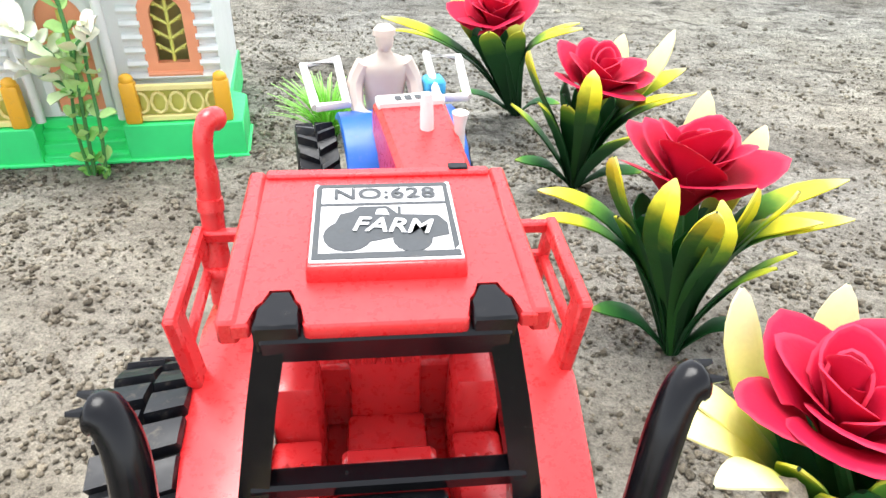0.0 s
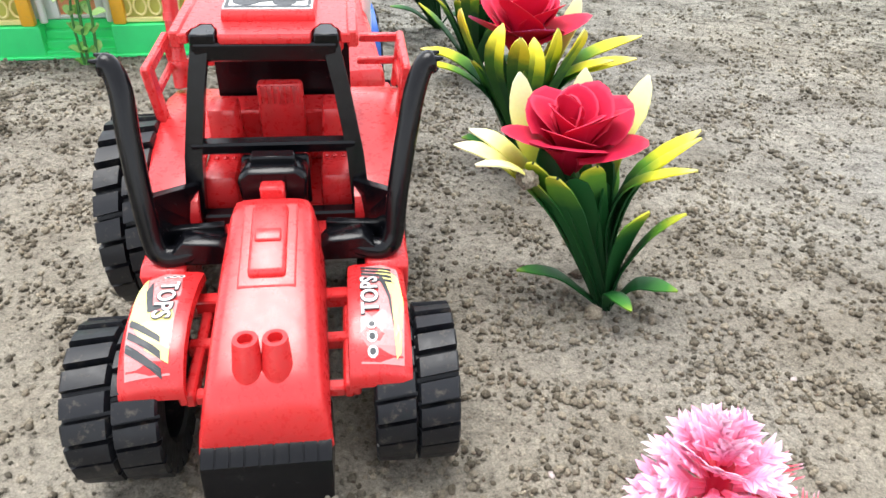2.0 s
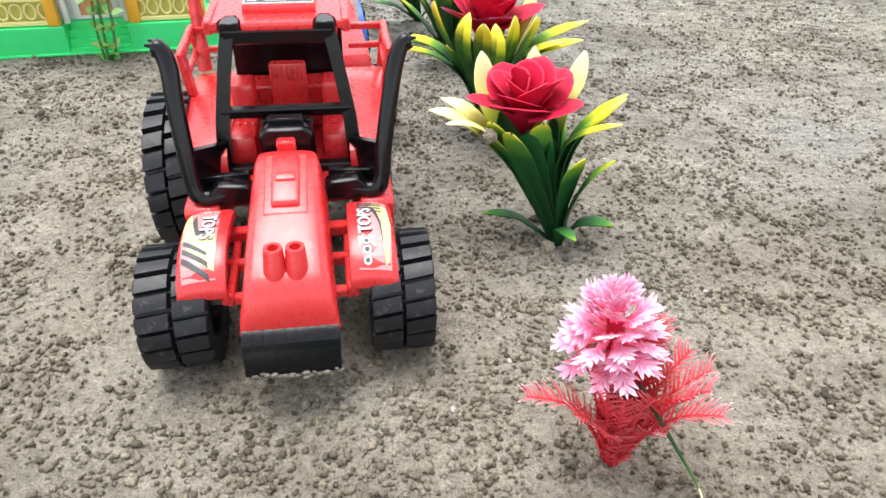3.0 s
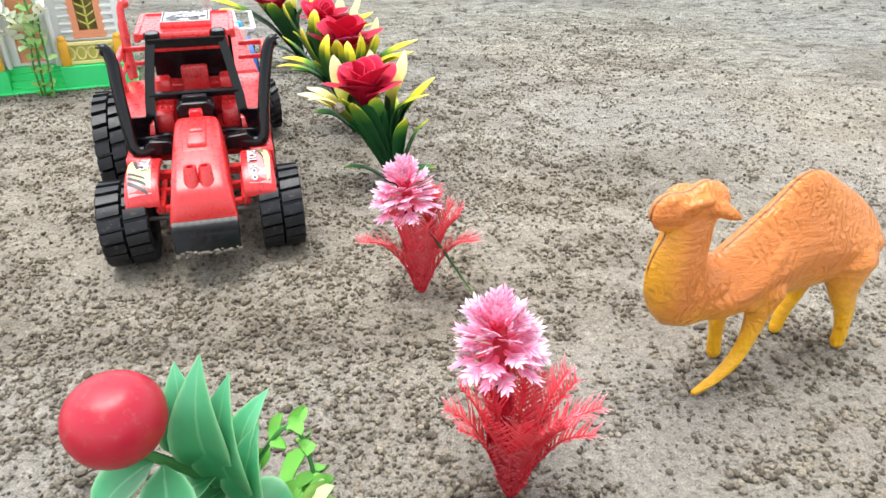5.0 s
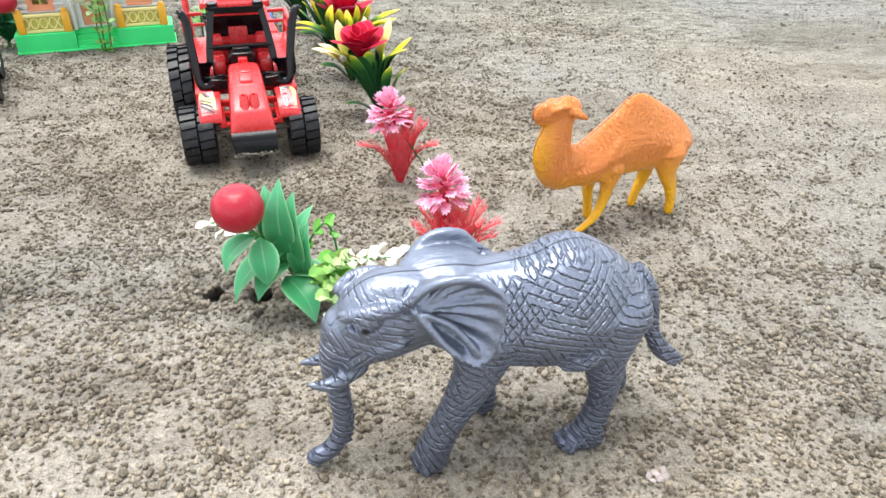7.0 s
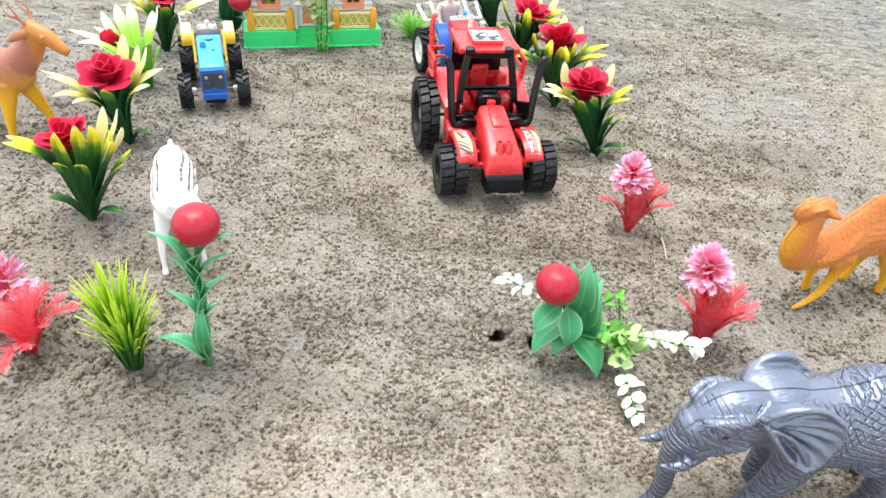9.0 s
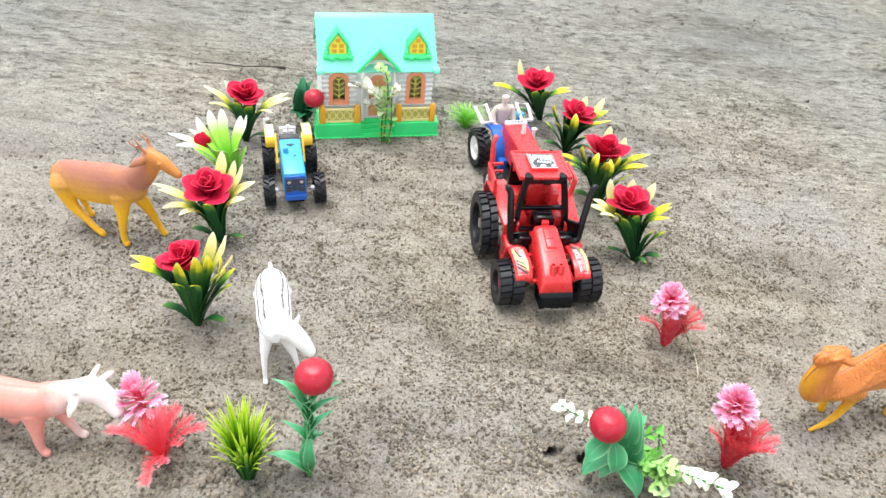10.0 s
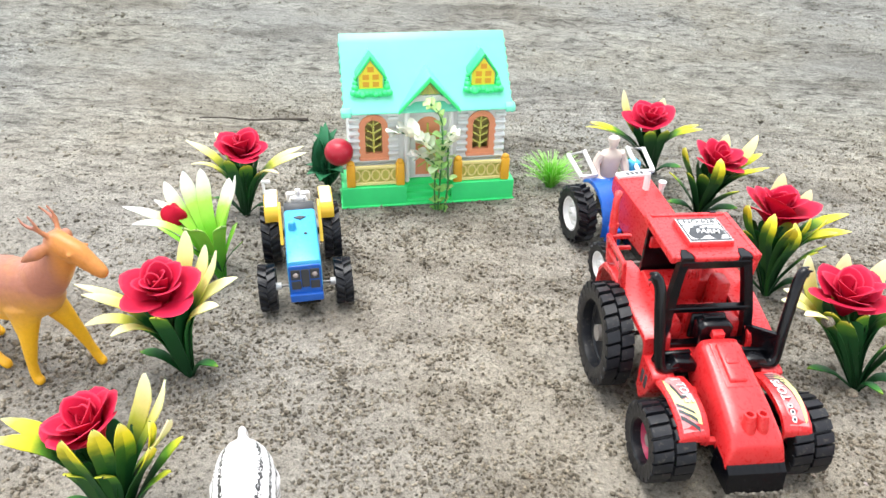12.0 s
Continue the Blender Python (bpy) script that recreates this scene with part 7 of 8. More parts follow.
def ear(bm, s, rim, pivot, fold, depth=-3.2):
    """A fan-shaped ear, cupped, with fine folds that run out from its root and a thick rim."""
    rim = curve(rim, 64)
    pivot = Vector(pivot)
    front, back = [], []
    for k in range(9):
        t = k / 8
        fr, bk = [], []
        for j, r in enumerate(rim):
            p = pivot.lerp(r, max(t, 0.02))
            hollow = math.sin(math.pi * t) ** 0.8
            cup = depth * hollow + fold * (1.25 * math.sin(j * 1.35 + 2.2 * t) + 0.6 * math.sin(j * 0.43 + 1)) * hollow + (1.2 if k == 8 else 0)
            thick = 1.8 if k >= 7 else 1.2
            p = p + Vector((0, s * cup, 0))
            fr.append(p + Vector((0, s * thick, 0)))
            bk.append(p - Vector((0, s * 1.6, 0)))
        front.append(fr)
        back.append(bk)
    loft(bm, front + back[::-1], cap=False)


def elephant(bm):
    barrel(bm, [(-46, 53, 79, 9), (-36, 48, 79.5, 14), (-22, 42, 79.6, 18), (-8, 38.5, 81.4, 19.5), (2, 37, 85.8, 20.2), (11, 37.5, 86.0, 20.2), (22, 41, 80, 18.6), (30, 46, 73, 15), (36, 51, 66, 9.8), (39.0, 56, 60.5, 3)], 32, 0.12)
    barrel(bm, [(-38, 54, 79, 11), (-47, 52, 80.2, 12.2), (-55, 50, 80.4, 12.8), (-62, 48, 79.2, 12.2), (-68, 46, 75, 10.8), (-73, 44.5, 68.5, 8.6), (-77, 46, 61, 6.2), (-78.5, 50, 56, 3)], 24, 0.1)
    strand(bm, [(-70, 0, 60, 8.6), (-73.5, 0, 50, 6.4), (-74.6, 0, 40, 4.8), (-74.2, 0, 32, 4.2), (-73.2, -0.6, 22, 4.0), (-74, -1.2, 13, 3.7), (-78, -2.6, 6.5, 3.6), (-84.5, -4, 4.0, 3.4)], 0.98, 26)
    for k in range(9):
        z = 33 - 2.9 * k
        x = -73.9 + 0.35 * min(k, 4) - 0.5 * max(0, k - 6)
        strand(bm, [(x - 4.3, 0, z + 0.3, 0.5), (x - 3.2, -3.3, z, 0.6), (x, -4.3, z - 0.3, 0.6), (x + 3.2, -3.0, z - 0.5, 0.5)], 1, 8, 6)
    strand(bm, [(-45, 0, 57, 6.5), (-56, 0, 53, 6.5), (-66, 0, 49.5, 5.0), (-70, 0, 48, 3.4)], 1.25, 12)
    disc(bm, (-36, 3, 74.2), 16, (1.05, 0.95, 0.46), (10, 2, 0))
    ear(bm, -1, [(-50, -11, 76.5), (-45.5, -12, 83), (-40.2, -12.6, 85.2), (-32, -13.5, 85.4), (-25, -16, 83), (-22, -18.5, 80), (-21.6, -20, 74), (-23.6, -20.6, 66), (-26.4, -20.8, 58), (-31.5, -20.4, 56.0), (-37.6, -19, 59.0), (-42.6, -16.5, 65.4), (-47.6, -13.5, 71.0)], (-49.0, -11.2, 73), 1.2)
    strand(bm, [(-50.5, -11, 76, 1.6), (-45, -13.0, 82.2, 1.6), (-38.5, -14.2, 84.8, 1.6), (-30, -15.6, 84.8, 1.4), (-23.5, -18.6, 81.4, 1.4)], 1, 16, 8)
    strand(bm, [(-49, -12.4, 73, 1.8), (-45.4, -15.4, 69.0, 1.6), (-41, -18.0, 63.5, 1.5), (-36, -20.2, 58.8, 1.2)], 1, 14, 8)
    strand(bm, [(-46, -14.6, 73, 1.0), (-38, -17, 69, 1.4), (-32, -19.6, 62, 1.6), (-30, -20.6, 58, 1.2)], 1, 14, 8)
    ear(bm, 1, [(-50.5, 11, 72), (-47.4, 12, 77.6), (-43, 13, 82.2), (-38, 13.8, 84.8), (-32, 14, 85.2), (-26.4, 14, 83.6), (-22, 13, 79.2), (-16, 11, 74.6), (-17, 14, 66), (-25, 16, 59), (-33, 15.5, 57), (-42, 14, 61)], (-42, 9.5, 70), 0.2, 3.2)
    for q in (-1, 1):
        disc(bm, (-64.8, q * 11.8, 68.3), 2.2, (1.15, 1.0, 0.9), (0, 0, 0))
        strand(bm, [(-68.4, q * 10.4, 69.6, 0.9), (-64.8, q * 12.9, 71.0, 1.1), (-60.6, q * 12.2, 69.0, 0.9)], 1, 10, 8)
        strand(bm, [(-54, q * 9.6, 73.4, 2.4), (-60, q * 10.8, 73.4, 2.8), (-66.5, q * 10.2, 72.6, 2.6), (-71.5, q * 7.4, 70.6, 2.0)], 1, 14, 10)
        strand(bm, [(-59.6, q * 11.6, 66.4, 1.2), (-64.6, q * 11.6, 64.7, 1.4), (-69.6, q * 9.4, 66.2, 1.1)], 1, 8, 8)
        strand(bm, [(-54, q * 10.4, 60, 3.6), (-62, q * 9.4, 57, 3.6), (-69, q * 7.4, 51.5, 3.4)], 1, 10, 8)
    strand(bm, [(-67, -7.0, 48.5, 3.4), (-73, -8.8, 45.4, 2.9), (-78.5, -9.4, 44.0, 2.3), (-84, -9.2, 45.2, 0.9)], 1, 12, 10)
    strand(bm, [(-67, 7.0, 47.5, 3.4), (-74, 8.4, 42.5, 2.8), (-80, 8.8, 39.4, 2.2), (-86, 8.6, 39.4, 0.9)], 1, 12, 10)
    strand(bm, [(-24, -9, 56, 13), (-27.5, -12, 43, 8.4), (-33.5, -13, 30, 6.4), (-38.6, -13, 19, 5.8), (-41.6, -13, 11, 6.4), (-42.8, -13, 5.6, 6.8)], 0.95, 20)
    strand(bm, [(-20, 9, 54, 12), (-19, 11.5, 36, 7.4), (-18, 12, 18, 5.6), (-17, 12, 4.6, 6.2)], 0.95)
    strand(bm, [(22.5, -8, 58, 14.2), (20, -12, 43, 8.6), (21.6, -13, 28, 5.6), (20.6, -13, 17, 5.2), (18.4, -13.2, 9, 6.0), (17.4, -13.4, 5.2, 6.6)], 0.92, 20)
    strand(bm, [(10.4, -13.4, 3.6, 4.2), (16, -13.4, 4.6, 5.6), (20.0, -13.4, 4.2, 5.0)], 1.1, 10)
    strand(bm, [(4, -15.5, 45, 3.0), (10, -16.6, 46, 3.6), (15, -16.4, 50, 3.6)], 1, 10)
    for x0, y0 in ((-49.2, -10.5), (-48.6, -14.5), (-46.2, -17.6), (6.6, -11.4), (6.8, -15.2), (9.0, -18.4)):
        disc(bm, (x0 + 0.6, y0, 3.0), 2.3, (0.9, 1.0, 1.1), (0, 0, 0))
    strand(bm, [(28, 9, 54, 12), (34, 11.5, 36, 7.6), (38, 12.5, 18, 5.4), (40.5, 13, 4.2, 6.0)], 0.92)
    strand(bm, [(33, 0, 71, 2.6), (38.5, -2, 64, 2.6), (41.0, -3, 54, 2.6), (42.4, -3.5, 44, 3.0), (46.5, -4, 36, 3.8), (52, -4, 30.5, 3.6), (57, -4, 27.5, 1.8)], 0.8, 20, 10)
    for q in (-1, 0, 1):
        strand(bm, [(43.5, -5.6 + q, 41 + q, 0.7), (48, -6.2 + q * 1.6, 34 + 2 * q, 0.9), (54.5, -5.6 + q, 28.5 + 2 * q, 0.6)], 1, 8, 6)


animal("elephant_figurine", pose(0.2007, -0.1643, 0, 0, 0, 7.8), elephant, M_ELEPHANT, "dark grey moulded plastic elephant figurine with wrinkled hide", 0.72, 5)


def camel(bm):
    barrel(bm, [(-42, 34, 50, 7), (-34, 30, 53, 10), (-24, 29.5, 59.5, 11.5), (-12, 31, 68, 11.6), (-4, 30.6, 75.2, 11.2), (2, 30.4, 77.4, 11.2), (9, 30.6, 75.8, 11.6), (20, 31, 69.2, 12.2), (31, 33.6, 62.2, 12), (39, 37, 55.6, 10), (44.5, 41, 49.8, 5.5), (46.4, 43.4, 47.6, 2)], 30, 0.55)
    strand(bm, [(-34, 0, 42, 12.2), (-43, 0, 41.4, 11.8), (-47.6, 0, 46, 11.6), (-49.2, 0, 55, 10.4), (-48, 0, 64, 9.2), (-46.6, 0, 71, 7.8)], 0.68, 20)
    strand(bm, [(-57, 0, 62, 2.0), (-59, 0, 55, 2.2), (-57, 0, 45, 2.6), (-50, 0, 34.5, 3.0), (-40, 0, 31, 3.0)], 0.8, 14, 10)
    strand(bm, [(-42, 0, 75, 7.0), (-49, 0, 74.6, 6.0), (-56, 0, 74.8, 5.0), (-60, 0, 74.6, 3.8)], 0.84)
    strand(bm, [(-55, 0, 77.6, 3.2), (-58.6, 0, 78.2, 2.6), (-61, 0, 76.6, 2.4)], 1.15, 10, 10)
    strand(bm, [(-51, 0, 71.0, 3.0), (-56, 0, 70.4, 2.6), (-60, 0, 70.8, 1.7)], 1.1, 10, 10)
    disc(bm, (-45.6, 0, 79.4), 3.8, (1.4, 0.9, 0.75), (0, -18, 0))
    for s in (-1, 1):
        strand(bm, [(-43, s * 5.0, 75.4, 2.6), (-39.5, s * 6.8, 73.8, 2.4), (-36, s * 8.0, 72.0, 1.0)], 1, 8, 8)
        disc(bm, (-51.2, s * 5.0, 76.2), 1.3, (1.2, 0.7, 0.7), (0, 0, 0))
        strand(bm, [(-46.5, s * 4.8, 78.4, 1.6), (-50.5, s * 5.2, 78.6, 1.6), (-54, s * 4.4, 77.4, 1.2)], 1, 8, 8)
        strand(bm, [(-20, s * 8.4, 36, 3.4), (-17, s * 8.6, 46, 4.4), (-11, s * 7.4, 54, 3.4)], 0.7, 12, 10)
    strand(bm, [(-13, -6, 38, 7.5), (-14.5, -7, 28, 3.9), (-16, -7, 19, 2.9), (-19.4, -7, 11, 2.7), (-27, -7, 4.6, 2.0), (-35.5, -7, 1.4, 1.3)], 0.95, 20)
    strand(bm, [(-15, 5, 36, 7), (-16.6, 6.5, 24, 3.6), (-15, 7, 12, 2.6), (-13.5, 7, 2.4, 2.8)], 0.95)
    strand(bm, [(27, -6, 40, 11), (27, -8, 29, 5.6), (31, -8.4, 20, 4.0), (34, -8.4, 10, 3.0), (34.6, -8.4, 2.6, 2.9)], 0.85, 18)
    strand(bm, [(24, 6, 36, 8), (25, 8, 20, 4.0), (22, 8.4, 11, 3.0), (20, 8.4, 2.4, 2.8)], 0.85)
    strand(bm, [(45, 0, 46, 2.0), (46.4, 0, 38, 1.8), (44.4, 0, 30, 1.4)], 1, 10, 8)


animal("camel_figurine", pose(0.2797, -0.0087, 0, 0, 0, 21.06), camel, M_CAMEL, "orange and yellow moulded plastic camel figurine", 0.8, 2)


def deer(bm):
    strand(bm, [(-38, 0, 46, 16.5), (-18, 0, 47.5, 18.5), (6, 0, 52, 19), (22, 0, 57, 15)], 0.70)
    strand(bm, [(18, 0, 56, 14.0), (32, 0, 67, 11), (43, 0, 79, 8.8), (48, 0, 87, 7.6)], 0.72)
    strand(bm, [(47, 0, 89.5, 7.4), (57, 0, 87, 6.2), (64, 0, 83, 4.8), (69, 0, 80, 3.8)], 0.8)
    for s in (-1, 1):
        strand(bm, [(46, s * 3, 95, 1.4), (43, s * 5, 99, 1.2), (38, s * 6.5, 101, 0.95), (34, s * 6, 104, 0.6)], 1, 12, 8)
        strand(bm, [(44, s * 5, 98, 1.1), (43, s * 5.5, 102, 0.9), (40, s * 5.5, 106, 0.6)], 1, 8, 8)
        strand(bm, [(45, s * 5, 90, 2.4), (42, s * 9.5, 88.5, 3.6), (37, s * 13.5, 85.5, 0.9)], 0.8, 10, 10)
        disc(bm, (58, s * 5.4, 89), 1.3, (1, 0.7, 0.8), (0, 0, 0))
    strand(bm, [(14, -5, 46, 10), (15, -9, 30, 4.8), (14, -11.6, 14, 2.9), (14.5, -12.4, 5, 2.8), (16, -12.6, 2.4, 3.2)], 0.9)
    strand(bm, [(18, 6, 46, 8.5), (25, 9.5, 29, 4.6), (30, 11.8, 13, 2.9), (33.5, 12.3, 4.5, 2.7), (35, 12.5, 2.2, 3.0)], 0.9)
    strand(bm, [(-40, -6, 43, 12.5), (-36, -9, 27, 5.6), (-24, -9, 13, 3.2), (-16, -9.2, 5.5, 3.0), (-10.5, -9.3, 2.4, 3.2)], 0.85, 18)
    strand(bm, [(-42, 6, 41, 10.5), (-43, 9, 25, 4.8), (-42, 10, 13, 2.9), (-39, 9.8, 5, 2.8), (-37, 9.8, 2.4, 3.2)], 0.85)
    strand(bm, [(-53, 0, 52, 2.6), (-57, 0, 44, 2.2), (-57, 0, 36, 1.4)], 1, 8, 8)


animal("deer_figurine", pose(-0.307, 0.1054, 0, 0, 0, -14), deer, M_DEER, "brown and yellow moulded plastic deer figurine with horns", 0.85, 3)


def cow(bm):
    strand(bm, [(-44, 0, 38, 11.5), (-26, -1, 37, 13.8), (-4, -3, 37, 13.8), (14, -4, 38, 12.5), (24, -2, 39, 10.5)], 0.80, 18)
    strand(bm, [(20, -2, 41, 10.0), (32, 2, 42.5, 8.4), (40, 5, 42, 7.8)], 0.85)
    strand(bm, [(40, 6, 42, 7.8), (46, 7.5, 38.5, 7.4), (52, 6.5, 32, 6.0), (56, 4.5, 26.5, 4.8)], 1.0)
    disc(bm, (43, 7, 46), 5.0, (1.0, 1.2, 0.8), (0, 0, 0))
    for pts in ([(41, 12, 46, 2.0), (43, 16, 49, 1.8), (44.5, 18, 51.5, 0.8)], [(45, 13, 43, 2.0), (48, 19, 42, 2.4), (49.5, 22.5, 41, 0.9)], [(38, 0, 46, 2.0), (38.5, -3, 49, 1.7), (40, -5, 51.5, 0.8)], [(38, -2, 43, 2.2), (37.5, -8, 41, 3.0), (37, -11.5, 37.5, 1.2)]):
        strand(bm, pts, 0.9, 8, 8)
    strand(bm, [(12, -8, 32, 8.0), (13, -12, 20, 4.2), (13, -14, 10, 2.8), (14, -14.6, 4.0, 2.6), (16, -15, 2.2, 3.0)], 0.9, 16)
    strand(bm, [(16, 3, 32, 7.0), (21, 2, 20, 3.8), (27, 1, 10, 2.8), (29.5, 1, 4.0, 2.6), (32, 1, 2.2, 3.0)], 0.9, 16)
    strand(bm, [(-40, 6, 34, 9.0), (-34, 8, 20, 4.6), (-22, 7, 9, 2.9), (-15, 5.5, 2.4, 3.2)], 0.9, 16)
    strand(bm, [(-42, -7, 34, 9.0), (-45, -9, 20, 4.8), (-48, -9.5, 9, 3.0), (-45, -9.5, 2.4, 3.2)], 0.9, 16)
    strand(bm, [(-54, 0, 46, 1.8), (-57, 0, 36, 1.4), (-56.5, 0, 22, 1.8)], 1, 10, 8)
    strand(bm, [(-50, -1, 50.2, 1.0), (-20, -2, 51.2, 1.0), (10, -3, 50.6, 1.0), (30, 1, 50.2, 1.0)], 0.7, 16, 8)


animal("cow_figurine", pose(-0.2750, -0.1000, 0, 0, 0, 0), cow, M_COW, "pink and white moulded plastic cow figurine", 0.8, 3)


def zebra(bm):
    barrel(bm, [(-33, 40, 52, 6), (-28, 33, 55.5, 11), (-16, 30, 56.5, 12.6), (-2, 29.5, 55.5, 12.6), (12, 30, 55.5, 12.2), (22, 33, 56, 9.6), (28, 37, 55, 6.8), (33, 42, 52, 2.5)], 24, 0.15)
    strand(bm, [(14, 1, 45, 11), (23, 4, 48, 9.4), (29, 9, 48, 7.6)], 0.85)
    strand(bm, [(29, 10, 48.5, 7.2), (33, 16, 42.5, 6.2), (36, 21.5, 34, 4.4)], 0.95)
    for s in (-1, 1):
        strand(bm, [(27, 10 + s * 4, 54, 1.9), (26.6, 10 + s * 5.4, 57, 1.5), (26, 10 + s * 6, 59.5, 0.7)], 1, 8, 8)
    strand(bm, [(12, 2, 56.5, 1.4), (22, 5, 59.5, 1.8), (28, 9, 57.5, 1.2)], 0.6, 10, 8)
    strand(bm, [(19, -6, 36, 6.4), (25, -9, 21, 2.7), (28, -9.6, 12, 1.9), (29.5, -9.6, 5, 1.7), (31, -9.6, 2.0, 2.3)], 0.9, 18)
    strand(bm, [(20, 6, 36, 6), (24, 11, 20, 2.6), (25, 13, 10, 1.8), (25.4, 13.5, 4.5, 1.7), (26.6, 13.5, 2.0, 2.3)], 0.9, 18)
    strand(bm, [(-20, -6, 38, 9), (-19, -9, 24, 3.8), (-11, -10, 13, 2.2), (-7, -10.3, 6, 1.9), (-4, -10.3, 2.0, 2.4)], 0.9, 18)
    strand(bm, [(-20, 6, 38, 9), (-21, 9, 24, 3.8), (-21, 10, 12, 2.2), (-19, 10.3, 5, 1.9), (-17, 10.3, 2.0, 2.4)], 0.9, 18)
    strand(bm, [(-32, 0, 50, 2.2), (-35, 0, 54, 1.6), (-38, 0, 50, 1.6), (-39, 0, 38, 1.8)], 1, 12, 8)


animal("zebra_figurine", pose(-0.1420, -0.0080, 0, 0, 0, -72.5), zebra, zebra_skin(), "white moulded plastic zebra figurine with thin black stripes", 0.75, 3)

# ---- litter on the soil ----
bm = bmesh.new()
tube(bm, curve([(0, 0, 2), (24, 1, 3), (52, -1, 2.5), (80, 3, 3), (104, 6, 2)], 16), [0.4, 0.6, 0.7, 0.7, 0.7, 0.8, 0.8, 0.8, 0.8, 0.8, 0.9, 0.8, 0.9, 1.2, 1.7, 1.2], 7)
twig = part("twig", bm, M_TWIG, None)
twig.matrix_world = pose(-0.352, 0.4420, 0.0, 0, 0, 4)
tagged(twig, "thin dark twig lying on the soil", "twig")
bm = bmesh.new()
crease = random.Random(8)
for side in (0.0, -0.35):
    grid = [[bm.verts.new((-4.5 + 1.5 * i + crease.uniform(-0.4, 0.4), (-2.6 + 1.3 * j) * (1 - 0.05 * abs(i - 3) ** 1.6) + crease.uniform(-0.5, 0.5), 0.9 + 1.0 * math.sin(1.9 * i + 0.8 * j) * math.cos(1.3 * j - i) + side)) for j in range(5)] for i in range(7)]
    for i in range(6):
        for j in range(4):
            q = (grid[i][j], grid[i + 1][j], grid[i + 1][j + 1], grid[i][j + 1])
            bm.faces.new(q if side == 0 else q[::-1])
chip = part("plastic_chip", bm, M_CHIP, None, "", 20)
chip.matrix_world = pose(0.2429, -0.1937, 0.0008, 6, 4, 20)
tagged(chip, "small crumpled pinkish-white plastic scrap lying on the soil", "plastic scrap")
random.seed(77)
for px, py in ((0.0276, -0.1879), (0.1284, 0.0791), (0.1114, 0.0579), (-0.10, 0.17), (0.20, 0.12), (-0.08, 0.02), (0.05, -0.03), (0.28, 0.2)):
    bm = bmesh.new()
    vs = ball(bm, (0, 0, 0), 0.9, (1.4, 1.0, 0.6), 2)
    for v in vs:
        v.co *= 1 + 0.25 * noise.noise(v.co + Vector((px * 900, 0, 0)))
    st = part("pebble", bm, M_CHIP, None)
    st.matrix_world = pose(px, py, 0.0006, 0, 0, random.uniform(0, 360))
    tagged(st, "tiny pale pebble on the soil", "pebble", "pale pebbles")
bm = bmesh.new()
vs = ball(bm, (0, 0, 0), 3.2, (1, 0.9, 0.85), 3)
for v in vs:
    v.co *= 1 + 0.3 * noise.noise(v.co * 0.8)
cl = part("soil_clod", bm, M_CLOD, None)
cl.matrix_world = pose(0.1180, 0.1440, 0.0465)
tagged(cl, "small clod of soil caught on a rose leaf", "clod")

# ---- crumbs and clods of soil, too many to count ----
rng = np.random.default_rng(9)
t = (1 + 5 ** 0.5) / 2
ICO = np.array([(-1, t, 0), (1, t, 0), (-1, -t, 0), (1, -t, 0), (0, -1, t), (0, 1, t), (0, -1, -t), (0, 1, -t), (t, 0, -1), (t, 0, 1), (-t, 0, -1), (-t, 0, 1)]) / math.hypot(1, t)
TRI = np.array([(0, 11, 5), (0, 5, 1), (0, 1, 7), (0, 7, 10), (0, 10, 11), (1, 5, 9), (5, 11, 4), (11, 10, 2), (10, 7, 6), (7, 1, 8), (3, 9, 4), (3, 4, 2), (3, 2, 6), (3, 6, 8), (3, 8, 9), (4, 9, 5), (2, 4, 11), (6, 2, 10), (8, 6, 7), (9, 8, 1)])


def crumbs(name, count, x0, x1, y0, y1, median, spread_s, top, keep, mat, label, shape=ICO, sides=TRI, sink=0.5, rough=(0.62, 1.28)):
    x, y = rng.uniform(x0, x1, count * 4), rng.uniform(y0, y1, count * 4)
    ok = rng.random(count * 4) < keep(x, y)
    for hx, hy, hr, hd in HOLES:
        ok &= (hd < 0.01) | (np.hypot(x - hx, y - hy) > hr * 1.25)
    x, y = x[ok][:count], y[ok][:count]
    n = len(x)
    r = np.minimum(median * np.exp(rng.normal(0, spread_s, n)), top)
    q = rng.normal(size=(n, 4))
    q /= np.linalg.norm(q, axis=1)[:, None]
    w, a, b, c = q.T
    R = np.stack([np.stack([1 - 2 * (b * b + c * c), 2 * (a * b - w * c), 2 * (a * c + w * b)], -1), np.stack([2 * (a * b + w * c), 1 - 2 * (a * a + c * c), 2 * (b * c - w * a)], -1), np.stack([2 * (a * c - w * b), 2 * (b * c + w * a), 1 - 2 * (a * a + b * b)], -1)], 1)
    base = shape[None] * rng.uniform(*rough, (n, len(shape), 1))
    v = np.einsum("nij,nkj->nki", R, base) * r[:, None, None]
    v *= np.stack([rng.uniform(0.85, 1.3, n), rng.uniform(0.85, 1.3, n), rng.uniform(0.7, 1.05, n)], -1)[:, None, :]
    v += np.stack([x, y, ground_height(x, y) + r * sink], -1)[:, None, :]
    f = (sides[None] + (np.arange(n) * len(shape))[:, None, None]).reshape(-1, sides.shape[1])
    ob = raw_mesh(name, v.reshape(-1, 3), f, mat, False)
    return tagged(ob, label, "soil", kind="stuff")


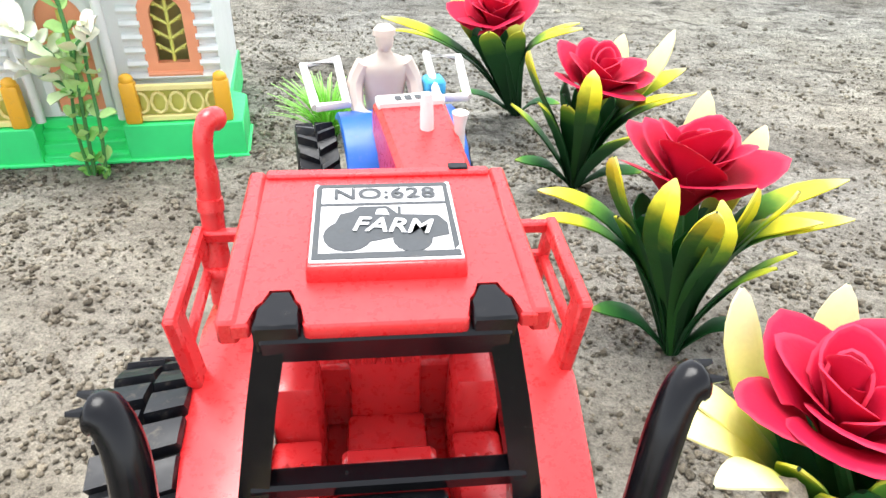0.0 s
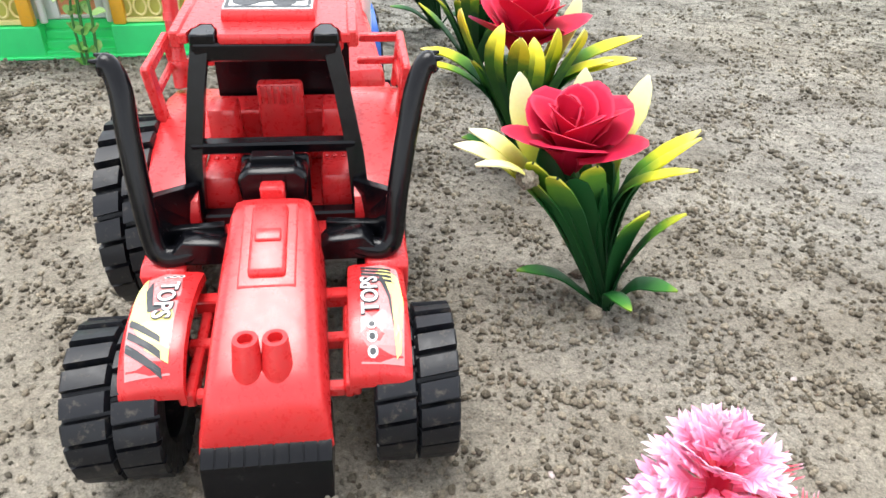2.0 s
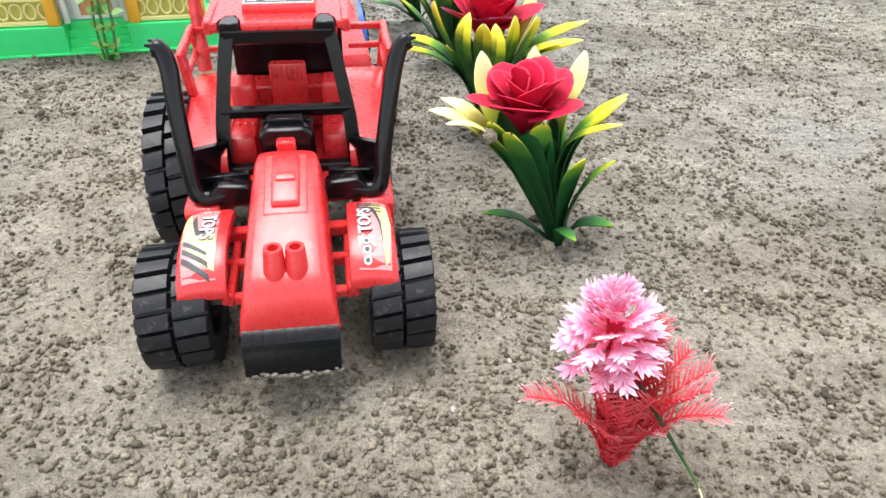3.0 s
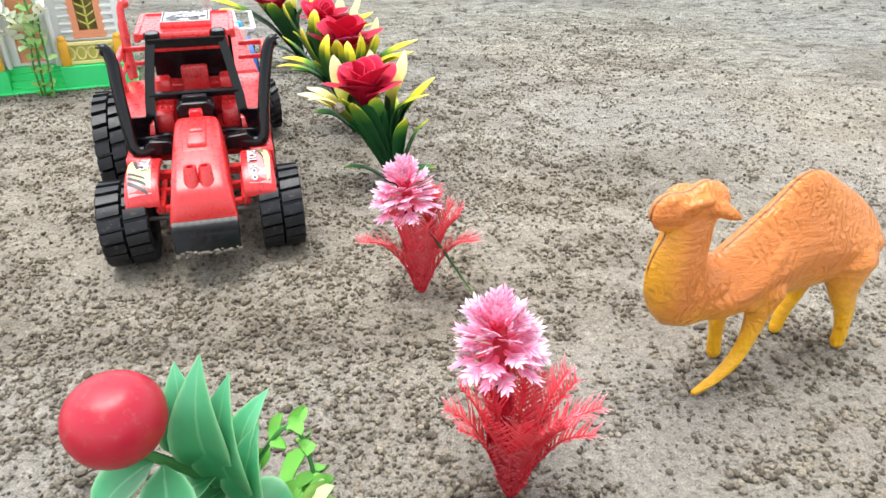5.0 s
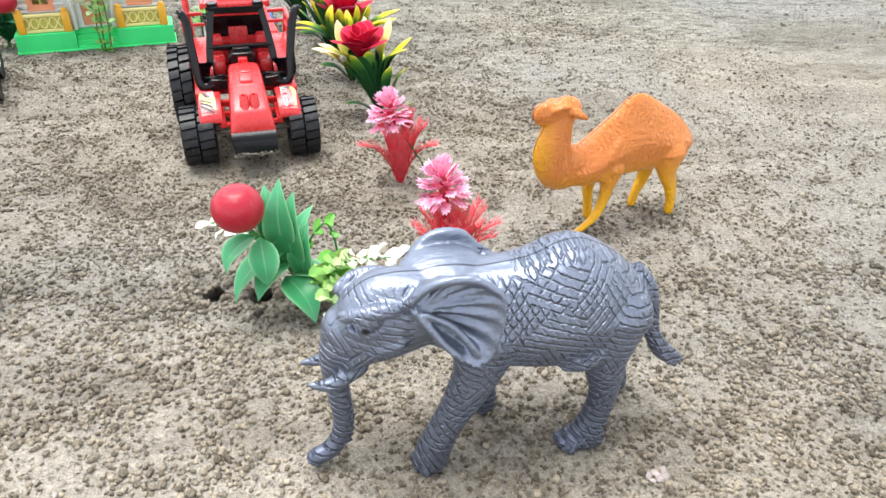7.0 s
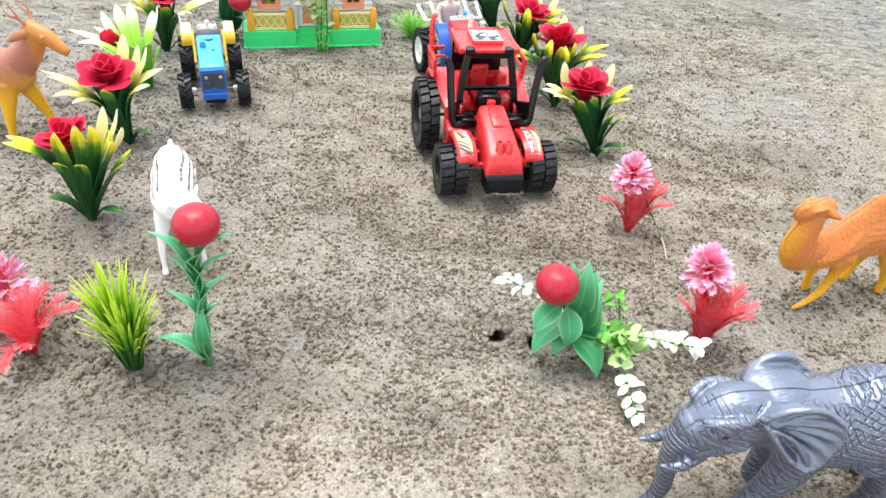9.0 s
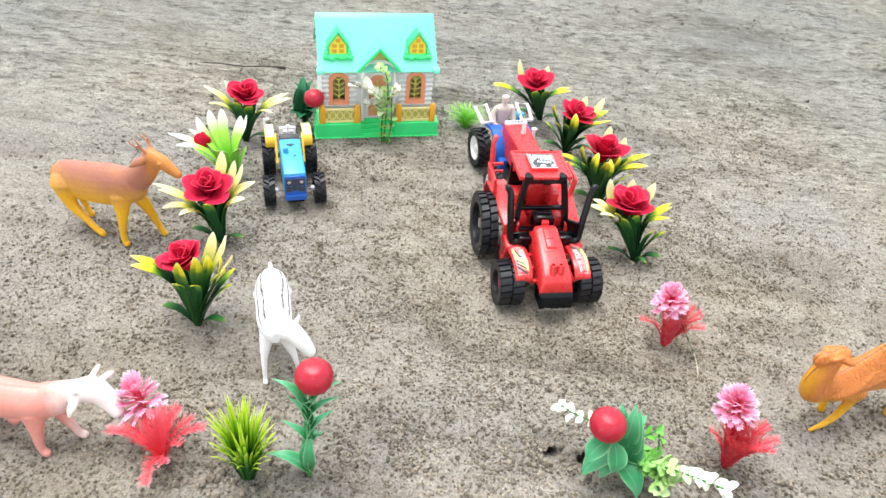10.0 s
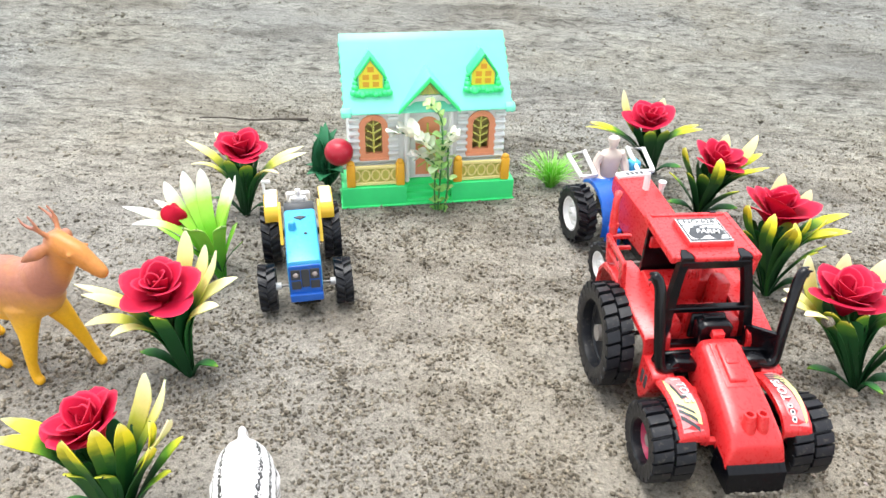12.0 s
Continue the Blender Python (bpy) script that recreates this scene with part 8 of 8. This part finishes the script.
def patchy(x, y):
    m = 0.34 + 0.75 * fbm(x * 9, y * 11, 3, 61) + 1.5 * fbm(x * 95, y * 95, 2, 67)
    near = 0.35 * np.exp(-(((x - 0.12) / 0.30) ** 2 + ((y + 0.20) / 0.14) ** 2))
    calm = 0.55 * np.exp(-(((x + 0.02) / 0.13) ** 2 + ((y + 0.16) / 0.07) ** 2)) + 0.8 * np.exp(-(((x - 0.44) / 0.13) ** 2 + ((y - 0.30) / 0.16) ** 2))
    torn = 0.06 * fbm(x * 7, y * 9, 3, 63)
    far = np.clip((y + torn - 0.26) / 0.34, 0, 1) + np.clip((np.abs(x - 0.07) + torn - 0.28) / 0.26, 0, 1)
    busy = 0.42 * np.exp(-(((x - 0.07) / 0.20) ** 2 + ((y - 0.01) / 0.13) ** 2))
    return np.clip(m + near + busy, 0.03, 1) * (1 - calm) * (1 - np.clip(far, 0, 0.97))


crumbs("soil_clods", 58000, -0.42, 0.52, -0.33, 0.54, 0.00078, 0.30, 0.0018, patchy, M_CLOD, "dark round worm-cast clods scattered over the soil", ICO, TRI, 0.45, (0.70, 1.2))
CUBE = np.array([(-1, -1, -1), (1, -1, -1), (1, 1, -1), (-1, 1, -1), (-1, -1, 1), (1, -1, 1), (1, 1, 1), (-1, 1, 1)]) * 0.62
SIDES = np.array([(0, 3, 2, 1), (4, 5, 6, 7), (0, 1, 5, 4), (1, 2, 6, 5), (2, 3, 7, 6), (3, 0, 4, 7)])


def close_by(x, y):
    m = 0.55 + 0.6 * fbm(x * 14, y * 14, 3, 71) + 0.9 * fbm(x * 110, y * 110, 2, 73)
    edge = np.clip((y - 0.30) / 0.35, 0, 0.9) + np.clip((np.abs(x - 0.04) - 0.34) / 0.3, 0, 0.8)
    return np.clip(m, 0.10, 1) * (1 - np.clip(edge, 0, 0.93))


crumbs("soil_crumbs", 32000, -0.46, 0.56, -0.34, 0.56, 0.00052, 0.36, 0.0012, close_by, M_GRAIN, "sandy crumbs packed all over the soil", CUBE, SIDES, 0.35, (0.5, 1.3))


def foreground(x, y):
    return np.clip(0.30 + 1.5 * fbm(x * 75, y * 75, 2, 91) + 0.6 * fbm(x * 14, y * 14, 2, 93), 0.02, 1)


crumbs("near_clods", 8000, -0.05, 0.42, -0.31, -0.06, 0.00100, 0.28, 0.0019, foreground, M_CLOD, "large round worm-cast clods on the soil round the elephant", ICO, TRI, 0.5, (0.72, 1.2))


def near_hole(x, y):
    out = np.zeros_like(x)
    for hx, hy, r, d in HOLES:
        out += np.exp(-((np.hypot(x - hx, y - hy) - r * 2.2) / (r * 0.9)) ** 2)
    for hx, hy, r in ((-0.133, -0.117, 0.014), (-0.188, -0.108, 0.014), (0.262, -0.016, 0.012), (0.308, 0.002, 0.012), (0.148, 0.146, 0.01), (-0.307, 0.105, 0.02)):
        out += 0.7 * np.exp(-((np.hypot(x - hx, y - hy) - r) / 0.008) ** 2)
    return np.clip(out, 0, 1)


crumbs("loose_soil", 2600, -0.34, 0.34, -0.15, 0.17, 0.00125, 0.4, 0.0030, lambda x, y: near_hole(x, y), M_CLOD, "loose dark soil heaped round holes and stems")


def far_out(x, y):
    m = 0.45 + 1.2 * fbm(x * 3, y * 6, 3, 81) + 1.2 * fbm(x * 22, y * 30, 2, 83)
    inside = np.exp(-(((x - 0.05) / 0.40) ** 4 + ((y - 0.10) / 0.38) ** 4))
    return np.clip(m, 0.02, 1) * (1 - inside)


crumbs("far_clods", 18000, -1.1, 1.3, -0.30, 1.7, 0.0010, 0.4, 0.0042, far_out, M_CLOD, "larger clods on the open ground behind the toys", CUBE, SIDES, 0.2, (0.7, 1.2))
